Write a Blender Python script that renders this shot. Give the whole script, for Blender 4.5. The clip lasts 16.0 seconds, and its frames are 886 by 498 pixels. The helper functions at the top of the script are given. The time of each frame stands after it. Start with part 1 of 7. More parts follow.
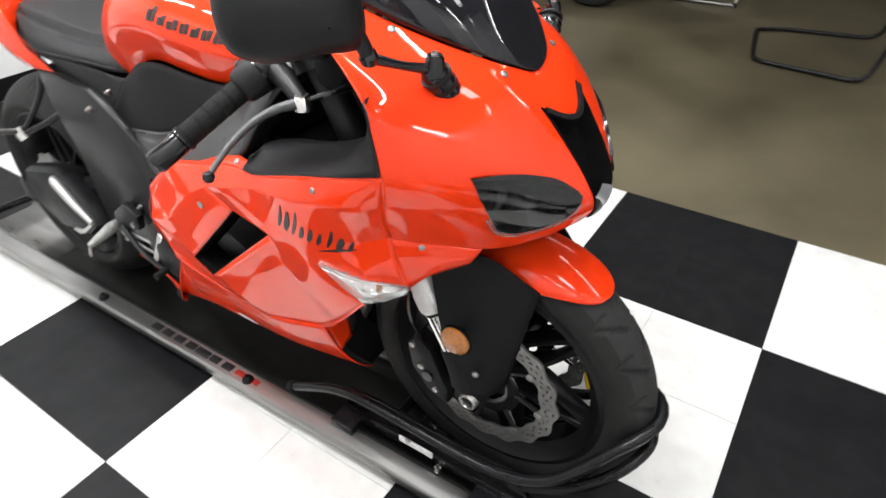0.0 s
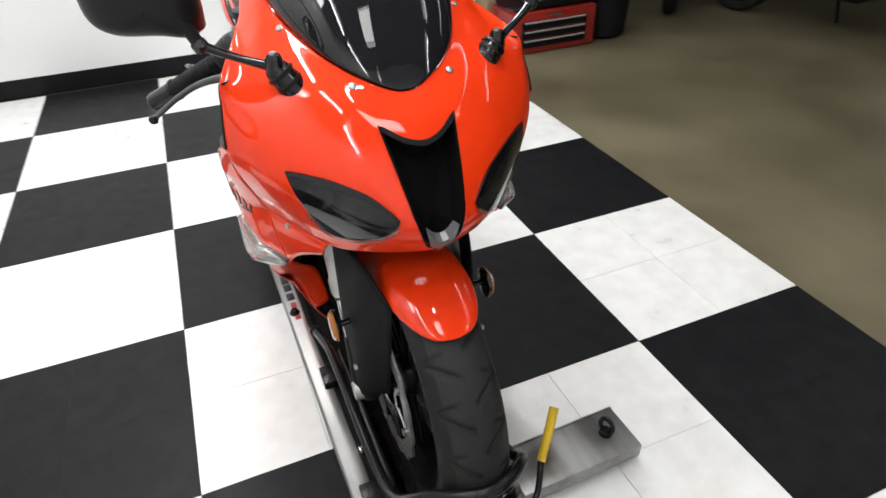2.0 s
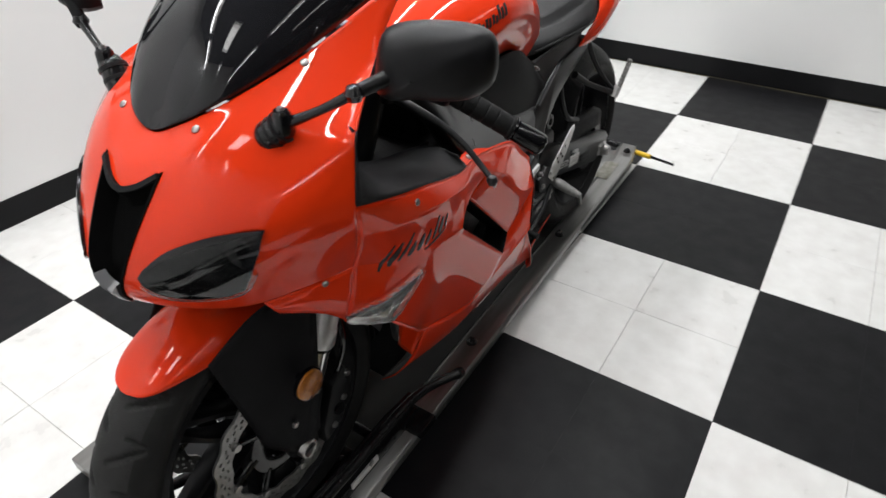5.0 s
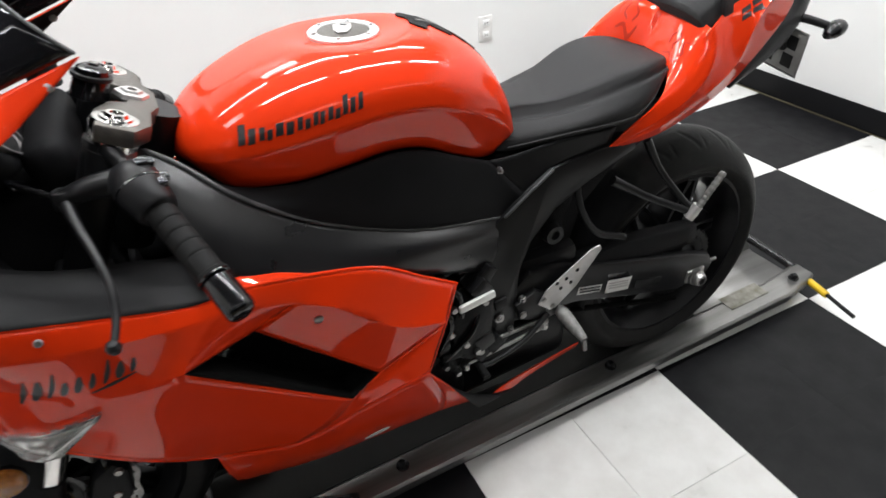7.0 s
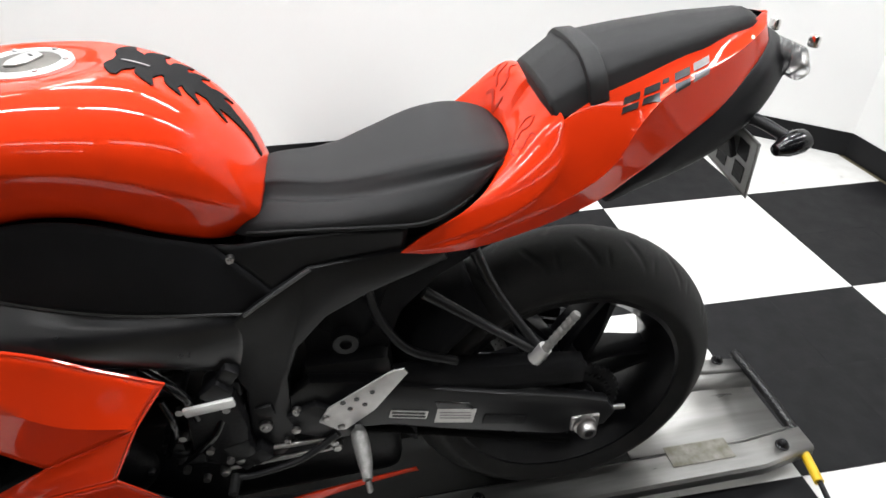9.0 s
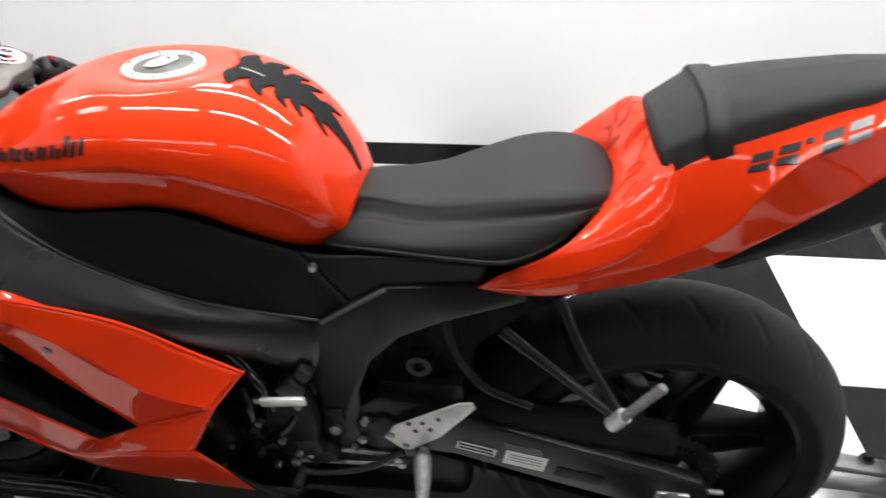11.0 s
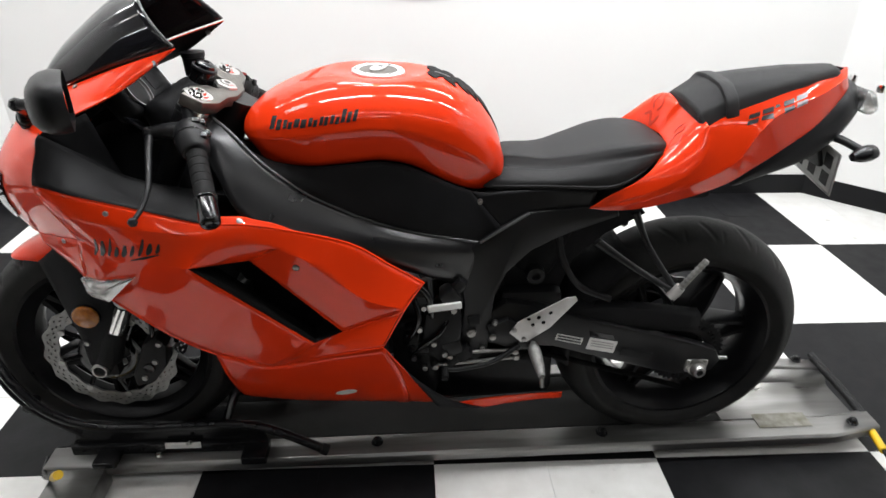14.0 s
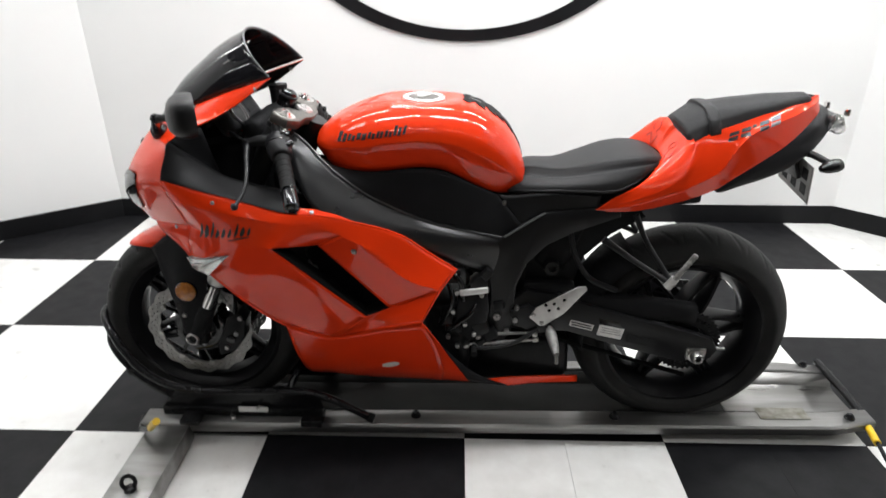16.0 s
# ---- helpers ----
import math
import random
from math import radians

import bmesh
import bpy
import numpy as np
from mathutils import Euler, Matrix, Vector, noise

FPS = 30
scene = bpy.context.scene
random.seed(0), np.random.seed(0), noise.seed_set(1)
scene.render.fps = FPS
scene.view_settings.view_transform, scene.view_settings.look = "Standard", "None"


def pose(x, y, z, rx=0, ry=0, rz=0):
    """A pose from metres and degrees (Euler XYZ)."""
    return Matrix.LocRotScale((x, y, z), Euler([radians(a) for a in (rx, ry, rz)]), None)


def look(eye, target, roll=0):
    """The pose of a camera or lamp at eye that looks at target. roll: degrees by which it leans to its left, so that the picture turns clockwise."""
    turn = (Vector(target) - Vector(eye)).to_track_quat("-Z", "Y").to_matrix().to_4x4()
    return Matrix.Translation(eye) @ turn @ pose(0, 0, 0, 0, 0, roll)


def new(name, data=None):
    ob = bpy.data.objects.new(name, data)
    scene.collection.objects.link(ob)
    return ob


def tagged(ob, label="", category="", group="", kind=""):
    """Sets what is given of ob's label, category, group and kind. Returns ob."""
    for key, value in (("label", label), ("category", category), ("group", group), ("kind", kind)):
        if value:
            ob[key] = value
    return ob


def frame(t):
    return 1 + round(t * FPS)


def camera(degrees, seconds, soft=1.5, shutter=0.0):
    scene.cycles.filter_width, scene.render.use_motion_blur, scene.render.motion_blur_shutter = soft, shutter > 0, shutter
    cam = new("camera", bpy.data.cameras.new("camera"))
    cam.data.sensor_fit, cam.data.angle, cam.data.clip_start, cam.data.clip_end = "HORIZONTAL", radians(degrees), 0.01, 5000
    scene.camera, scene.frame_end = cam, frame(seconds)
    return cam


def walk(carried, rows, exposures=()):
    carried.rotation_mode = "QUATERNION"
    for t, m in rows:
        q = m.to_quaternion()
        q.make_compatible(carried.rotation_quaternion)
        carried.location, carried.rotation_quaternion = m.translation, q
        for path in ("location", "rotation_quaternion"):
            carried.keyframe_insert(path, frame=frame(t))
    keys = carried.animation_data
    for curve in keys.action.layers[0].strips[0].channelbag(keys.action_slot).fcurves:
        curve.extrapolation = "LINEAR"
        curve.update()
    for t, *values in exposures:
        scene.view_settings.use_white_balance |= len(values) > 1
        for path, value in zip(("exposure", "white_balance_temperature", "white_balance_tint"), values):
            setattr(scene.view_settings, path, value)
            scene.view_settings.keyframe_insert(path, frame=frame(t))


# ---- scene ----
cam = camera(71.9, 16.0, 1.5, 0.4)
# stops by which the clip's camera brightens or darkens
EXPOSURES = [(0, 0.05), (1.0, -0.05), (1.5, -0.15), (2.5, -0.45), (3.0, -0.6), (3.5, -0.7), (4.2, -0.65), (6.5, -0.28), (8.5, -0.12), (11, -0.08), (13, -0.1), (14.5, -0.15), (16, -0.15)]
PATH = [
    (0, (-0.541, 2.08, 1.243), (0.359, 0.75, 0.051), -1.0),
    (0.5, (-0.717, 2.028, 1.254), (0.407, 0.855, 0.088), 1.9),
    (1, (-0.8, 1.891, 1.219), (0.44, 0.895, 0.007), 0.3),
    (1.5, (-0.878, 1.744, 1.245), (0.466, 0.873, 0.048), 0.2),
    (2, (-0.975, 1.584, 1.251), (0.54, 0.987, 0.091), -2.1),
    (2.5, (-1.045, 1.424, 1.259), (0.546, 1.1, 0.091), -3.1),
    (3, (-0.946, 1.256, 1.245), (0.637, 1.204, 0.023), -1.2),
    (3.5, (-0.863, 1.131, 1.257), (0.727, 1.252, 0.05), -2.8),
    (4, (-0.795, 0.936, 1.262), (0.793, 1.324, 0.109), -2.1),
    (4.2, (-0.762, 0.873, 1.268), (0.787, 1.356, 0.098), -1.1),
    (6.3, (-0.098, 0.401, 1.264), (0.788, 1.787, 0.126), -3.7),
    (6.5, (-0.002, 0.404, 1.262), (0.816, 1.815, 0.105), -3.9),
    (7, (0.204, 0.414, 1.27), (0.898, 1.885, 0.105), -3.1),
    (7.5, (0.391, 0.376, 1.267), (0.915, 1.942, 0.138), -1.6),
    (8, (0.565, 0.313, 1.28), (0.942, 1.945, 0.186), -0.3),
    (8.5, (0.721, 0.403, 1.247), (1.086, 2.025, 0.136), 0.5),
    (8.7, (0.787, 0.462, 1.244), (1.122, 2.075, 0.11), -0.0),
    (10.8, (1.032, 0.569, 1.255), (0.788, 2.183, 0.099), -1.3),
    (11, (0.976, 0.559, 1.261), (0.724, 2.184, 0.123), -2.3),
    (11.5, (0.863, 0.53, 1.267), (0.621, 2.167, 0.145), -0.9),
    (12, (0.827, 0.443, 1.274), (0.578, 2.116, 0.207), 0.5),
    (12.5, (0.818, 0.3, 1.275), (0.592, 2.001, 0.246), 1.2),
    (13, (0.781, 0.179, 1.273), (0.569, 1.914, 0.3), 1.6),
    (13.5, (0.69, 0.118, 1.278), (0.593, 1.877, 0.332), 2.8),
    (14, (0.546, 0.051, 1.282), (0.655, 1.806, 0.33), 1.1),
    (14.5, (0.491, -0.039, 1.295), (0.646, 1.714, 0.345), 0.9),
    (15, (0.55, -0.155, 1.298), (0.623, 1.629, 0.396), 2.3),
    (15.5, (0.575, -0.227, 1.287), (0.558, 1.555, 0.379), 2.6),
    (16, (0.576, -0.251, 1.3), (0.529, 1.569, 0.471), 0.1),
]
walk(cam, [(t, look(eye, target, roll)) for t, eye, target, roll in PATH], EXPOSURES)

from mathutils.bvhtree import BVHTree


# ---------- world and lamps ----------
world = bpy.data.worlds.new("world")
scene.world = world
world.use_nodes = True
world.node_tree.nodes["Background"].inputs[0].default_value = (0.9, 0.95, 1.0, 1)
world.node_tree.nodes["Background"].inputs[1].default_value = 0.02

LAMP_Z = 3.05
LAMP_POWER = 57
# ceiling lights: x centre, y, length, share of the power, width (0: bare tubes)
LAMPS = [(-2.1, 2.25, 1.1, 0.42, 0), (-0.8, 2.25, 1.1, 0.50, 0), (0.6, 2.25, 1.1, 1.00, 0), (1.9, 2.25, 1.1, 1.30, 0), (0.05, 2.74, 0.60, 0.75, 0.30),
         (-2.7, 1.15, 1.1, 0.16, 0), (-1.35, 1.25, 0.60, 0.30, 0.30), (-0.1, 1.15, 1.1, 1.0, 0), (1.2, 1.15, 1.1, 1.1, 0), (2.55, 1.15, 1.1, 0.9, 0),
         (-2.6, -0.75, 2.4, 0.36, 0), (0.1, -0.75, 2.4, 0.14, 0), (2.8, -0.75, 2.4, 0.05, 0), (0.3, -3.2, 2.4, 0.12, 0)]
for lx, ly, ll, share, lw in LAMPS:
    data = bpy.data.lights.new("tube_light", "AREA")
    data.shape, data.size, data.size_y = "RECTANGLE", ll, lw or (0.07 if ly > 0 else 0.03)
    data.energy, data.color = LAMP_POWER * share * ll / 2.4, (0.965, 0.982, 1.0)
    new("tube_light", data).matrix_world = pose(lx, ly, LAMP_Z - 0.12)


# ---------- materials ----------
def material(name, base, rough=0.5, metal=0.0, vary=0.0, scale=8.0, bump=0.0, bump_scale=200.0, coat=0.0, rough_vary=0.0, second=None, spec=0.5,
             coat_rough=0.03, stretch=(1, 1, 1), detail=4.0):
    m = bpy.data.materials.new(name)
    m.use_nodes = True
    nt = m.node_tree
    b = nt.nodes["Principled BSDF"]
    b.inputs["Roughness"].default_value, b.inputs["Metallic"].default_value = rough, metal
    b.inputs["Coat Weight"].default_value, b.inputs["Coat Roughness"].default_value = coat, coat_rough
    b.inputs["Specular IOR Level"].default_value = spec
    b.inputs["Base Color"].default_value = (*base, 1)
    if not (vary or bump or rough_vary):
        return m
    tc = nt.nodes.new("ShaderNodeTexCoord")
    mp = nt.nodes.new("ShaderNodeMapping")
    mp.inputs["Scale"].default_value = stretch
    nt.links.new(tc.outputs["Object"], mp.inputs["Vector"])
    n1 = nt.nodes.new("ShaderNodeTexNoise")
    n1.inputs["Scale"].default_value, n1.inputs["Detail"].default_value = scale, detail
    nt.links.new(mp.outputs["Vector"], n1.inputs["Vector"])
    if vary:
        ramp = nt.nodes.new("ShaderNodeValToRGB")
        lo = second or tuple(c * (1 - vary) for c in base)
        ramp.color_ramp.elements[0].position, ramp.color_ramp.elements[1].position = 0.32, 0.68
        ramp.color_ramp.elements[0].color, ramp.color_ramp.elements[1].color = (*lo, 1), (*base, 1)
        nt.links.new(n1.outputs["Fac"], ramp.inputs["Fac"])
        nt.links.new(ramp.outputs["Color"], b.inputs["Base Color"])
    if rough_vary:
        mr = nt.nodes.new("ShaderNodeMapRange")
        mr.inputs["To Min"].default_value, mr.inputs["To Max"].default_value = max(0.02, rough - rough_vary), rough + rough_vary
        nt.links.new(n1.outputs["Fac"], mr.inputs["Value"])
        nt.links.new(mr.outputs["Result"], b.inputs["Roughness"])
    if bump:
        n2 = nt.nodes.new("ShaderNodeTexNoise")
        n2.inputs["Scale"].default_value, n2.inputs["Detail"].default_value = bump_scale, 3.0
        nt.links.new(mp.outputs["Vector"], n2.inputs["Vector"])
        bp = nt.nodes.new("ShaderNodeBump")
        bp.inputs["Strength"].default_value, bp.inputs["Distance"].default_value = bump, 0.002
        nt.links.new(n2.outputs["Fac"], bp.inputs["Height"])
        nt.links.new(bp.outputs["Normal"], b.inputs["Normal"])
    return m


def glass(name, color, rough=0.02, weight=1.0, ior=1.45):
    m = bpy.data.materials.new(name)
    m.use_nodes = True
    b = m.node_tree.nodes["Principled BSDF"]
    b.inputs["Base Color"].default_value = (*color, 1)
    b.inputs["Roughness"].default_value, b.inputs["Transmission Weight"].default_value, b.inputs["IOR"].default_value = rough, weight, ior
    return m


ORANGE = material("orange_red_paint", (0.74, 0.036, 0.004), 0.45, coat=0.72, vary=0.05, scale=3, coat_rough=0.015, spec=0.05)
DECAL_RED = material("dark_red_decal", (0.50, 0.022, 0.004), 0.45, coat=0.3, vary=0.1, scale=40, spec=0.1)
DECAL = material("black_decal", (0.012, 0.012, 0.013), 0.35, vary=0.3, scale=60)
DECAL_GREY = material("grey_decal", (0.30, 0.28, 0.28), 0.35, vary=0.3, scale=60)
SATIN = material("satin_black_plastic", (0.010, 0.010, 0.011), 0.36, spec=0.22, vary=0.3, scale=14, bump=0.15, bump_scale=900, rough_vary=0.06)
GRAIN = material("grained_black_plastic", (0.0085, 0.0085, 0.0095), 0.6, spec=0.13, vary=0.3, scale=20, bump=0.5, bump_scale=700)
PANEL = material("dark_grey_inner_plastic", (0.014, 0.014, 0.015), 0.5, spec=0.18, vary=0.25, scale=18, bump=0.3, bump_scale=800)
FRAME = material("black_painted_aluminium", (0.009, 0.009, 0.010), 0.36, spec=0.32, vary=0.3, scale=12, bump=0.1, bump_scale=300)
SPAR = material("semi_gloss_black_frame", (0.011, 0.011, 0.012), 0.29, spec=0.62, vary=0.3, scale=12, bump=0.08, bump_scale=500, rough_vary=0.05)
EDGE = material("semi_gloss_grey_edge", (0.085, 0.085, 0.088), 0.30, spec=0.5, vary=0.4, scale=40)
GLOSS = material("gloss_black", (0.006, 0.006, 0.007), 0.14, vary=0.3, scale=10)
VINYL = material("black_seat_vinyl", (0.016, 0.016, 0.017), 0.55, spec=0.28, vary=0.25, scale=9, bump=0.5, bump_scale=1100, rough_vary=0.08)
VINYL_DARK = material("black_seat_side_vinyl", (0.013, 0.013, 0.014), 0.5, spec=0.35, vary=0.25, scale=9, bump=0.5, bump_scale=1100)
PEG = material("worn_dull_aluminium", (0.30, 0.295, 0.285), 0.5, metal=0.6, vary=0.35, scale=90, bump=0.5, bump_scale=500)
LEVER = material("grey_anodised_lever", (0.07, 0.07, 0.072), 0.38, metal=0.4, vary=0.2, scale=50)
RUBBER = material("tyre_rubber", (0.011, 0.011, 0.011), 0.55, spec=0.16, vary=0.35, scale=25, bump=0.3, bump_scale=500, second=(0.016, 0.0155, 0.015))
SCRUBBED = material("scrubbed_tread_rubber", (0.024, 0.024, 0.024), 0.6, spec=0.2, vary=0.35, scale=40, bump=0.4, bump_scale=450, second=(0.020, 0.0198, 0.0195))
GRIP = material("grip_rubber", (0.009, 0.009, 0.009), 0.65, spec=0.16, vary=0.3, scale=80, bump=0.5, bump_scale=500)
ENGINE = material("dark_engine_metal", (0.010, 0.010, 0.011), 0.42, spec=0.18, vary=0.5, scale=30, bump=0.3, bump_scale=200, rough_vary=0.15)
CHROME = material("bright_chrome", (0.80, 0.79, 0.77), 0.14, metal=1.0, vary=0.1, scale=60, rough_vary=0.06)
ALU = material("brushed_aluminium", (0.62, 0.61, 0.60), 0.42, metal=0.75, vary=0.15, scale=50, bump=0.12, bump_scale=400, rough_vary=0.08)
CLAMP = material("cast_bronze_grey_clamp", (0.175, 0.163, 0.148), 0.36, metal=0.75, vary=0.25, scale=50, bump=0.2, bump_scale=500, rough_vary=0.1)
STEEL = material("worn_steel", (0.42, 0.41, 0.40), 0.35, metal=1.0, vary=0.3, scale=90, rough_vary=0.12)
DISC = material("brake_disc_steel", (0.29, 0.286, 0.28), 0.34, metal=0.85, vary=0.25, scale=120, rough_vary=0.1)
SMOKE = glass("smoked_screen_plastic", (0.012, 0.012, 0.014), 0.02, 1.0)
SMOKE.node_tree.nodes["Principled BSDF"].inputs["Transmission Weight"].default_value = 0.12
LENS = glass("smoked_headlight_lens", (0.20, 0.203, 0.21), 0.01, 0.97, 1.45)
BRIGHT = material("pale_satin_aluminium", (0.78, 0.78, 0.77), 0.38, metal=0.35, vary=0.08, scale=60)
RIMBLACK = material("black_wheel_enamel", (0.008, 0.008, 0.009), 0.3, spec=0.12, vary=0.3, scale=30, rough_vary=0.06)
CLEAR = glass("clear_plastic", (0.75, 0.75, 0.75), 0.05, 0.9)
AMBER = material("amber_reflector", (0.40, 0.13, 0.010), 0.18, coat=0.6, vary=0.35, scale=120, bump=0.6, bump_scale=600)
LABEL = material("white_label_paper", (0.72, 0.71, 0.69), 0.5, vary=0.12, scale=60)
DOLLY = material("grey_galvanised_dolly", (0.36, 0.357, 0.35), 0.34, metal=0.85, vary=0.45, scale=7, bump=0.18, bump_scale=160, rough_vary=0.14, second=(0.19, 0.186, 0.178), stretch=(0.35, 3, 3), detail=8)
CHIN = material("grey_smooth_plastic", (0.11, 0.11, 0.115), 0.22, spec=0.5, vary=0.15, scale=30)
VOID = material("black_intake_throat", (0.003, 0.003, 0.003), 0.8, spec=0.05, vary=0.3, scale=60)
TRAY = material("near_black_steel", (0.014, 0.0142, 0.013), 0.6, spec=0.10, vary=0.5, scale=9, bump=0.15, bump_scale=120, rough_vary=0.12)
CHOCK = material("black_powder_coat", (0.008, 0.008, 0.009), 0.25, spec=0.25, vary=0.3, scale=25, bump=0.15, bump_scale=300)
YELLOW = material("yellow_vinyl_sleeve", (0.72, 0.46, 0.015), 0.35, vary=0.2, scale=40)
RED = material("red_tool_chest_paint", (0.30, 0.020, 0.013), 0.35, coat=0.4, vary=0.2, scale=12)
MIRROR = material("mirror_glass", (0.9, 0.9, 0.9), 0.02, metal=1.0)
WALL = material("white_wall_paint", (0.80, 0.80, 0.79), 0.55, vary=0.03, scale=1.3, bump=0.15, bump_scale=160)
BASE = material("black_rubber_baseboard", (0.009, 0.009, 0.010), 0.45, spec=0.15, vary=0.3, scale=6, rough_vary=0.1)
CEIL = material("dark_ceiling_paint", (0.07, 0.07, 0.07), 0.8, vary=0.06, scale=1.5)
SHOPWALL = material("grey_blue_workshop_wall", (0.045, 0.050, 0.056), 0.7, vary=0.15, scale=1.5)
CONCRETE = material("stained_brown_concrete", (0.165, 0.142, 0.088), 0.36, spec=0.3, vary=0.5, scale=1.3, bump=0.25, bump_scale=60, rough_vary=0.12, second=(0.075, 0.063, 0.038), detail=7)
CARD = material("brown_cardboard", (0.30, 0.20, 0.11), 0.75, vary=0.2, scale=12)
PLATE = material("plate_grey_metal", (0.36, 0.36, 0.35), 0.4, vary=0.15, scale=50)


def tile_material(name, base, second, rough, spec=0.4):
    """Vinyl tile: marbled, each tile a little different."""
    m = material(name, base, rough, vary=0.1, scale=16, bump=0.12, bump_scale=90, rough_vary=0.07, second=second, detail=6, spec=spec)
    nt = m.node_tree
    info = nt.nodes.new("ShaderNodeObjectInfo")
    mp = next(n for n in nt.nodes if n.type == "MAPPING")
    mul = nt.nodes.new("ShaderNodeMath")
    mul.operation, mul.inputs[1].default_value = "MULTIPLY", 40.0
    nt.links.new(info.outputs["Random"], mul.inputs[0])
    nt.links.new(mul.outputs[0], mp.inputs["Location"])
    return m


TILE_WHITE = tile_material("white_marbled_vinyl", (0.75, 0.747, 0.728), (0.67, 0.662, 0.64), 0.30)
TILE_BLACK = tile_material("black_marbled_vinyl", (0.006, 0.006, 0.007), (0.011, 0.011, 0.012), 0.42, 0.14)


# ---------- mesh tools ----------
def cr(points, n):
    """A smooth open curve through the points, n samples."""
    p = np.array(points, float)
    if len(p) == 2:
        s = np.linspace(0, 1, n)[:, None]
        return p[0] * (1 - s) + p[1] * s
    ext = np.vstack([2 * p[0] - p[1], p, 2 * p[-1] - p[-2]])
    out = []
    for s in np.linspace(0, len(p) - 1, n):
        i = min(int(s), len(p) - 2)
        t = s - i
        a, b, c, d = ext[i:i + 4]
        out.append(0.5 * (2 * b + (c - a) * t + (2 * a - 5 * b + 4 * c - d) * t * t + (3 * b - a - 3 * c + d) * t ** 3))
    return np.array(out)


def even(points, n):
    """The same curve, sampled evenly along its length."""
    if isinstance(points, np.ndarray) and len(points) == n:
        return points
    dense = cr(points, 120)
    d = np.r_[0, np.cumsum(np.linalg.norm(np.diff(dense, axis=0), axis=1))]
    s = np.linspace(0, d[-1], n)
    return np.stack([np.interp(s, d, dense[:, k]) for k in range(dense.shape[1])], 1)


def surf(rows, nu, nv):
    """A smooth sheet through rows of control points: an array nv x nu x 3."""
    fine = np.array([cr(r, nu) for r in rows])
    return np.stack([cr(fine[:, k], nv) for k in range(nu)], 1)


def coons(bottom, top, nu, nv, left=None, right=None, straight=False):
    """A sheet between four edge curves; left and right run from the bottom to the top."""
    take = even
    b, t = take(bottom, nu), take(top, nu)
    l = take(left, nv) if left is not None else take([b[0], t[0]], nv)
    r = take(right, nv) if right is not None else take([b[-1], t[-1]], nv)
    out = np.zeros((nv, nu, 3))
    for j in range(nv):
        y = j / (nv - 1)
        for i in range(nu):
            x = i / (nu - 1)
            out[j, i] = ((1 - y) * b[i] + y * t[i] + (1 - x) * l[j] + x * r[j]
                         - ((1 - x) * (1 - y) * b[0] + x * (1 - y) * b[-1] + (1 - x) * y * t[0] + x * y * t[-1]))
    return out


def sheet(*grids, closed=False, weld=True):
    """Grids of points joined into one bmesh."""
    bm = bmesh.new()
    for g in grids:
        nv, nu = g.shape[:2]
        vs = [[bm.verts.new(g[j, i]) for i in range(nu)] for j in range(nv)]
        for j in range(nv - (0 if closed else 1)):
            for i in range(nu - 1):
                jj = (j + 1) % nv
                q = [vs[j][i], vs[j][i + 1], vs[jj][i + 1], vs[jj][i]]
                try:
                    bm.faces.new(q)
                except ValueError:
                    pass
    if weld:
        bmesh.ops.remove_doubles(bm, verts=bm.verts, dist=0.0004)
        bmesh.ops.dissolve_degenerate(bm, edges=bm.edges, dist=0.0001)
    bmesh.ops.recalc_face_normals(bm, faces=bm.faces)
    return bm


def full(rows):
    """Rows of half control points, from the middle out, mirrored into whole rows."""
    return [[(p[0], -p[1], p[2]) for p in r[:0:-1]] + list(r) for r in rows]


def mirror(g):
    g = np.array(g, float).copy()
    g[..., 1] *= -1
    return g


def box(size, at=(0, 0, 0), bevel=0.0, turn=None, seg=2, bm=None):
    own = bmesh.new()
    bmesh.ops.create_cube(own, size=1.0)
    bmesh.ops.scale(own, vec=size, verts=own.verts)
    if bevel:
        bmesh.ops.bevel(own, geom=own.edges[:], offset=bevel, segments=seg, affect="EDGES", profile=0.5)
    m = Matrix.Translation(at)
    if turn is not None:
        m = m @ turn
    bmesh.ops.transform(own, matrix=m, verts=own.verts)
    return join(bm, own) if bm else own


def join(a, b):
    """b's mesh added to a."""
    me = bpy.data.meshes.new("tmp")
    b.to_mesh(me)
    a.from_mesh(me)
    bpy.data.meshes.remove(me)
    b.free()
    return a


def tube(points, radius, sides=12, smooth=0, bm=None, caps=True):
    """A round bar along a line; radius may be a list of one value a point."""
    pts = np.array(points, float)
    rad = np.array(radius if np.ndim(radius) else [radius] * len(pts), float)
    if smooth:
        both = cr(np.c_[pts, rad], smooth)
        pts, rad = both[:, :3], both[:, 3]
    own = bmesh.new()
    rings, ref = [], None
    for k in range(len(pts)):
        d = Vector(pts[min(k + 1, len(pts) - 1)] - pts[max(k - 1, 0)]).normalized()
        if ref is None:
            ref = d.orthogonal().normalized()
        ref = (ref - d * ref.dot(d)).normalized()
        side = d.cross(ref)
        rings.append([own.verts.new(Vector(pts[k]) + (ref * math.cos(a) + side * math.sin(a)) * rad[k])
                      for a in (2 * math.pi * i / sides for i in range(sides))])
    for a, b in zip(rings, rings[1:]):
        for i in range(sides):
            own.faces.new((a[i], a[(i + 1) % sides], b[(i + 1) % sides], b[i]))
    if caps:
        own.faces.new(rings[0][::-1]), own.faces.new(rings[-1])
    bmesh.ops.recalc_face_normals(own, faces=own.faces)
    return join(bm, own) if bm else own


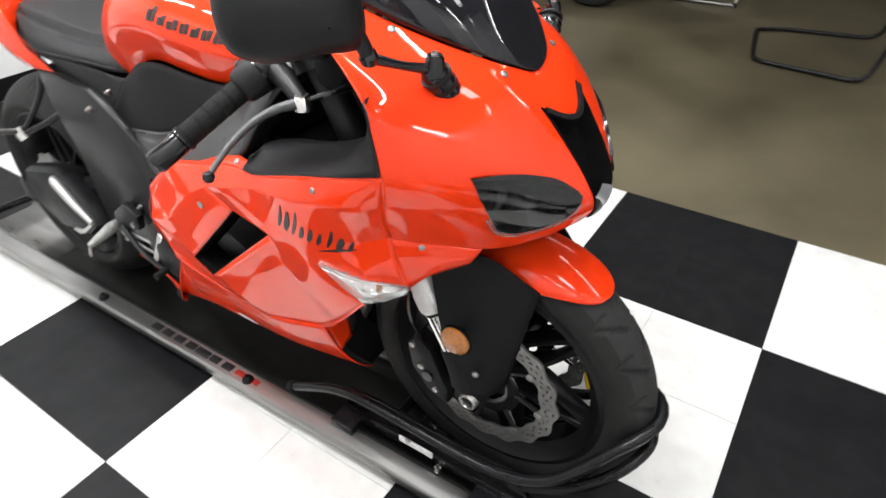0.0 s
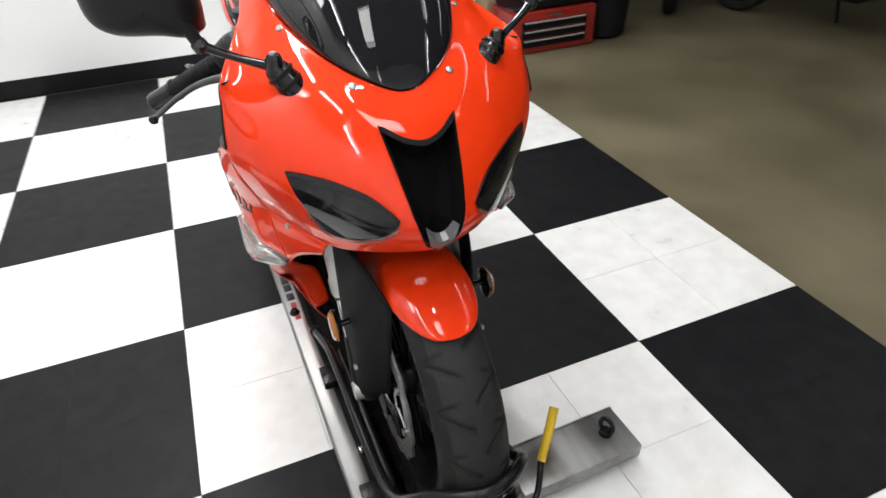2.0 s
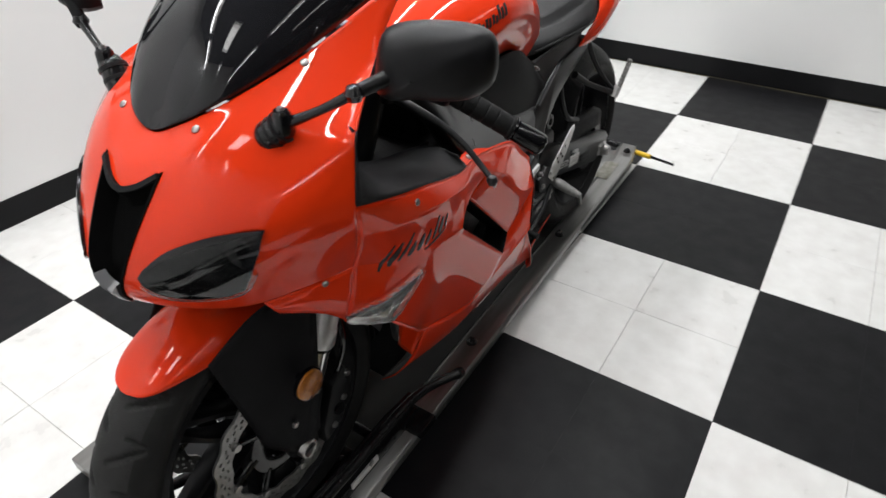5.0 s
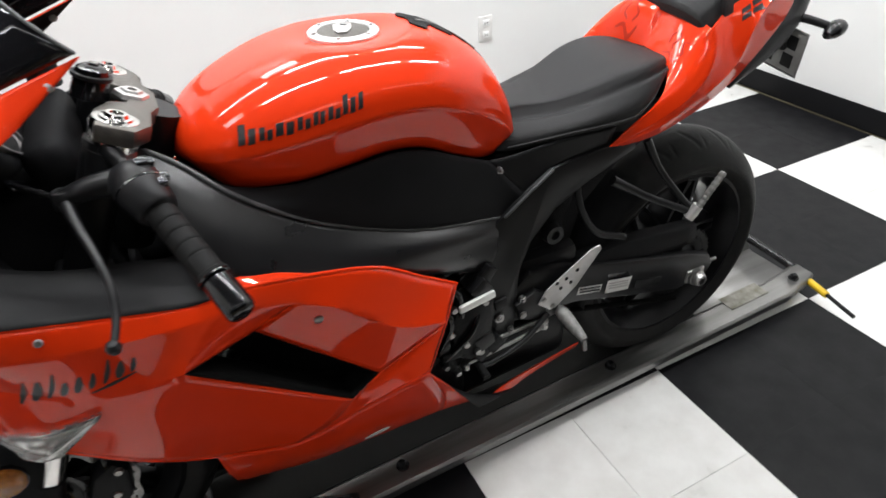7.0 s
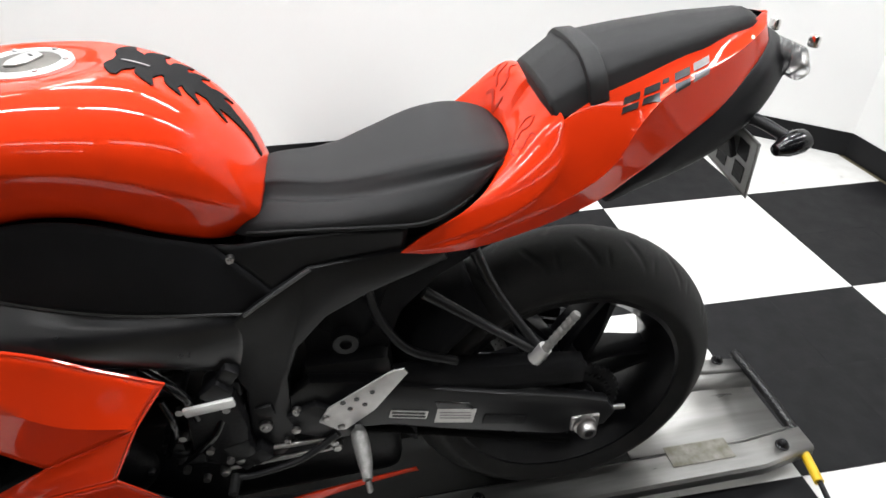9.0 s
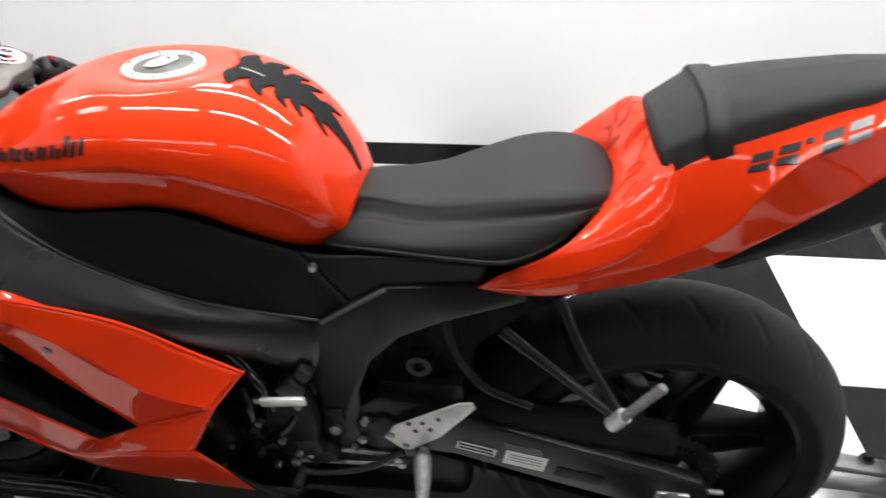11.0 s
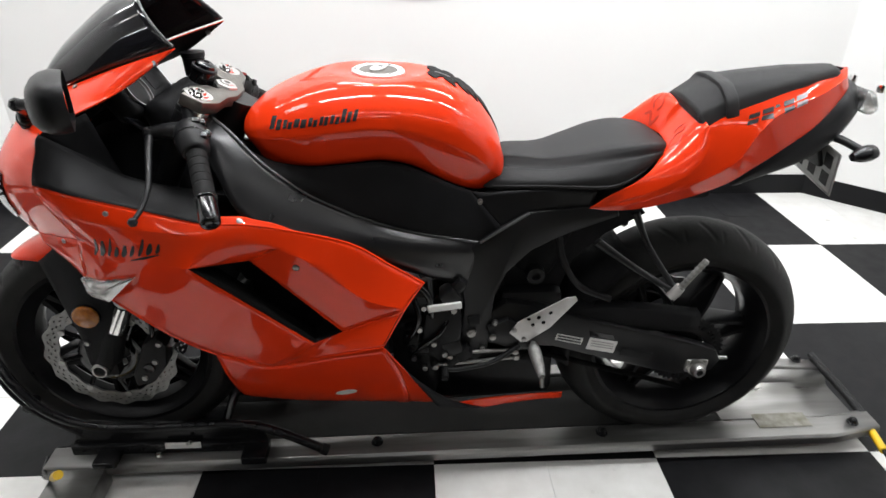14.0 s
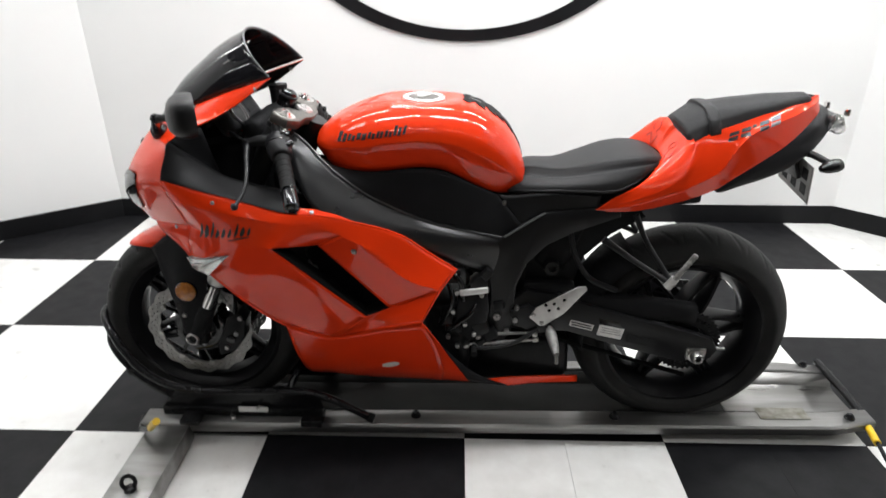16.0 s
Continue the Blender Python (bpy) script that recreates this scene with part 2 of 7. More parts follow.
def lathe(profile, at=(0, 0, 0), axis="Y", sides=48, arc=None, bm=None, closed=False):
    """A profile of (radius, height) turned round an axis."""
    own = bmesh.new()
    n = sides if arc is None else sides + 1
    a0, a1 = arc or (0, 2 * math.pi)
    rings = []
    for i in range(n):
        a = a0 + (a1 - a0) * i / sides
        c, s = math.cos(a), math.sin(a)
        ring = []
        for r, h in profile:
            p = {"Y": (r * c, h, r * s), "Z": (r * c, r * s, h), "X": (h, r * c, r * s)}[axis]
            ring.append(own.verts.new(Vector(p) + Vector(at)))
        rings.append(ring)
    m = len(profile)
    for i in range(n if arc is None else n - 1):
        a, b = rings[i], rings[(i + 1) % n]
        for k in range(m if closed else m - 1):
            own.faces.new((a[k], a[(k + 1) % m], b[(k + 1) % m], b[k]))
    bmesh.ops.remove_doubles(own, verts=own.verts, dist=1e-5)
    bmesh.ops.recalc_face_normals(own, faces=own.faces)
    return join(bm, own) if bm else own


def rod(a, b, radius, sides=16, bm=None):
    return tube([a, b], radius, sides, bm=bm)


def prism(outline, v0, v1, bevel=0.003, smooth=0, bm=None):
    """A side-view outline of (u, w), given depth from v0 to v1."""
    pts = cr(list(outline) + [outline[0]], smooth)[:-1] if smooth else outline
    own = bmesh.new()
    low = [own.verts.new((p[0], v0, p[1])) for p in pts]
    face = own.faces.new(low)
    out = bmesh.ops.extrude_face_region(own, geom=[face])
    bmesh.ops.translate(own, vec=(0, v1 - v0, 0), verts=[e for e in out["geom"] if isinstance(e, bmesh.types.BMVert)])
    bmesh.ops.recalc_face_normals(own, faces=own.faces)
    if bevel:
        rim = [e for e in own.edges if abs(e.verts[0].co.y - e.verts[1].co.y) < 1e-6]
        bmesh.ops.bevel(own, geom=rim, offset=bevel, segments=2, affect="EDGES", profile=0.5)
    return join(bm, own) if bm else own


def part(name, bm, mat, parent=None, label="", smooth=True, solid=0.0, bevel=0.0, angle=40, matrix=None, inside=None, heart=None):
    """One bmesh as one mesh object under a thing or a part."""
    me = bpy.data.meshes.new(name)
    if heart is not None:
        # turn the skin's faces away from the heart of the thing
        todo = set(bm.faces)
        while todo:
            isle, grow = [], [todo.pop()]
            while grow:
                f = grow.pop()
                isle.append(f)
                for e in f.edges:
                    for g in e.link_faces:
                        if g in todo:
                            todo.discard(g)
                            grow.append(g)
            if sum(f.calc_area() * f.normal.dot(f.calc_center_median() - Vector(heart)) for f in isle) < 0:
                bmesh.ops.reverse_faces(bm, faces=isle)
    bm.to_mesh(me)
    bm.free()
    me.materials.append(mat)
    if inside is not None:
        me.materials.append(inside)
    if smooth:
        me.shade_smooth()
        me.set_sharp_from_angle(angle=radians(angle))
    ob = new(name, me)
    if parent is not None:
        ob.parent = parent
    if matrix is not None:
        ob.matrix_basis = matrix
    if solid:
        mod = ob.modifiers.new("thickness", "SOLIDIFY")
        mod.thickness, mod.offset = solid, -1.0
        mod.use_even_offset = False
        if inside is not None:
            mod.material_offset = 1
    if bevel:
        mod = ob.modifiers.new("edges", "BEVEL")
        mod.width, mod.segments, mod.limit_method = bevel, 2, "ANGLE"
    if label:
        tagged(ob, label)
    return ob


def thing(name, at, label, category, group="", turn=0):
    ob = new(name)
    ob.matrix_basis = pose(*at, 0, 0, turn)
    ob.empty_display_size = 0.1
    return tagged(ob, label, category, group)


def structure(name, bm, mat, label, smooth=False, bevel=0.0):
    return tagged(part(name, bm, mat, None, "", smooth=smooth, bevel=bevel), label, kind="structure")


# ---------- the room ----------
TILE = 0.605
WALL_Y, TOP = 3.02, 3.15

structure("floor", box((15.0, 12.5, 0.12), (-0.3, -3.0, -0.0645)), CONCRETE, "stained brown polished concrete workshop floor")


def wall_run(name, pts, thick, label, mat=WALL, high=TOP, base=True):
    """A wall along floor points, its visible face on the line; the baseboard stands before it."""
    for k, (a, b) in enumerate(zip(pts, pts[1:])):
        a, b = Vector((*a, 0)), Vector((*b, 0))
        d = (b - a).normalized()
        n = Vector((-d.y, d.x, 0))
        bm = bmesh.new()
        q = [a, b, b + n * thick + d * 0.05, a + n * thick - d * 0.05]
        low = [bm.verts.new(p) for p in q]
        up = [bm.verts.new(p + Vector((0, 0, high))) for p in q]
        bm.faces.new(low[::-1]), bm.faces.new(up)
        for i in range(4):
            bm.faces.new((low[i], low[(i + 1) % 4], up[(i + 1) % 4], up[i]))
        structure(f"{name}_{k + 1}", bm, mat, label)
        if base:
            bm = bmesh.new()
            for off, z0, z1 in ((0.006, 0.0, 0.105),):
                q = [a + n * off, b + n * off, b - n * 0.002, a - n * 0.002]
                low = [bm.verts.new(p) for p in q]
                up = [bm.verts.new(p + Vector((0, 0, z1)) + (-n * 0.003 if i < 2 else Vector())) for i, p in enumerate(q)]
                bm.faces.new(low[::-1]), bm.faces.new(up)
                for i in range(4):
                    bm.faces.new((low[i], low[(i + 1) % 4], up[(i + 1) % 4], up[i]))
            structure("baseboard", bm, BASE, "black rubber baseboard along the white wall")


wall_run("wall_bay", [(-2.32, -0.2), (-2.32, 2.24), (-1.36, 3.02), (2.68, 3.02), (3.05, 2.66), (3.05, 0.02)][::-1], -0.12,
         "smooth white painted wall of the display bay")
# the outer workshop, dim and plain
for name, size, at in (("wall_south", (15, 0.15, TOP), (-0.3, -9.1, TOP / 2)), ("wall_east", (0.15, 12.3, TOP), (7.15, -3.0, TOP / 2)),
                       ("wall_west", (0.15, 12.3, TOP), (-7.75, -3.0, TOP / 2)), ("wall_north", (15, 0.15, TOP), (-0.3, 3.22, TOP / 2))):
    structure(name, box(size, at), SHOPWALL, "plain grey-blue workshop wall")
structure("ceiling", box((15.0, 12.6, 0.12), (-0.3, -3.0, TOP + 0.06)), CEIL, "dark painted workshop ceiling")


def ceiling_light(x, y, length):
    """A surface fitting with two tubes."""
    ob = thing("ceiling_light", (x, y, LAMP_Z), "long white fluorescent ceiling light with bare tubes", "ceiling light", "ceiling tubes")
    part("housing", box((length, 0.14, 0.05), (0, 0, 0.06), 0.008), WALL, ob)
    for s in (-0.04, 0.04):
        part("tube", rod((-length / 2 + 0.03, s, -0.02), (length / 2 - 0.03, s, -0.02), 0.013), TUBE, ob)
    for e in (-1, 1):
        part("end_cap", box((0.02, 0.13, 0.06), (e * (length / 2 - 0.012), 0, 0.005), 0.004), WALL, ob)
    return ob


TUBE = bpy.data.materials.new("tube_glow")
TUBE.use_nodes = True
TUBE.node_tree.nodes["Principled BSDF"].inputs["Emission Color"].default_value = (1, 0.97, 0.93, 1)
TUBE.node_tree.nodes["Principled BSDF"].inputs["Emission Strength"].default_value = 9.0
def panel_light(x, y, length, width):
    """A short troffer with a milky diffuser."""
    ob = thing("panel_light", (x, y, LAMP_Z), "short white ceiling panel light with a milky diffuser", "ceiling light", "ceiling panels")
    part("housing", box((length + 0.05, width + 0.05, 0.05), (0, 0, 0.06), 0.008), WALL, ob)
    part("diffuser", box((length, width, 0.012), (0, 0, 0.0), 0.004), TUBE, ob)


for lx, ly, ll, share, lw in LAMPS:
    panel_light(lx, ly, ll, lw) if lw else ceiling_light(lx, ly, ll)

# ---------- oval ring painted panel and socket on the wall ----------
ring = thing("wall_emblem", (0.60, WALL_Y - 0.001, 1.594), "large oval wall emblem with a thick black rim", "wall sign")
bm = bmesh.new()
E_A, E_B = 0.90, 0.62
for (ao, bo, ai, bi), y0, y1 in (((E_A, E_B, E_A - 0.085, E_B - 0.056), -0.010, 0.0),):
    n = 96
    loops = []
    for aa, bb, yy in ((ao, bo, y1), (ao, bo, y0), (ai, bi, y0), (ai, bi, y1)):
        loops.append([bm.verts.new((aa * math.cos(2 * math.pi * i / n), yy, bb * math.sin(2 * math.pi * i / n))) for i in range(n)])
    for a, b in zip(loops, loops[1:]):
        for i in range(n):
            bm.faces.new((a[i], a[(i + 1) % n], b[(i + 1) % n], b[i]))
part("rim", bm, BASE, ring, "black oval rim")

sock = thing("wall_socket", (1.72, WALL_Y, 0.41), "white double wall socket with a cover plate", "wall socket")
part("cover_plate", box((0.075, 0.008, 0.118), (0, -0.004, 0), 0.003), LABEL, sock)
for dz in (-0.027, 0.027):
    face = part("outlet", box((0.034, 0.006, 0.030), (0, -0.009, dz), 0.002), WALL, sock)
    for dx in (-0.007, 0.007):
        part("slot", box((0.003, 0.002, 0.010), (dx, -0.0125, dz), 0), BASE, face)

# ---------- the motorcycle: x back from the front axle, y to its right, z up from the floor ----------
BIKE_AT = (-0.166, 1.322, 0.0)
FA = (0.0, 0.0, 0.355)
RA = (1.394, 0.014, 0.346)
bike = thing("motorcycle", BIKE_AT, "orange-red sport motorcycle with black frame and smoked windscreen", "motorcycle")


def sides(make):
    """Calls make(s) for the right (1) and the left (-1) side."""
    return [make(1), make(-1)]


def flip(g, s):
    return mirror(g) if s < 0 else np.array(g, float)


def tree_of(*grids):
    from_bm = sheet(*grids)
    t = BVHTree.FromBMesh(from_bm)
    from_bm.free()
    return t


def drape(outline, centre, cast, rings=6, lift=0.002, skirt=0.004, hollow=0.0, steps=None):
    """A flat star-shaped outline laid on a surface. cast((a, b)) gives place and outward normal there."""
    bm = bmesh.new()
    loops = []
    steps = steps or [(k / rings, 0.0) for k in range(rings + 1)]
    for f, deep in steps:
        loop = []
        for p in outline:
            q = (centre[0] + (p[0] - centre[0]) * f, centre[1] + (p[1] - centre[1]) * f)
            hit = cast(q)
            if hit is None:
                hit = loops[-1][0][1] if loops else (Vector((0, 0, 0)), Vector((0, 0, 1)))
            loc, nor = hit
            loop.append((bm.verts.new(loc + nor * (lift - hollow * deep)), (loc, nor)))
        loops.append(loop)
    n = len(outline)
    for a, b in zip(loops, loops[1:]):
        for i in range(n):
            j = (i + 1) % n
            try:
                bm.faces.new((a[i][0], a[j][0], b[j][0], b[i][0]))
            except ValueError:
                pass
    low = [bm.verts.new(h[0] - h[1] * skirt) for _, h in loops[-1]]
    for i in range(n):
        j = (i + 1) % n
        bm.faces.new((loops[-1][i][0], loops[-1][j][0], low[j], low[i]))
    bmesh.ops.remove_doubles(bm, verts=bm.verts, dist=1e-5)
    bmesh.ops.recalc_face_normals(bm, faces=bm.faces)
    return bm


def front_cast(tree):
    def cast(q):
        loc, nor, _, _ = tree.ray_cast(Vector((-1.0, q[0], q[1])), Vector((1, 0, 0)))
        if loc is None:
            loc, nor, _, _ = tree.find_nearest(Vector((-0.1, q[0], q[1])))
        return loc, (nor if nor.x < 0 else -nor)
    return cast


def side_cast(tree, s):
    def cast(q):
        loc, nor, _, _ = tree.ray_cast(Vector((q[0], s * 1.0, q[1])), Vector((0, -s, 0)))
        if loc is None:
            loc, nor, _, _ = tree.find_nearest(Vector((q[0], s * 0.2, q[1])))
        return loc, (nor if nor.y * s > 0 else -nor)
    return cast


def strip_on(cast, pts, width, lift=0.0012, n=14, skirt=0.001):
    """A painted stroke of some width laid on a surface along a line."""
    line = even(pts, n) if len(pts) > 2 else np.array([np.array(pts[0]) * (1 - k / (n - 1)) + np.array(pts[1]) * k / (n - 1) for k in range(n)])
    bm = bmesh.new()
    rows = []
    for k in range(n):
        d = line[min(k + 1, n - 1)] - line[max(k - 1, 0)]
        d = np.array([-d[1], d[0]]) / max(1e-6, np.hypot(*d))
        w = width if np.isscalar(width) else np.interp(k / (n - 1), np.linspace(0, 1, len(width)), width)
        row = []
        for e, dip in ((-1, skirt + lift), (-1, 0), (0, 0), (1, 0), (1, skirt + lift)):
            loc, nor = cast(line[k] + d * e * w / 2)
            row.append(bm.verts.new(loc + nor * (lift - dip)))
        rows.append(row)
    for a, b in zip(rows, rows[1:]):
        for i in range(4):
            bm.faces.new((a[i], a[i + 1], b[i + 1], b[i]))
    bmesh.ops.recalc_face_normals(bm, faces=bm.faces)
    return bm


def bar_on(cast, at, width, height, slant=0.25, rise=0.0, lift=0.001):
    """A small slanted bar laid on a surface."""
    ex, ez = np.array((1.0, rise)), np.array((slant, 1.0))
    c = np.array(at)
    box_ = [c - ex * width / 2 - ez * height / 2, c + ex * width / 2 - ez * height / 2, c + ex * width / 2 + ez * height / 2, c - ex * width / 2 + ez * height / 2]
    return drape(dense_ring([tuple(p) for p in box_], 3), tuple(c), cast, 3, lift, 0.0006)


def dense_ring(poly, n):
    out = []
    for a, b in zip(poly, poly[1:] + poly[:1]):
        out += [tuple(np.array(a) * (1 - k / n) + np.array(b) * k / n) for k in range(n)]
    return out


# -- nose cowl --
COWL = [
    [(-0.122, 0, 0.728), (-0.112, 0.035, 0.727), (-0.084, 0.085, 0.723), (-0.038, 0.134, 0.718), (0.03, 0.180, 0.727), (0.085, 0.210, 0.735)],
    [(-0.152, 0, 0.764), (-0.142, 0.045, 0.763), (-0.115, 0.092, 0.762), (-0.066, 0.138, 0.763), (0.0, 0.188, 0.768), (0.078, 0.228, 0.778)],
    [(-0.150, 0, 0.803), (-0.134, 0.055, 0.802), (-0.102, 0.110, 0.803), (-0.060, 0.157, 0.806), (-0.005, 0.207, 0.812), (0.066, 0.243, 0.82)],
    [(-0.113, 0, 0.856), (-0.104, 0.052, 0.856), (-0.078, 0.118, 0.856), (-0.037, 0.186, 0.857), (0.008, 0.224, 0.859), (0.060, 0.250, 0.862)],
    [(-0.074, 0, 0.905), (-0.066, 0.052, 0.905), (-0.042, 0.118, 0.906), (-0.002, 0.182, 0.908), (0.036, 0.220, 0.912), (0.076, 0.243, 0.918)],
    [(-0.060, 0, 0.915), (-0.051, 0.055, 0.920), (-0.024, 0.117, 0.926), (0.022, 0.172, 0.936), (0.073, 0.209, 0.946), (0.098, 0.233, 0.958)],
    [(-0.046, 0, 0.924), (-0.036, 0.058, 0.934), (-0.006, 0.116, 0.945), (0.046, 0.162, 0.962), (0.122, 0.194, 0.972), (0.220, 0.180, 1.012)],
    [(-0.026, 0, 0.937), (-0.014, 0.046, 0.952), (0.031, 0.094, 0.978), (0.112, 0.128, 1.008), (0.205, 0.150, 1.043), (0.312, 0.162, 1.078)],
]
for r_ in (2, 3, 4, 5, 6):
    for c_, dx_ in ((1, 0.002), (2, -0.006), (3, 0.003)):
        p_ = COWL[r_][c_]
        COWL[r_][c_] = (p_[0] + dx_, p_[1], p_[2])
cowl_grid = surf(full(COWL), 171, 110)
for _ in range(130):
    cowl_grid[1:-1, 1:-1] += 0.2 * (cowl_grid[:-2, 1:-1] + cowl_grid[2:, 1:-1] + cowl_grid[1:-1, :-2] + cowl_grid[1:-1, 2:] - 4 * cowl_grid[1:-1, 1:-1])
# two soft ridges run from the intake corners up beside the screen
for s in (1, -1):
    a_, b_ = np.array((s * 0.058, 0.905)), np.array((s * 0.130, 0.985))
    q_ = cowl_grid[..., 1:] - a_
    f_ = np.clip((q_ @ (b_ - a_)) / ((b_ - a_) @ (b_ - a_)), 0, 1)
    far_ = np.linalg.norm(q_ - f_[..., None] * (b_ - a_), axis=-1)
    lift_ = 0.0016 * np.exp(-(far_ / 0.016) ** 2) * np.sin(np.pi * np.clip(0.15 + 0.8 * f_, 0, 1))
    cowl_grid[..., 0] -= 0.6 * lift_
    cowl_grid[..., 2] += 0.8 * lift_
cowl_tree = tree_of(cowl_grid)
cowl_cast = front_cast(cowl_tree)

# headlights and ram-air intake are openings in the nose
HEAD = [(0.184, 0.856), (0.160, 0.855), (0.124, 0.846), (0.088, 0.828), (0.062, 0.806), (0.056, 0.797), (0.061, 0.787), (0.080, 0.773), (0.105, 0.761), (0.131, 0.756),
        (0.148, 0.764), (0.163, 0.793), (0.177, 0.826)]
INTAKE = [(-0.056, 0.910), (-0.030, 0.893), (0.0, 0.886), (0.030, 0.893), (0.056, 0.910), (0.048, 0.860), (0.038, 0.800), (0.029, 0.766), (0.020, 0.746),
          (0.0, 0.734), (-0.020, 0.746), (-0.029, 0.766), (-0.038, 0.800), (-0.048, 0.860)]
HEAD_MID, INTAKE_MID = (0.118, 0.802), (0.0, 0.810)


def inside_of(p, poly, mid, k):
    q = [(mid[0] + (a - mid[0]) * k, mid[1] + (b - mid[1]) * k) for a, b in poly]
    odd = False
    for (x0, y0), (x1, y1) in zip(q, q[1:] + q[:1]):
        if (y0 > p[1]) != (y1 > p[1]) and p[0] < x0 + (p[1] - y0) * (x1 - x0) / (y1 - y0):
            odd = not odd
    return odd


bm = sheet(cowl_grid)
gone = []
for f in bm.faces:
    c = f.calc_center_median()
    if c.x < 0.02 and (inside_of((abs(c.y), c.z), HEAD, HEAD_MID, 0.955) or inside_of((c.y, c.z), INTAKE, INTAKE_MID, 0.95)):
        gone.append(f)
bmesh.ops.delete(bm, geom=gone, context="FACES")
part("nose_cowl", bm, ORANGE, bike, "glossy orange-red nose fairing", solid=0.003, inside=GRAIN, heart=(0.25, 0, 0.80))


BOWL = [(0.0, 1.0), (0.35, 0.95), (0.65, 0.75), (0.82, 0.50), (0.89, 0.30), (0.915, 0.06), (0.93, 0.0), (1.0, 0.0)]
for s in (1, -1):
    ring_pts = [(s * p[0], p[1]) for p in dense_ring(HEAD, 4)]
    mid_ = (s * HEAD_MID[0], HEAD_MID[1])
    light = part("headlight", drape(ring_pts, mid_, cowl_cast, 0, 0.0012, 0.004, 0.040, BOWL), GLOSS, bike, "smoked glass headlight")
    part("lens", drape(ring_pts, mid_, cowl_cast, 8, 0.0035, 0.001), LENS, light, "smoked clear lens", solid=0.0015)
    at, nor = cowl_cast((s * 0.108, 0.794))
    tilt_ = Matrix.Translation(at + Vector((0.024, 0, 0))) @ Vector((-1, s * 0.25, -0.05)).to_track_quat("Z", "Y").to_matrix().to_4x4()
    part("projector", lathe([(0.0, 0.010), (0.010, 0.008), (0.018, 0.0), (0.021, -0.004), (0.024, -0.004), (0.025, -0.020)], axis="Z", sides=28), CHROME, light, "round projector lens", matrix=tilt_)
    at, nor = cowl_cast((s * 0.148, 0.815))
    tilt_ = Matrix.Translation(at + Vector((0.022, 0, 0))) @ Vector((-1, s * 0.4, 0)).to_track_quat("Z", "Y").to_matrix().to_4x4()
    part("reflector_bowl", lathe([(0.0, -0.014), (0.012, -0.010), (0.020, 0.0), (0.021, 0.001)], axis="Z", sides=24), STEEL, light, matrix=tilt_)
    rim = [(s * p[0], p[1]) for p in ((0.059, 0.787), (0.080, 0.771), (0.106, 0.759), (0.132, 0.754), (0.149, 0.766), (0.164, 0.792))]
    part("rim", strip_on(cowl_cast, rim, 0.006, 0.004, 24, 0.004), CLEAR, light)
    brow = [(s * p[0], p[1]) for p in ((0.181, 0.854), (0.158, 0.852), (0.124, 0.843), (0.088, 0.826), (0.062, 0.804))]
    part("brow_trim", strip_on(cowl_cast, brow, [0.003, 0.009, 0.009, 0.003], 0.0048, 20, 0.003), GLOSS, light)

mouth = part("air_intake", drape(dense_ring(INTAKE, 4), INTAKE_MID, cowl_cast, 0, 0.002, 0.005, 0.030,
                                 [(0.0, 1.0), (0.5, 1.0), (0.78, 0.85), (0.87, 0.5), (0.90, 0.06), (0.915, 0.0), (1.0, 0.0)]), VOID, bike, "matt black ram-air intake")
part("lip", strip_on(cowl_cast, [(-0.053, 0.905), (-0.027, 0.890), (0.0, 0.884), (0.027, 0.890), (0.053, 0.905)], 0.006, 0.0055, 26, 0.006), GRAIN, mouth)
part("chin_lens", drape(dense_ring([(-0.024, 0.780), (-0.010, 0.762), (0.0, 0.757), (0.010, 0.762), (0.024, 0.780), (0.018, 0.754), (0.009, 0.737), (0.0, 0.729), (-0.009, 0.737), (-0.018, 0.754)], 3),
                        (0, 0.748), cowl_cast, 4, 0.0035, 0.012, -0.002, [(0, 1.0), (0.5, 0.8), (0.8, 0.4), (1.0, 0.0)]), CHIN, mouth, "grey pointed chin lens")

# windscreen
edge = cr(full(COWL)[-1], 79)[39:]
mid = even([(-0.026, 0, 0.939), (0.016, 0, 1.003), (0.058, 0, 1.055), (0.108, 0, 1.097), (0.165, 0, 1.139), (0.226, 0, 1.170)], 40)
screen = np.zeros((40, 37, 3))
for k in range(40):
    for i, a in enumerate(np.linspace(-math.pi / 2, math.pi / 2, 37)):
        f = 1 - math.cos(a)
        screen[k, i] = (mid[k, 0] + (edge[k, 0] - mid[k, 0]) * f - 0.002, edge[k, 1] * math.sin(a), mid[k, 2] + (edge[k, 2] - mid[k, 2]) * f + 0.003)
shield = part("windscreen", sheet(screen), SMOKE, bike, "dark smoked windscreen", solid=0.003)
part("screen_edge", tube(screen[-1], 0.0022, 8), EDGE, shield, "pale grey screen edge")


def screw(at, normal, r=0.0055, mat=STEEL, parent=None, name="screw"):
    n = Vector(normal).normalized()
    at = Vector(at)
    bm = tube([at - n * 0.003, at + n * 0.0015, at + n * 0.0028], [r, r, r * 0.7], 12)
    return part(name, bm, mat, parent or bike, "")


for s in (1, -1):
    for v, w in ((0.072, 0.951), (0.138, 1.006)):
        loc, nor = cowl_cast((s * v, w))
        screw(loc, nor, parent=shield)
    # strip screws beside the screen
    for k in (27, 36):
        p = edge[k]
        screw((p[0] + 0.004, s * (p[1] + 0.006), p[2] - 0.012), (-0.2, s * 0.9, 0.4), parent=shield)

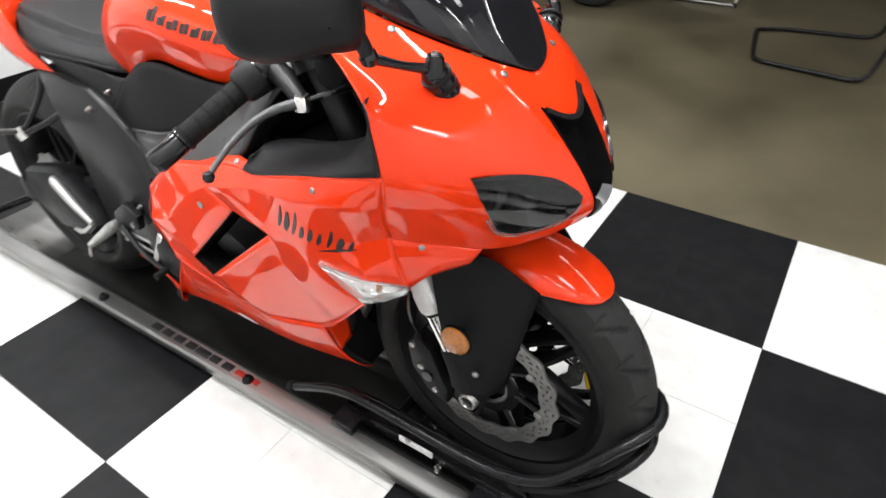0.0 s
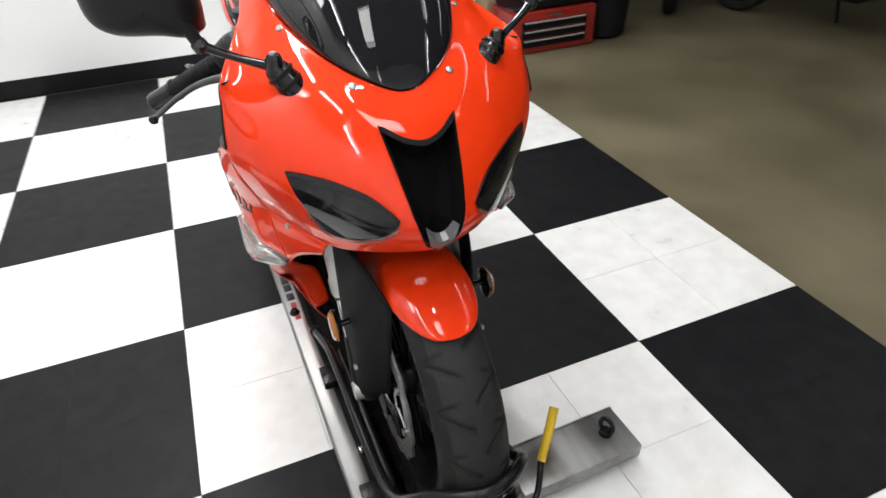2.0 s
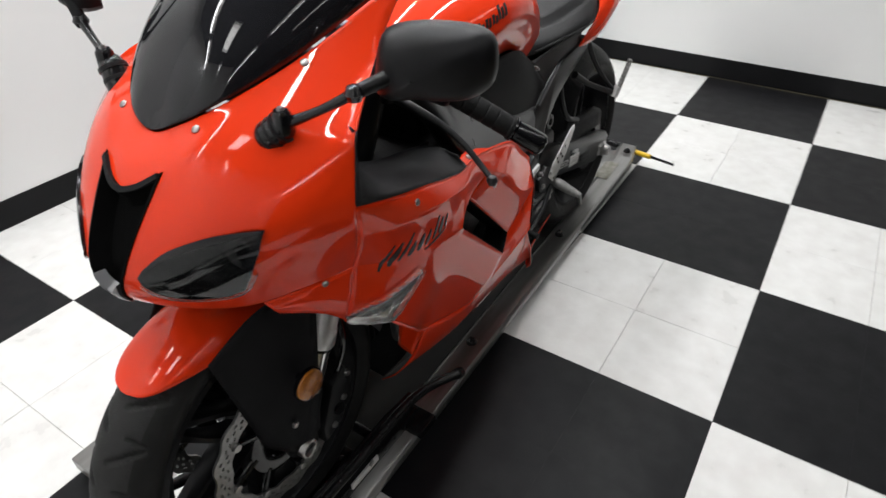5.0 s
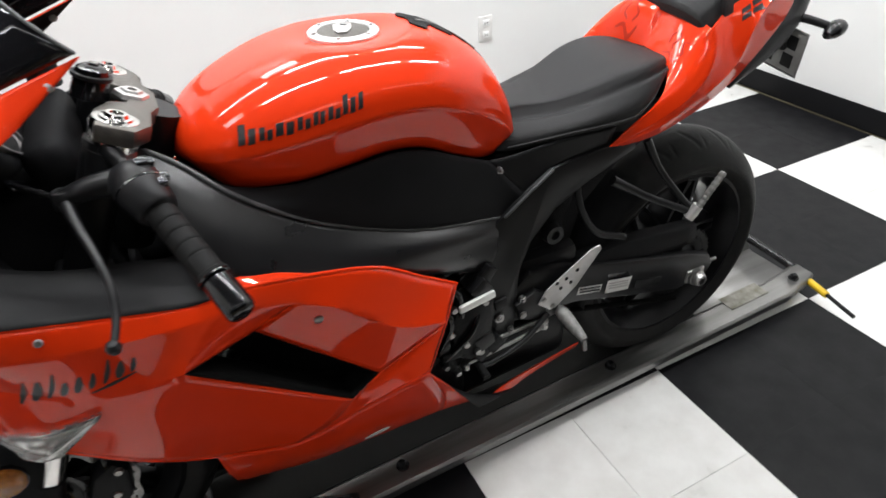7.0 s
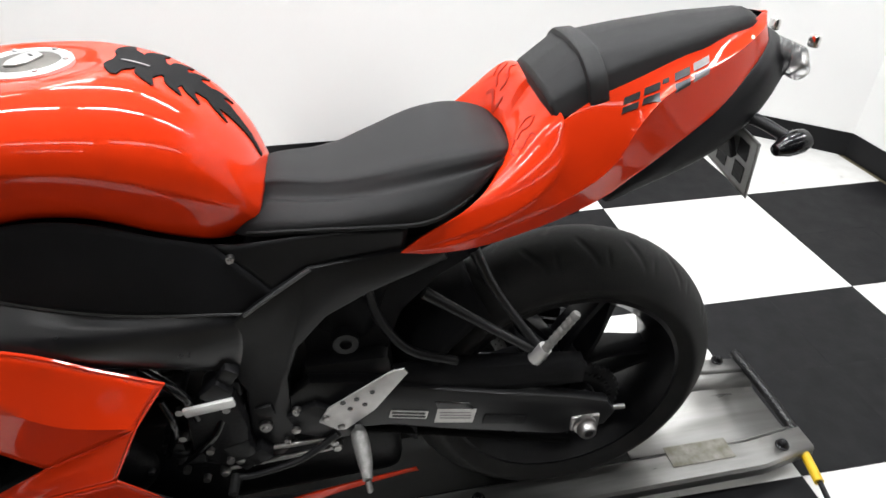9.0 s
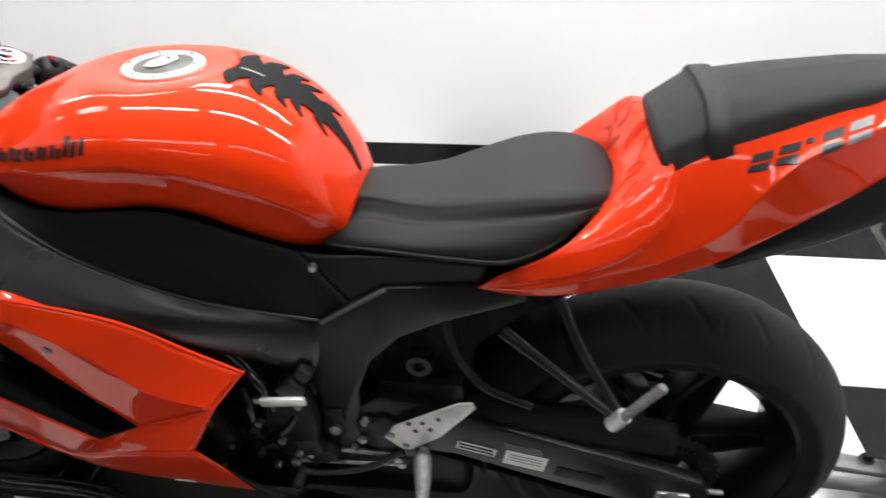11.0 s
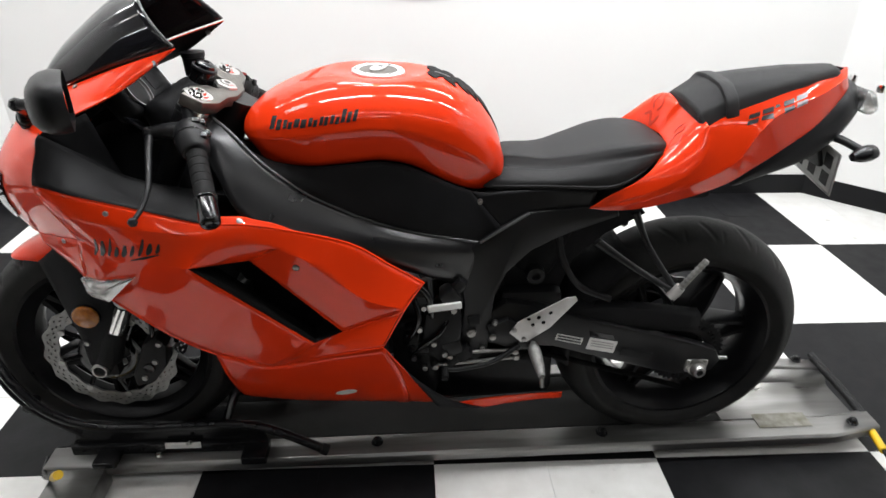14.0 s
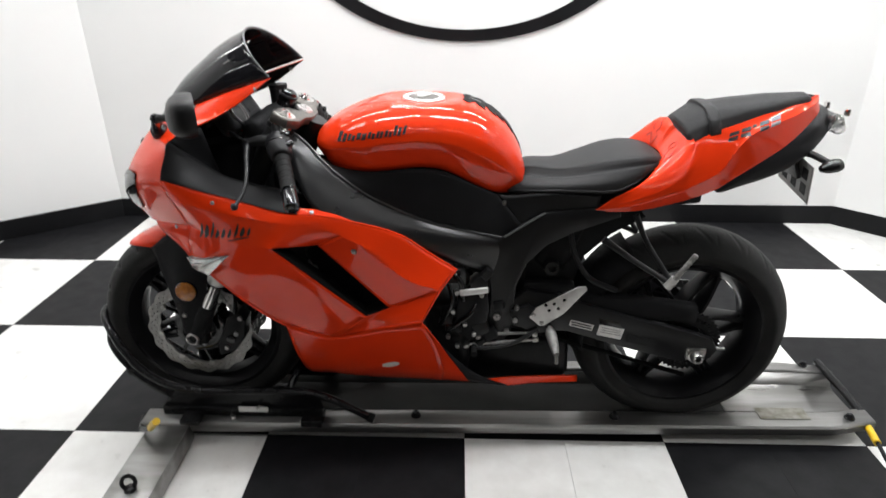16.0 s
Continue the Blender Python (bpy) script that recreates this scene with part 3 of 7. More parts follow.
# -- mirrors --
def mirror_unit(s):
    foot, root = ((0.038, 0.164, 0.977), (0.062, 0.251, 1.013)) if s > 0 else ((0.040, -0.172, 0.962), (0.076, -0.252, 1.004))
    low = np.array((0.030, 0.134, 0.932) if s > 0 else (0.030, -0.146, 0.940))
    high = np.array(foot)
    base = part("mirror_mount", tube([low - (high - low) * 0.15, low, low * 0.65 + high * 0.35, low * 0.3 + high * 0.7, high, high + (high - low) * 0.18], [0.010, 0.0185, 0.0200, 0.0185, 0.0160, 0.007], 18, 20), GLOSS, bike, "black rubber mirror mount")
    for f in (0.15, 0.45, 0.75):
        part("mount_rib", tube([low + (high - low) * f, low + (high - low) * (f + 0.10)], 0.0203, 18), SATIN, base)
    part("mount_pivot", lathe([(0, 0.014), (0.009, 0.013), (0.012, 0.008), (0.013, -0.012)], (0, 0, 0), "Z", 16), GLOSS, base, matrix=pose(foot[0] - 0.004, foot[1], foot[2] + 0.006))
    part("pivot_screw", lathe([(0, 0.0165), (0.004, 0.0165), (0.005, 0.013)], (0, 0, 0), "Z", 12), STEEL, base, matrix=pose(foot[0] - 0.004, foot[1], foot[2] + 0.006))
    part("mirror_stalk", tube([foot, tuple(np.array(foot) * 0.5 + np.array(root) * 0.5 + np.array((0, 0, -0.002))), root], [0.0075, 0.0056, 0.0070], 12, 14), GLOSS, bike, "thin straight black mirror stalk")
    part("stalk_ball", lathe([(0.0, 0.012), (0.008, 0.0085), (0.012, 0.0), (0.008, -0.0085), (0.0, -0.012)], (0, 0, 0), "Z", 16), GLOSS, bike, "gloss black ball joint", matrix=Matrix.Translation(Vector(root)))
    # shell: deep rounded housing, opening to the rear, turned in towards the rider
    cx, cy, cz = (0.115, 0.306, 1.069) if s > 0 else (0.174, -0.298, 1.022)
    outline = [(-0.071, -0.038), (-0.071, -0.004), (-0.058, 0.034), (-0.020, 0.045), (0.035, 0.044), (0.066, 0.034), (0.074, 0.006), (0.066, -0.026), (0.035, -0.042), (-0.020, -0.043), (-0.055, -0.046)]
    grow = 1.06 if s > 0 else 1.0
    ol = cr([(p[0] * grow, p[1] * grow) for p in outline + outline[:1]], 49)[:-1]
    set_in = pose(cx, cy, cz, 0, 0, -s * 25)
    loops = []
    for depth, k in ((0.010, 0.95), (0.0, 0.99), (-0.010, 1.0), (-0.022, 0.95), (-0.034, 0.82), (-0.043, 0.60), (-0.047, 0.32), (-0.049, 0.02)):
        loops.append([(depth, s * (p[0] * k - 0.022 * (1 - k)), p[1] * k - 0.010 * (1 - k)) for p in ol])
    g = np.array(loops)
    g = np.concatenate([g, g[:, :1]], axis=1)
    part("mirror_housing", sheet(g), SATIN, bike, "matt black mirror housing", matrix=set_in)
    bm = bmesh.new()
    bm.faces.new([bm.verts.new((0.006, s * p[0] * 0.93, p[1] * 0.93)) for p in ol])
    part("mirror_glass", bm, MIRROR, bike, "mirror glass", solid=0.002, matrix=set_in)
    part("mirror_neck", tube([root, tuple((np.array(root) + np.array((cx - 0.05, cy - s * 0.035, cz - 0.012))) / 2), (cx - 0.05, cy - s * 0.030, cz - 0.010)], [0.0085, 0.0090, 0.0105], 14, 8), SATIN, bike, "black mirror neck")


sides(mirror_unit)

# -- side fairings --
K = dict(A=(0.060, 0.250, 0.862), A1=(0.130, 0.256, 0.842), B=(0.218, 0.252, 0.816), C=(0.322, 0.236, 0.779), C2=(0.400, 0.220, 0.767), D=(0.470, 0.209, 0.750), E=(0.592, 0.196, 0.712),
         F=(0.674, 0.182, 0.652), G=(0.742, 0.170, 0.602), n1=(0.085, 0.210, 0.735), n2=(0.070, 0.196, 0.637),
         H=(0.298, 0.262, 0.697), I=(0.398, 0.212, 0.686), J=(0.568, 0.212, 0.512), Kb=(0.512, 0.232, 0.498), M=(0.412, 0.208, 0.420), N=(0.655, 0.226, 0.478),
         S=(0.458, 0.219, 0.716), T=(0.702, 0.206, 0.560), Q=(0.288, 0.186, 0.438))


def fairing(s):
    k = dict(K)
    if s > 0:
        k.update(H=(0.304, 0.252, 0.684), I=(0.402, 0.238, 0.688), J=(0.563, 0.240, 0.526), Kb=(0.504, 0.246, 0.510), T=(0.702, 0.226, 0.560), S=(0.458, 0.240, 0.718),
                 D=(0.470, 0.222, 0.750), E=(0.592, 0.212, 0.712), F=(0.674, 0.200, 0.652), G=(0.742, 0.186, 0.602))
    arch = [k["n2"], (0.100, 0.213, 0.620), (0.126, 0.228, 0.610), (0.205, 0.216, 0.522), k["Q"], k["M"]]
    front_low = even([k["n1"], (0.19, 0.254, 0.708), k["H"]], 28)
    low_a = np.vstack([front_low, even([k["H"], k["I"]], 13)[1:]])
    low_b = np.vstack([front_low, even([k["H"], k["Kb"]], 17)[1:]])
    seam = cowl_grid[:, -1]
    split = int(np.argmin(np.abs(seam[:, 2] - 0.806)))
    low_seam = [tuple(p) for p in seam[:split + 1]]
    high_seam = [tuple(p) for p in seam[split:int(np.argmin(np.abs(seam[:, 2] - 0.862))) + 1]]
    k["A"] = high_seam[-1]
    crest_a = even([high_seam[0], (0.105, 0.257, 0.801), (0.15, 0.264, 0.795), (0.24, 0.263, 0.778), (0.33, 0.246, 0.757), (0.40, k["S"][1] + 0.008, 0.738), k["S"]], 40)
    crest_b = even([k["S"], (0.527, k["S"][1] + 0.001, 0.676), (0.614, k["S"][1] - 0.003, 0.596), k["T"]], 24)
    crest = np.vstack([crest_a, crest_b[1:]])
    shoulder = coons(crest, [k["A"], k["A1"], k["B"], k["C"], k["C2"], k["D"], k["E"], k["F"], k["G"]], 63, 8, left=high_seam)
    p1 = coons(low_a, crest_a, 40, 14, left=low_seam, right=[k["I"], k["S"]])
    p2 = coons([k["I"], k["J"]], crest_b, 24, 12, left=[k["I"], k["S"]], right=[k["J"], k["T"]])
    p3 = coons(arch, low_b, 44, 14, left=[k["n2"], (0.078, 0.207, 0.69), k["n1"]], right=[k["M"], (0.462, 0.230, 0.459), k["Kb"]])
    p4 = coons([k["M"], (0.54, 0.222, 0.455), k["N"]], [k["Kb"], k["J"], k["T"]], 30, 10, left=[k["M"], (0.462, 0.230, 0.459), k["Kb"]],
               right=[k["N"], k["T"]])
    # the front tip runs forward under the nose
    brim = cowl_grid[0][(cowl_grid[0][:, 0] > -0.028) & (cowl_grid[0][:, 1] > 0)]
    brim = brim if brim[0][0] < brim[-1][0] else brim[::-1]
    p0 = coons([(-0.010, 0.150, 0.689), (0.020, 0.169, 0.676), (0.046, 0.184, 0.661), k["n2"]], [tuple(p) for p in brim], 24, 8,
               left=[(-0.010, 0.150, 0.689), (-0.020, 0.150, 0.704), tuple(brim[0])], right=[k["n2"], (0.078, 0.207, 0.69), k["n1"]])
    # folded rear edge
    p7 = coons([(0.640, 0.196, 0.480), (0.690, 0.180, 0.550), (0.730, 0.158, 0.598)], [k["N"], k["T"], k["G"]], 14, 3)
    p5 = coons([(0.305, 0.046, 0.190), (0.50, 0.072, 0.194), (0.70, 0.090, 0.200)], [k["Q"], k["M"], (0.54, 0.218, 0.452), (0.654, 0.220, 0.472)], 30, 14,
               left=[(0.305, 0.046, 0.190), (0.300, 0.096, 0.245), (0.293, 0.150, 0.340), k["Q"]],
               right=[(0.70, 0.090, 0.200), (0.705, 0.156, 0.28), (0.690, 0.196, 0.38), (0.654, 0.220, 0.472)])
    p6 = coons([(0.70, 0.090, 0.200), (0.90, 0.090, 0.192), (1.100, 0.082, 0.196)],
               np.vstack([even([(0.654, 0.220, 0.472), (0.700, 0.208, 0.396), (0.744, 0.194, 0.322), (0.770, 0.184, 0.278)], 24), even([(0.782, 0.168, 0.256), (0.86, 0.138, 0.246), (0.98, 0.116, 0.238), (1.095, 0.098, 0.228)], 16)]), 40, 12,
               left=[(0.70, 0.090, 0.200), (0.705, 0.156, 0.28), (0.690, 0.196, 0.38), (0.654, 0.220, 0.472)])
    grids = [flip(g, s) for g in (shoulder, p0, p1, p2, p3, p4, p5, p6, p7)]
    ob = part("side_fairing", sheet(*grids, weld=True), ORANGE, bike, "glossy orange-red side fairing with a slanted vent", solid=0.003, angle=24, inside=GRAIN, heart=(0.42, 0, 0.52))
    tree = tree_of(*grids)
    cast = side_cast(tree, s)
    # rolled black rim inside the vent
    rimline = [k["H"], k["I"], k["J"], k["Kb"], k["H"]]
    inner = []
    for a, b in zip(rimline, rimline[1:]):
        inner.append(coons([(a[0], a[1], a[2]), (b[0], b[1], b[2])], [(a[0] * 0.97 + 0.0132, a[1] - 0.05, a[2] * 0.97 + 0.018), (b[0] * 0.97 + 0.0132, b[1] - 0.05, b[2] * 0.97 + 0.018)], 8, 4))
    part("vent_lip", sheet(*[flip(g, s) for g in inner]), VOID, ob, solid=0.002)
    # small pale sticker low on the belly
    part("belly_sticker", drape([(0.561 + 0.025 * math.cos(a), 0.303 + 0.011 * math.sin(a) + 0.007 * math.cos(a)) for a in np.linspace(0, 2 * math.pi, 20, endpoint=False)], (0.561, 0.303), cast, 3, 0.001, 0.0006), LABEL, ob, "small pale oval sticker")
    # rolled edges
    part("top_edge", tube(flip(even([k["A"], k["A1"], k["B"], k["C"], k["C2"], k["D"], k["E"], k["F"], k["G"]], 40), s) - np.array([0, s * 0.002, 0]), 0.0030, 8), ORANGE, ob)
    part("chin_edge", tube(flip(even(arch, 30), s) - np.array([0, s * 0.002, 0]), 0.0030, 8), ORANGE, ob)
    part("crease", tube(flip(even([k["M"], (0.54, 0.222, 0.455), k["N"]], 20), s) - np.array([0, s * 0.0025, 0]), 0.0030, 8), ORANGE, ob)
    # inward flange round the wheel arch
    out_ = even([(0.124, 0.231, 0.612), (0.205, 0.216, 0.522), k["Q"], (0.293, 0.150, 0.340)], 24) - np.array([0, 0.003, 0])
    in_ = even([(0.124, 0.205, 0.612), (0.200, 0.166, 0.535), (0.282, 0.128, 0.452), (0.294, 0.110, 0.350)], 24)
    part("arch_flange", sheet(flip(coons(in_, out_, 24, 5), s)), ORANGE, ob, solid=0.002)
    for q in ((0.488, 0.672), (0.175, 0.812), (0.046, 0.722)):
        loc, nor = cast(q)
        screw(loc, nor, 0.007 if q[0] > 0.4 else 0.005, parent=ob)
    # model mark as plain brush dashes over a swash
    for q, (tall, wide) in enumerate(((0.040, 0.0050), (0.036, 0.0085), (0.042, 0.0045), (0.022, 0.0065), (0.024, 0.0070), (0.022, 0.0055), (0.032, 0.0050), (0.022, 0.0080), (0.018, 0.0050))):
        f = q / 8
        u, w = (0.118 + 0.128 * f, 0.711 + 0.019 * f) if s < 0 else (0.268 - 0.124 * f, 0.718 - 0.012 * f)
        tall *= 1.12
        lean = -s * 0.42 * tall
        part("mark_dash", strip_on(cast, [(u, w), (u + lean * 0.6, w + tall * 0.5), (u + lean, w + tall)], [wide * 0.6, wide * 1.3, wide, wide * 0.4], 0.0012, 8, 0.0006), DECAL, ob)
    u0, u1, w0 = (0.196, 0.250, 0.720) if s < 0 else (0.190, 0.132, 0.704)
    part("mark_swash", strip_on(cast, [(u0, w0 - 0.006), ((u0 + u1) / 2, w0 + 0.001), (u1, w0 + 0.007)], [0.001, 0.0045, 0.001], 0.0012, 10, 0.0006), DECAL, ob)
    # flush turn signal
    tri = [(0.194, 0.677), (0.150, 0.666), (0.108, 0.655), (0.068, 0.646), (0.071, 0.634), (0.100, 0.621), (0.127, 0.612), (0.160, 0.644)]
    dn = dense_ring(tri, 5)
    sig = part("turn_signal", drape(dn, (0.118, 0.641), cast, 5, 0.005, 0.004, -0.012, [(0, 1.0), (0.2, 0.9), (0.5, 0.55), (0.75, 0.25), (1.0, 0.0)]), CHROME, ob, "silver wedge-shaped turn signal")
    part("lens", drape(dn, (0.118, 0.641), cast, 5, 0.010, 0.002, -0.020, [(0, 1.0), (0.2, 0.9), (0.5, 0.55), (0.75, 0.25), (1.0, 0.0)]), CLEAR, sig, "clear ribbed lens")
    part("bulb", lathe([(0, 0), (0.008, 0.003), (0.009, 0.012), (0, 0.018)], cast((0.104, 0.643))[0], "Y", 14), AMBER, sig)
    # inner dark panel between fairing edge and bars
    wing = [tuple(p) for p in seam[int(np.argmin(np.abs(seam[:, 2] - 0.862))):int(np.argmin(np.abs(seam[:, 2] - 0.950))) + 1]]
    brink = [wing[-1], (0.122, 0.170, 0.882), (0.165, 0.164, 0.850), (0.225, 0.166, 0.830), (0.30, 0.158, 0.812), (0.345, 0.175, 0.803), (0.352, 0.218, 0.796)]
    rear_ = ((np.array(k["C"]) + np.array(k["C2"])) / 2)
    lip_ = coons([tuple(rear_), k["C2"], k["D"], tuple((np.array(k["D"]) + np.array(k["E"])) / 2)], [(0.352, 0.218, 0.785), (0.400, 0.203, 0.777), (0.450, 0.198, 0.761), (0.520, 0.198, 0.731)], 20, 5)
    part("inner_flange", sheet(flip(lip_, s)), ORANGE, ob, solid=0.003)
    loc, nor = side_cast(tree_of(flip(lip_, s)), s)((0.392, 0.773))
    screw(loc, nor, 0.006, parent=ob)
    q1 = coons([k["A"], k["A1"], k["B"], k["C"], tuple(rear_)], brink, 34, 10, left=wing)
    q2 = coons(brink[:-2] + [(0.37, 0.145, 0.795)], [(0.13, 0.15, 0.960), (0.150, 0.095, 0.80), (0.20, 0.080, 0.70), (0.29, 0.085, 0.66), (0.37, 0.10, 0.66)], 24, 8)
    part("inner_panel", sheet(flip(q1, s)), PANEL, bike, "dark grey inner cockpit panel", solid=0.003)
    part("inner_wall", sheet(flip(q2, s)), GRAIN, bike, "black inner wall below the cockpit panel", solid=0.003)


sides(fairing)

# -- tank --
TT = [(0.372, 0.892), (0.388, 0.932), (0.433, 0.967), (0.508, 0.999), (0.580, 1.015), (0.652, 1.020), (0.724, 1.014), (0.795, 0.996), (0.854, 0.956), (0.894, 0.899), (0.914, 0.840)]
TW = [0.030, 0.085, 0.125, 0.150, 0.160, 0.160, 0.154, 0.140, 0.122, 0.105, 0.085]
TB = [(0.383, 0.878), (0.404, 0.868), (0.438, 0.852), (0.515, 0.847), (0.590, 0.855), (0.655, 0.861), (0.715, 0.850), (0.775, 0.818), (0.825, 0.792), (0.860, 0.782), (0.885, 0.782)]
rows = []
for (tu, tz), hw, (bu, bz) in zip(TT, TW, TB):
    h = tz - bz
    sec = [(tu, 0, tz), (tu, hw * 0.40, tz - 0.02 * h), (tu + (bu - tu) * 0.08, hw * 0.72, tz - 0.13 * h), (tu + (bu - tu) * 0.22, hw * 0.94, tz - 0.32 * h),
           (tu + (bu - tu) * 0.40, hw * 1.005, tz - 0.49 * h), (tu + (bu - tu) * 0.52, hw * 0.995, tz - 0.60 * h), (tu + (bu - tu) * 0.76, hw * 0.900, tz - 0.82 * h), (bu, hw * 0.80, bz)]
    rows.append(sec)
tank_grid = surf(full(rows), 111, 90)
dish = np.hypot(tank_grid[..., 0] - 0.655, tank_grid[..., 1])
tank_grid[..., 2] -= 0.022 * np.clip(1 - (dish / 0.105) ** 2, 0, 1) ** 1.5
tank = part("fuel_tank", sheet(tank_grid), ORANGE, bike, "glossy orange-red fuel tank", solid=0.004)
tank_tree = tree_of(tank_grid)


def top_cast(tree):
    def cast(q):
        loc, nor, _, _ = tree.ray_cast(Vector((q[0], q[1], 2.0)), Vector((0, 0, -1)))
        if loc is None:
            loc, nor, _, _ = tree.find_nearest(Vector((q[0], q[1], 0.9)))
        return loc, (nor if nor.z > 0 else -nor)
    return cast


tcast = top_cast(tank_tree)
# filler cap
loc, nor = tcast((0.652, 0.0))
tilt = Matrix.Translation(loc + nor * 0.0085) @ nor.to_track_quat("Z", "Y").to_matrix().to_4x4()
cap = part("filler_cap", lathe([(0.054, -0.012), (0.054, 0.002), (0.0515, 0.0042), (0.041, 0.0042), (0.039, 0.001)], axis="Z", sides=40), BRIGHT, bike, "polished filler cap ring", matrix=tilt)
part("lid", lathe([(0.040, 0.000), (0.039, 0.003), (0.034, 0.0045), (0.0, 0.005)], axis="Z", sides=32), CLAMP, cap, "brushed grey filler lid")
part("lock_flap", prism([(-0.026, -0.012), (-0.010, -0.017), (0.016, -0.014), (0.026, 0.0), (0.014, 0.014), (-0.012, 0.010), (-0.024, 0.002)], -0.0015, 0.0015, 0.0008), ALU, cap, "pale lock flap", matrix=pose(0.002, 0, 0.0062, 90, 0, 35))
part("keyhole", box((0.003, 0.010, 0.001), (0.010, 0.004, 0.0082), 0.0003), GLOSS, cap)
for k in range(6):
    a = 2 * math.pi * (k + 0.3) / 6
    part("cap_bolt", lathe([(0, 0.0066), (0.0022, 0.0066), (0.0034, 0.0058), (0.0036, 0.004)], (0.0465 * math.cos(a), 0.0465 * math.sin(a), 0), "Z", 10), STEEL, cap)
# tank pad: a black spine with pointed barbs on either side
def taper(line, widths):
    return strip_on(tcast, line, widths, 0.0022, 16, 0.001)


tp = part("tank_pad", taper([(0.756, 0.0), (0.810, 0.0), (0.866, 0.0), (0.908, 0.0)], [0.016, 0.040, 0.046, 0.036, 0.008]), GRAIN, bike, "black tank pad with pointed barbs")
for s in (1, -1):
    for line, wide in (([(0.778, s * 0.004), (0.764, s * 0.030), (0.766, s * 0.052)], [0.032, 0.030, 0.006]), ([(0.800, s * 0.008), (0.795, s * 0.034), (0.806, s * 0.054)], [0.028, 0.022, 0.003]),
                       ([(0.824, s * 0.008), (0.823, s * 0.034), (0.834, s * 0.048)], [0.024, 0.016, 0.002]), ([(0.838, s * 0.008), (0.840, s * 0.028), (0.852, s * 0.044)], [0.018, 0.012, 0.002]),
                       ([(0.860, s * 0.008), (0.866, s * 0.024), (0.878, s * 0.034)], [0.016, 0.010, 0.002])):
        part("barb", taper(line, wide), GRAIN, tp)
part("pad_mark", strip_on(tcast, [(0.766, -0.010), (0.796, -0.012)], 0.004, 0.0036, 8), DECAL_GREY, tp)

# maker's mark on the tank sides: plain slanted blocks
for s in (1, -1):
    cast = side_cast(tank_tree, s)
    x0, x1, z0, z1 = 0.452, 0.622, 0.924, 0.951
    cells = ((0.021, 0.022), (0.017, 0.015), (0.024, 0.015), (0.017, 0.015), (0.016, 0.015), (0.017, 0.015), (0.018, 0.022), (0.007, 0.019))
    u = x0
    for k, (wide, tall) in enumerate(cells if s < 0 else cells[::-1]):
        w = z0 + (z1 - z0) * (u + wide / 2 - x0) / (x1 - x0)
        bars = ((0.0, wide),) if wide < 0.01 else ((-wide * 0.27, wide * 0.42), (wide * 0.27, wide * 0.42))
        for du, bw in bars:
            h_ = tall if du <= 0 or k in (2, 4) else tall * 0.82
            part("mark_bar", bar_on(cast, (u + wide / 2 + du, w + h_ / 2), bw, h_, 0.28 * -s, 0.16), DECAL, tank)
        u += wide + 0.0042

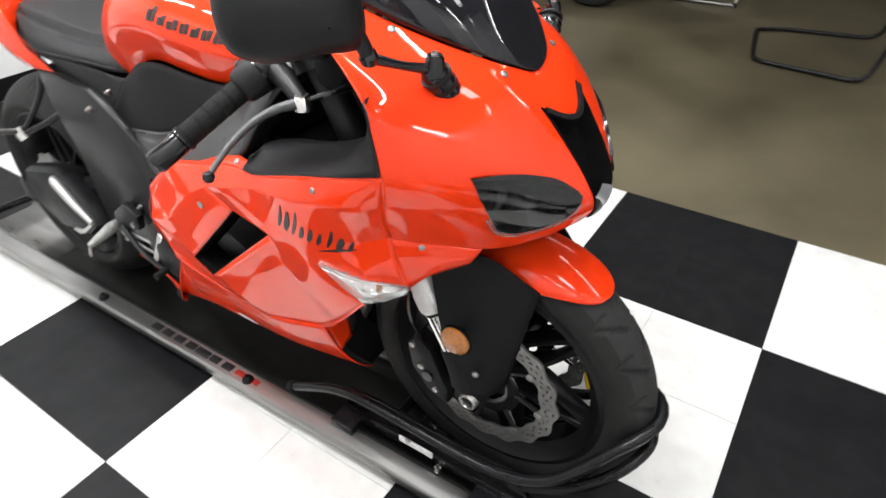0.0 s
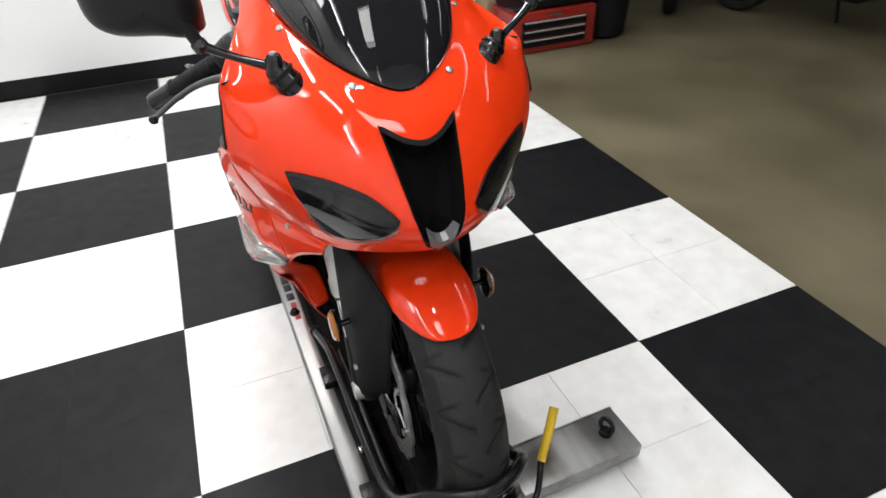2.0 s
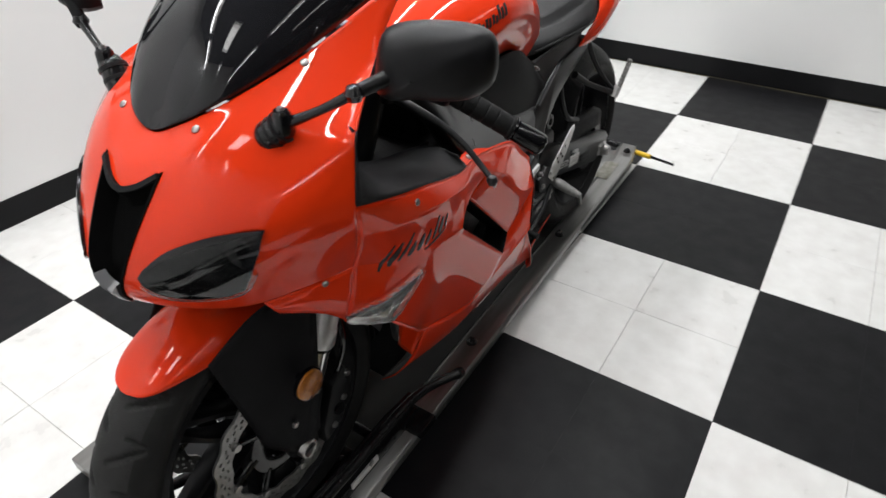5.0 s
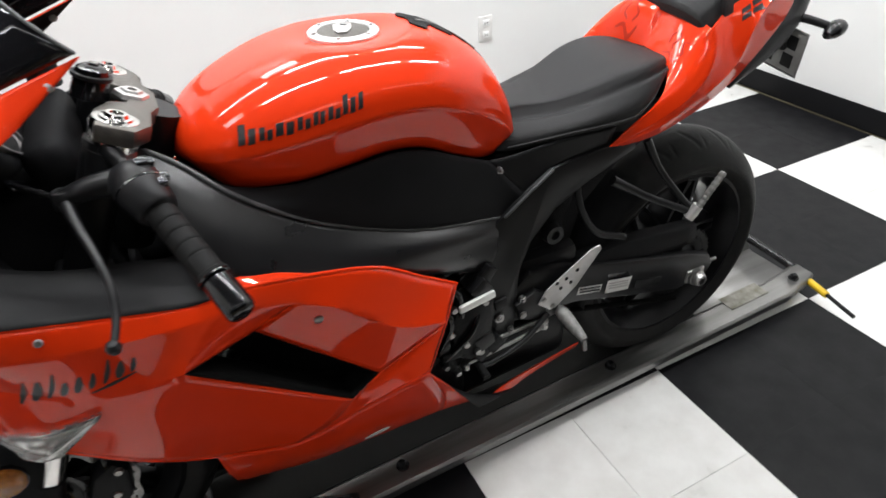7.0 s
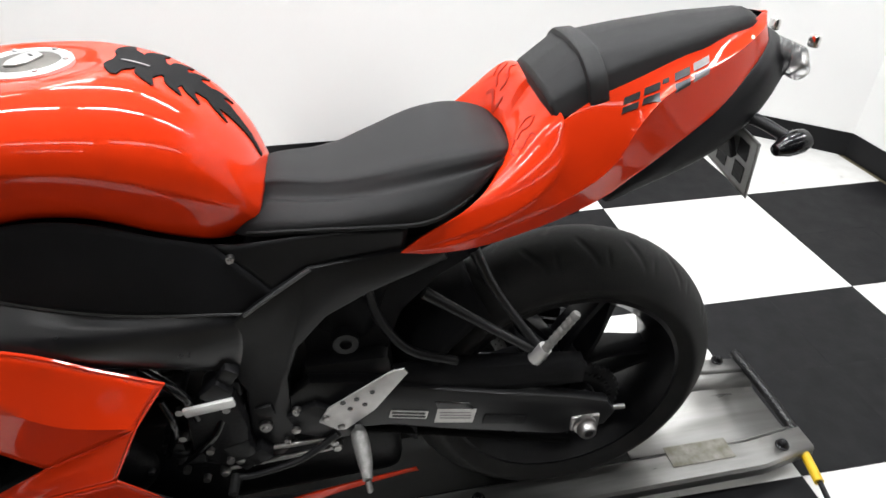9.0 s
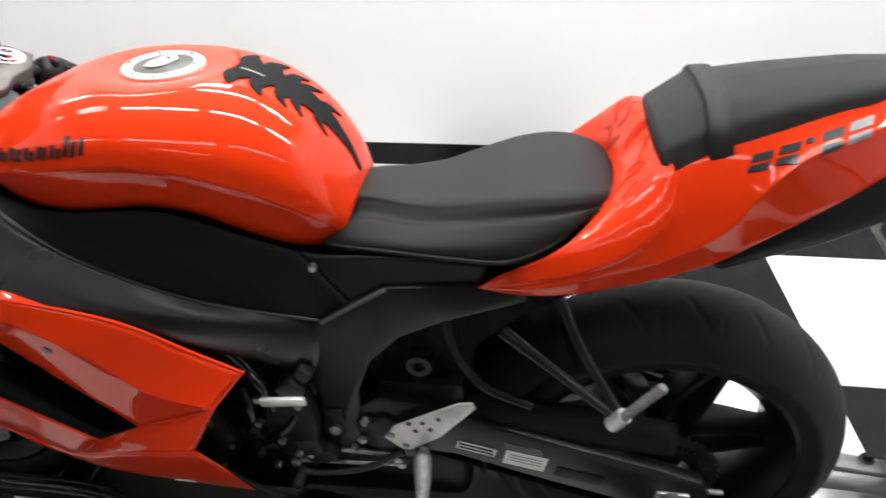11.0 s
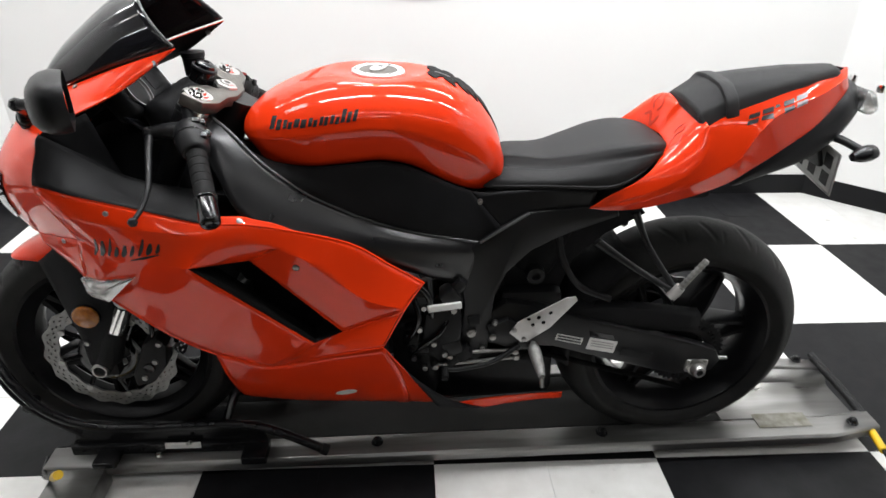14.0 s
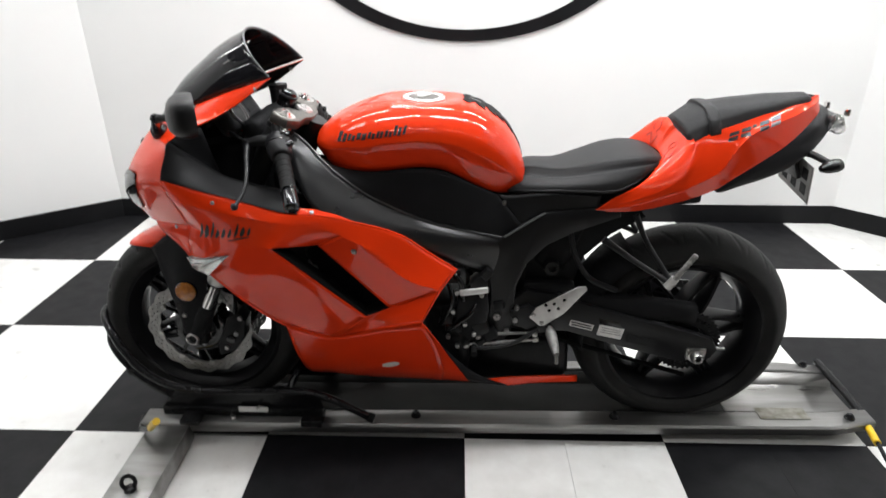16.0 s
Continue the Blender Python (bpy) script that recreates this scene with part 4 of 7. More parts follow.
# -- frame spars, side covers --
def frame_side(s):
    top = [(0.338, 0.098, 0.936), (0.372, 0.118, 0.915), (0.420, 0.136, 0.868), (0.468, 0.146, 0.831), (0.546, 0.152, 0.783), (0.692, 0.142, 0.718), (0.866, 0.118, 0.672)]
    midl = [(0.318, 0.118, 0.928), (0.348, 0.146, 0.905), (0.388, 0.174, 0.846), (0.430, 0.188, 0.790), (0.535, 0.186, 0.736), (0.712, 0.162, 0.690), (0.866, 0.124, 0.640)]
    low = [(0.304, 0.122, 0.908), (0.328, 0.152, 0.886), (0.360, 0.184, 0.832), (0.400, 0.202, 0.772), (0.495, 0.201, 0.716), (0.700, 0.165, 0.640), (0.850, 0.122, 0.565)]
    bot = [(0.310, 0.098, 0.895), (0.336, 0.124, 0.872), (0.366, 0.150, 0.818), (0.405, 0.168, 0.752), (0.495, 0.165, 0.684), (0.700, 0.130, 0.610), (0.850, 0.105, 0.545)]
    g = surf([cr(r, 12) for r in (top, midl, low, bot)], 48, 18)
    spar = part("frame_spar", sheet(flip(g, s)), SPAR, bike, "satin black aluminium frame spar", solid=0.004)
    # a thin bead, greyer than the spar, along its upper ridge
    part("spar_ridge", tube(flip(even(top, 40), s) + np.array([0, s * 0.001, 0]), 0.0035, 8), EDGE, spar)
    # grained cover under the tank
    tline = [(0.398, 0.112, 0.876), (0.432, 0.116, 0.860), (0.470, 0.124, 0.853), (0.520, 0.132, 0.850), (0.590, 0.138, 0.857), (0.655, 0.140, 0.863), (0.715, 0.138, 0.852), (0.775, 0.126, 0.820),
             (0.838, 0.108, 0.787)]
    g = coons([(0.402, 0.134, 0.872)] + top[3:] + [(0.912, 0.122, 0.704)], tline, 40, 12)
    bulge = np.sin(np.linspace(0, math.pi, 12))[:, None] * np.sin(np.linspace(0, math.pi, 40))[None, :] * 0.010
    g[..., 1] += bulge
    part("side_cover", sheet(flip(g, s)), GRAIN, bike, "grained black cover below the tank", solid=0.003)
    # seat-side cover
    g = coons([(0.912, 0.120, 0.702), (0.960, 0.119, 0.740), (1.03, 0.118, 0.752), (1.094, 0.116, 0.745)], [(0.838, 0.106, 0.787), (0.878, 0.108, 0.784), (0.978, 0.118, 0.794), (1.10, 0.122, 0.792)], 24, 8)
    part("seat_side_cover", sheet(flip(g, s)), SATIN, bike, "black panel under the seat", solid=0.003)
    # pivot plate
    outline = [(0.770, 0.612), (0.857, 0.676), (0.905, 0.712), (0.959, 0.745), (1.076, 0.758), (1.150, 0.756), (1.155, 0.735), (1.04, 0.690), (0.975, 0.655), (0.925, 0.600), (0.902, 0.540),
               (0.896, 0.460), (0.892, 0.385), (0.866, 0.360), (0.828, 0.372), (0.826, 0.440), (0.834, 0.520), (0.822, 0.570), (0.790, 0.580)]
    if s > 0:
        outline = outline[:6] + [(1.150, 0.690), (1.140, 0.640), (1.108, 0.560), (1.104, 0.465), (1.094, 0.372), (1.060, 0.335), (0.960, 0.345)] + outline[13:]
    piv = part("pivot_plate", prism(outline, s * 0.085, s * (0.128 if s < 0 else 0.140), 0.006), FRAME, bike, "black frame pivot plate", angle=30)
    part("plate_ridge", tube(flip(even([(0.862, 0.131, 0.678), (0.905, 0.131, 0.708), (0.962, 0.131, 0.746)], 12), s), 0.003, 8), EDGE, piv)
    for (u, w), r in (((0.968, 0.703), 0.007), ((0.852, 0.443), 0.011), ((0.905, 0.470), 0.008), ((0.88, 0.40), 0.007), ((0.859, 0.766), 0.006)):
        y = (0.128 if w < 0.65 else 0.112) if s < 0 else 0.140
        b = part("frame_bolt", lathe([(0, 0.012), (r * 0.45, 0.012), (r * 0.5, 0.007), (r * 0.9, 0.007), (r, 0.0)], (0, 0, 0), "Y", 16), STEEL, piv,
                 matrix=pose(u, s * y, w) @ Matrix.Diagonal((1, s, 1, 1)))
    part("frame_boss", lathe([(0.0, 0.010), (0.010, 0.010), (0.010, 0.02), (0.020, 0.02), (0.022, 0.0)], (0, 0, 0), "Y", 24), FRAME, piv, matrix=pose(0.995, s * 0.088, 0.578) @ Matrix.Diagonal((1, s, 1, 1)))


sides(frame_side)

# -- seat --
ST = [(0.868, 0.832), (0.925, 0.846), (0.999, 0.845), (1.063, 0.860), (1.134, 0.880), (1.196, 0.887), (1.244, 0.881), (1.268, 0.866)]
STW = [0.040, 0.050, 0.066, 0.086, 0.102, 0.102, 0.080, 0.046]
SW = [0.070, 0.098, 0.120, 0.132, 0.136, 0.124, 0.098, 0.058]
SB = [(0.850, 0.792), (0.885, 0.788), (0.975, 0.797), (1.050, 0.800), (1.125, 0.802), (1.178, 0.820), (1.222, 0.846), (1.252, 0.852)]
rows = []
for k, ((tu, tz), tw, hw, (bu, bz)) in enumerate(zip(ST, STW, SW, SB)):
    h = tz - bz
    # the flat cushion ends in a soft fold; the skirt below it hollows, then swells to its hem
    hol = (0.2, 0.3, 0.35, 0.3, 0.15, 0.05, 0.0, 0.0)[k]
    rows.append([(tu, 0, tz), (tu, tw * 0.5, tz - 0.001), (tu, tw * 0.88, tz - 0.003), (tu + (bu - tu) * 0.04, tw, tz - 0.008 - 0.04 * h), (tu + (bu - tu) * 0.12, tw + (hw - tw) * 0.22, tz - 0.016 - 0.10 * h),
                 (tu + (bu - tu) * 0.25, tw + (hw - tw) * (0.56 - 0.16 * hol), tz - (0.40 + 0.05 * hol) * h),
                 (tu + (bu - tu) * 0.6, tw + (hw - tw) * (0.98 - 0.10 * hol), tz - 0.66 * h), (bu, hw, bz)])
seat = part("rider_seat", sheet(surf(full(rows), 97, 64)), VINYL, bike, "black vinyl rider seat", solid=0.006)
for s in (1, -1):
    hem = even([(bu, s * (hw + 0.001), bz + 0.006) for (bu, bz), hw in list(zip(SB, SW))[1:7]], 40)
    part("hem", tube(hem, 0.0022, 6), VINYL_DARK, seat)

# -- tail: a deck behind the seat, a side panel above a ridge, and a turned-under flank --
TIP = (1.088, 0.127, 0.755)
seat_edge = [TIP, (1.125, 0.134, 0.786), (1.165, 0.136, 0.810), (1.207, 0.122, 0.838), (1.240, 0.085, 0.864), (1.256, 0.042, 0.873), (1.260, 0.0, 0.876)]
deck_edge = [TIP, (1.165, 0.143, 0.782), (1.235, 0.147, 0.810), (1.292, 0.144, 0.846), (1.314, 0.136, 0.886), (1.312, 0.110, 0.926), (1.308, 0.050, 0.944), (1.308, 0.0, 0.947)]
deck_side = deck_edge[:6]
under_pad = [(1.312, 0.110, 0.926), (1.345, 0.098, 0.940), (1.376, 0.088, 0.952), (1.430, 0.077, 0.970), (1.520, 0.060, 0.996), (1.600, 0.031, 1.012), (1.640, 0.0, 1.020)]
ridge = [TIP, (1.170, 0.145, 0.772), (1.270, 0.146, 0.806), (1.345, 0.138, 0.839), (1.384, 0.130, 0.866), (1.412, 0.121, 0.910), (1.446, 0.112, 0.946), (1.500, 0.094, 0.966), (1.556, 0.074, 0.984),
         (1.612, 0.042, 1.006), (1.642, 0.0, 1.018)]
flank = [(1.092, 0.124, 0.748), (1.186, 0.136, 0.756), (1.295, 0.130, 0.780), (1.374, 0.120, 0.806), (1.414, 0.119, 0.834), (1.474, 0.109, 0.872), (1.545, 0.089, 0.916), (1.602, 0.057, 0.959), (1.634, 0.030, 0.984), (1.646, 0.0, 0.997)]
d_in, d_out = even(seat_edge, 44), np.vstack([even(deck_side, 30), even(deck_edge[5:], 15)[1:]])
deck = np.array([d_in * (1 - f) + d_out * f for f in np.linspace(0, 1, 12)])
def ease(g, passes):
    """Evens out a grid between its fixed edges."""
    for _ in range(passes):
        g[1:-1, 1:-1] += 0.2 * (g[:-2, 1:-1] + g[2:, 1:-1] + g[1:-1, :-2] + g[1:-1, 2:] - 4 * g[1:-1, 1:-1])
    return g


ease(deck, 60)
# the deck swells between seat and pad, more so on the right
swell = np.sin(np.linspace(0, math.pi, 12))[:, None] * np.sin(math.pi * np.linspace(0, 0.88, 44))[None, :]
deck_left, deck_right = mirror(deck), deck.copy()
deck_left[..., 2] += 0.005 * swell
deck_right[..., 2] += 0.048 * swell
for g in (deck_left, deck_right):
    g[:, -1, 2] = deck[:, -1, 2] + 0.017 * swell[:, -1]
top_line = np.vstack([even(deck_side, 30), even(under_pad, 37)[1:]])
panel = np.array([even(ridge, 66) * (1 - f) + top_line * f for f in np.linspace(0, 1, 14)])
panel[..., 1] += 0.004 * np.sin(np.linspace(0, math.pi, 14))[:, None] * np.sin(np.linspace(0, math.pi, 66))[None, :]
ease(panel, 80)
fl = coons(even(flank, 66), even(ridge, 66), 66, 9)
tail_grids = [deck_left, deck_right] + [g for q in (panel, fl) for g in (q, mirror(q))]
bm = sheet(*tail_grids)
# the fold between deck and side panel is soft
fold = [Vector((p[0], sg * p[1], p[2])) for p in top_line[4:34] for sg in (1, -1)]
near = [v for v in bm.verts if not v.is_boundary and min((v.co - q).length for q in fold) < 0.026]
for _ in range(14):
    bmesh.ops.smooth_vert(bm, verts=near, factor=0.5, use_axis_x=True, use_axis_y=True, use_axis_z=True)
bm.normal_update()
tail_tree = BVHTree.FromBMesh(bm)
tail = part("tail_cowl", bm, ORANGE, bike, "glossy orange-red tail fairing", solid=0.003, inside=GRAIN, heart=(1.35, 0, 0.80), angle=55)
soft = tail.modifiers.new("edges", "BEVEL")
soft.width, soft.segments, soft.limit_method, soft.angle_limit = 0.004, 3, "ANGLE", radians(24)
# black under-tail
o2 = [(p[0] + 0.001, max(0.0, p[1] - 0.002), p[2] + 0.001) for p in flank[3:]]
u1 = [(1.385, 0.120, 0.801), (1.474, 0.112, 0.846), (1.560, 0.092, 0.896), (1.628, 0.060, 0.956), (1.668, 0.0, 0.986)]
u2 = [(1.405, 0.106, 0.800), (1.530, 0.096, 0.842), (1.606, 0.080, 0.890), (1.655, 0.052, 0.945), (1.682, 0.0, 0.972)]
u3 = [(1.400, 0.060, 0.800), (1.525, 0.055, 0.835), (1.610, 0.050, 0.895), (1.672, 0.035, 0.965), (1.690, 0.0, 0.975)]
u4 = [(1.390, 0.0, 0.800), (1.525, 0.0, 0.832), (1.610, 0.0, 0.885), (1.675, 0.0, 0.945), (1.690, 0.0, 0.958)]
g = surf([cr(r, 12) for r in (o2, u1, u2, u3, u4)], 30, 24)
part("undertail", sheet(g, mirror(g)), SATIN, bike, "matt black undertail", solid=0.003)
lamp = part("tail_lamp", box((0.030, 0.110, 0.050), (1.682, 0, 0.955), 0.012, pose(0, 0, 0, 0, -25, 0), 3), CLEAR, bike, "clear tail lamp")
for s in (1, -1):
    part("lamp_corner", box((0.012, 0.016, 0.018), (1.694, s * 0.046, 0.986), 0.004, None, 2), CHROME, lamp)
# the left rear turn signal; none shows on the other side
for s in (-1,):
    st = part("rear_turn_signal", tube([(1.585, s * 0.04, 0.884), (1.610, s * 0.075, 0.890), (1.637, s * 0.128, 0.879)], [0.013, 0.009, 0.008], 12, 8), SATIN, bike, "small black rear turn signal")
    part("signal_head", lathe([(0.0, -0.036), (0.010, -0.032), (0.018, -0.016), (0.021, 0.004), (0.018, 0.016), (0.0, 0.020)], (0, 0, 0), "X", 20), GLOSS, st,
         matrix=pose(1.640, s * 0.135, 0.876, 0, -12, -s * 10) @ Matrix.Diagonal((1, 0.9, 0.8, 1)))
# plate holder and plate, which hangs askew
hang = part("plate_bracket", box((0.012, 0.10, 0.11), (1.590, -0.01, 0.870), 0.004, pose(0, 0, 0, 0, -22, 0)), SATIN, bike, "black plate bracket")
plate = part("number_plate", box((0.002, 0.160, 0.104), (0, 0, 0), 0.0006), PLATE, bike, "pale licence plate hanging askew with plain bars", matrix=pose(1.622, -0.014, 0.822, 9, -9, 0))
for face in (-1, 1):
    part("plate_rim", tube([(face * 0.001, a * 0.077, b * 0.049) for a, b in ((-1, -1), (1, -1), (1, 1), (-1, 1), (-1, -1))], 0.0016, 6), STEEL, plate)
    for k in range(3):
        for dz in (0.021, -0.021):
            part("plate_bar", box((0.001, 0.026, 0.030), (face * 0.0016, -0.048 + 0.048 * k, dz), 0.0), PANEL, plate)

# pillion pad
PAD = [
    [(1.294, 0, 0.938), (1.296, 0.055, 0.932), (1.302, 0.088, 0.924), (1.310, 0.097, 0.912)],
    [(1.290, 0, 0.960), (1.293, 0.054, 0.954), (1.299, 0.086, 0.944), (1.308, 0.099, 0.924)],
    [(1.343, 0, 0.997), (1.344, 0.058, 0.991), (1.347, 0.088, 0.970), (1.351, 0.097, 0.931)],
    [(1.372, 0, 1.000), (1.372, 0.058, 0.994), (1.374, 0.083, 0.975), (1.376, 0.091, 0.941)],
    [(1.430, 0, 1.010), (1.430, 0.055, 1.003), (1.430, 0.075, 0.990), (1.430, 0.081, 0.962)],
    [(1.520, 0, 1.021), (1.520, 0.045, 1.015), (1.520, 0.060, 1.007), (1.520, 0.063, 0.993)],
    [(1.600, 0, 1.027), (1.600, 0.024, 1.023), (1.600, 0.033, 1.018), (1.600, 0.034, 1.008)],
    [(1.616, 0, 1.020), (1.615, 0.018, 1.017), (1.614, 0.024, 1.014), (1.613, 0.024, 1.008)],
]
pil = part("pillion_seat", sheet(np.array(full(PAD))), VINYL, bike, "black vinyl pillion pad with folded facets", bevel=0.006, angle=50, heart=(1.43, 0, 0.95))
strap = [(1.352, -0.0975, 0.934), (1.350, -0.0985, 0.944), (1.346, -0.091, 0.972), (1.343, -0.060, 0.9945), (1.342, -0.030, 1.000), (1.342, 0.0, 1.0015), (1.342, 0.030, 1.000), (1.343, 0.060, 0.9945), (1.346, 0.091, 0.972), (1.350, 0.0985, 0.944), (1.352, 0.0975, 0.934)]
g = np.array([cr([(p[0] + d, p[1] * k, p[2] + z) for p in strap], 48) for d, k, z in ((-0.001, 0.96, -0.006), (0.000, 1.004, 0.0), (0.003, 1.012, 0.0015), (0.024, 0.975, 0.003), (0.027, 0.965, 0.0015), (0.028, 0.93, -0.005))])
part("strap", sheet(g), VINYL_DARK, pil, "black grab strap")

# tail marks: plain slanted blocks, the last one grey
for s in (1, -1):
    cast = side_cast(tail_tree, s)
    u = 1.394
    for k, wide in enumerate((0.022, 0.022, 0.009, 0.022, 0.024)):
        ink = DECAL if k < 4 else DECAL_GREY
        w = 0.938 + 0.34 * (u - 1.394) + (0.004 if k == 2 else 0.0)
        for dz, tall in (((0.0055, 0.0075), (-0.0050, 0.0075)) if k != 2 else ((0.0, 0.0045),)):
            part("mark_bar", bar_on(cast, (u + wide / 2 - s * 0.35 * dz, w + dz), wide, tall, 0.35 * -s, 0.30, 0.0012), ink, tail)
        u += wide + 0.006
# dark red brush glyphs on the deck behind the seat
dcast = top_cast(tail_tree)
for cx, cy, turn_ in ((1.272, -0.078, 78), (1.276, 0.062, 100)):
    c_, s_ = math.cos(radians(turn_)), math.sin(radians(turn_))
    for stroke in (((-0.012, 0.011), (-0.020, 0.005), (-0.012, 0.0), (-0.006, -0.006), (-0.014, -0.012)), ((0.002, 0.011), (0.012, 0.006), (0.008, -0.005), (0.017, -0.011)),
                   ((-0.026, 0.014), (-0.010, 0.021), (0.006, 0.015), (0.022, 0.019)), ((0.022, 0.008), (0.027, 0.0), (0.022, -0.008))):
        pts_ = [(cx + a * c_ - b * s_, cy + a * s_ + b * c_) for a, b in stroke]
        part("glyph_stroke", strip_on(dcast, pts_, [0.0016, 0.0036, 0.0030, 0.0016], 0.0010, 14, 0.0006), DECAL_RED, tail)

# -- wheels --
def tyre(R, half, bead, grooves, tread, deep=1.0):
    """A tyre whose tread is cut by slanting grooves."""
    prof = cr([(bead, -half * 0.80), (bead + 0.018, -half * 0.96), (R - half * 0.62, -half), (R - half * 0.26, -half * 0.72), (R - half * 0.06, -half * 0.36), (R, 0),
               (R - half * 0.06, half * 0.36), (R - half * 0.26, half * 0.72), (R - half * 0.62, half), (bead + 0.018, half * 0.96), (bead, half * 0.80)], 45)
    n = 660
    bm = bmesh.new()
    rings, worn = [], []
    for i in range(n):
        a = 2 * math.pi * i / n
        ring, flat = [], []
        for r, h in prof:
            x = h / half
            cut = 0.0
            if 0.10 < abs(x) < tread:
                ph = (a * grooves / (2 * math.pi) + (0.5 if x > 0 else 0.0) + 0.55 * abs(x) ** 1.2) % 1.0
                d = (ph + 0.5) % 1.0 - 0.5
                cut = 0.0045 * max(0.0, 1 - (d / 0.07) ** 2) * min(1.0, (abs(x) - 0.10) / 0.12)
                ph2 = (a * grooves / (2 * math.pi) + (0.22 if x > 0 else 0.72) - 0.25 * abs(x)) % 1.0
                d = (ph2 + 0.5) % 1.0 - 0.5
                cut = max(cut, 0.0040 * max(0.0, 1 - (d / 0.05) ** 2) * min(1.0, max(0.0, (abs(x) - 0.45) / 0.08)))
            cut *= deep
            ring.append(bm.verts.new(((r - cut) * math.cos(a), h, (r - cut) * math.sin(a))))
            flat.append(abs(x) < tread - 0.08 and cut < 0.0012)
        rings.append(ring)
        worn.append(flat)
    for i in range(n):
        p, q = rings[i], rings[(i + 1) % n]
        for k in range(len(prof) - 1):
            f = bm.faces.new((p[k], p[k + 1], q[k + 1], q[k]))
            f.material_index = int(worn[i][k] and worn[i][k + 1])
    bmesh.ops.recalc_face_normals(bm, faces=bm.faces)
    return bm


def disc(ro, ri, thick, waves, at_y, hole_rows):
    """A wavy brake disc with rows of drilled holes."""
    n = 240
    radii = np.linspace(0, 1, 10)
    bm = bmesh.new()
    front, back = [], []
    for i in range(n):
        a = 2 * math.pi * i / n
        wob = 0.0035 * math.cos(waves * a)
        ra = [ri + 0.6 * wob + (ro + wob - ri - 0.6 * wob) * f for f in radii]
        front.append([bm.verts.new((r * math.cos(a), at_y - thick / 2, r * math.sin(a))) for r in ra])
        back.append([bm.verts.new((r * math.cos(a), at_y + thick / 2, r * math.sin(a))) for r in ra])

    def hole(i, k):
        return k in hole_rows and (i + hole_rows[k]) % 6 < 2
    m = len(radii) - 1
    for i in range(n):
        j = (i + 1) % n
        for k in range(m):
            if hole(i, k):
                for (p, q) in (((i, k), (j, k)), ((j, k), (j, k + 1)), ((j, k + 1), (i, k + 1)), ((i, k + 1), (i, k))):
                    try:
                        bm.faces.new((front[p[0]][p[1]], front[q[0]][q[1]], back[q[0]][q[1]], back[p[0]][p[1]]))
                    except ValueError:
                        pass
                continue
            bm.faces.new((front[i][k], front[j][k], front[j][k + 1], front[i][k + 1]))
            bm.faces.new((back[i][k], back[i][k + 1], back[j][k + 1], back[j][k]))
        for k in (0, m):
            bm.faces.new((front[i][k], front[j][k], back[j][k], back[i][k]))
    bmesh.ops.recalc_face_normals(bm, faces=bm.faces)
    return bm


def wheel(name, at, R, half, rim_half, spokes, hub_r, label, start=0.0, tread=0.86, grooves=22, deep=1.0):
    bead = 0.222
    rim_prof = [(bead + 0.006, -rim_half), (bead + 0.006, -rim_half - 0.004), (bead - 0.004, -rim_half - 0.006), (bead - 0.012, -rim_half + 0.006), (bead - 0.030, -rim_half * 0.55),
                (bead - 0.034, 0), (bead - 0.030, rim_half * 0.55), (bead - 0.012, rim_half - 0.006), (bead - 0.004, rim_half + 0.006), (bead + 0.006, rim_half + 0.004), (bead + 0.006, rim_half)]
    w = part(name, lathe(rim_prof, axis="Y", sides=96), RIMBLACK, bike, label, matrix=Matrix.Translation(at))
    part("tyre", tyre(R, half, bead, grooves, tread, deep), RUBBER, w, "black rubber tyre with a scrubbed grey tread", inside=SCRUBBED if deep == 1.0 else RUBBER)
    part("hub", lathe([(0.012, -rim_half * 0.9), (hub_r * 0.8, -rim_half * 0.9), (hub_r, -rim_half * 0.5), (hub_r * 0.92, 0), (hub_r, rim_half * 0.5), (hub_r * 0.8, rim_half * 0.9), (0.012, rim_half * 0.9)], axis="Y", sides=40), RIMBLACK, w)
    r0, r1 = hub_r * 0.8, bead - 0.026
    # each spoke is a V of two legs that meet at the rim
    for k in range(spokes):
        a = start + 2 * math.pi * k / spokes
        bm = bmesh.new()
        for side_ in (-1, 1):
            loops = []
            for f in np.linspace(0, 1, 8):
                r = r0 + (r1 - r0) * f
                tw = 0.021 - 0.007 * math.sin(math.pi * min(1, f * 1.1)) + (0.006 if f > 0.9 else 0)
                th = rim_half * (0.55 - 0.22 * f)
                lean = a + side_ * (0.05 + 0.42 * (1 - f) ** 1.5)
                c, s_ = math.cos(lean), math.sin(lean)
                ring = []
                for dx, dy in ((-1, -0.6), (-0.6, -1), (0.6, -1), (1, -0.6), (1, 0.6), (0.6, 1), (-0.6, 1), (-1, 0.6)):
                    t = dx * tw / 2
                    ring.append(bm.verts.new((r * c - t * s_, dy * th, r * s_ + t * c)))
                loops.append(ring)
            for p, q in zip(loops, loops[1:]):
                for i in range(8):
                    bm.faces.new((p[i], p[(i + 1) % 8], q[(i + 1) % 8], q[i]))
        bmesh.ops.recalc_face_normals(bm, faces=bm.faces)
        part("spoke", bm, RIMBLACK, w)
    part("valve", rod((r1 * 0.93, 0.0, 0.03), (r1 * 1.02, 0.0, 0.03), 0.004, 8), STEEL, w)
    return w


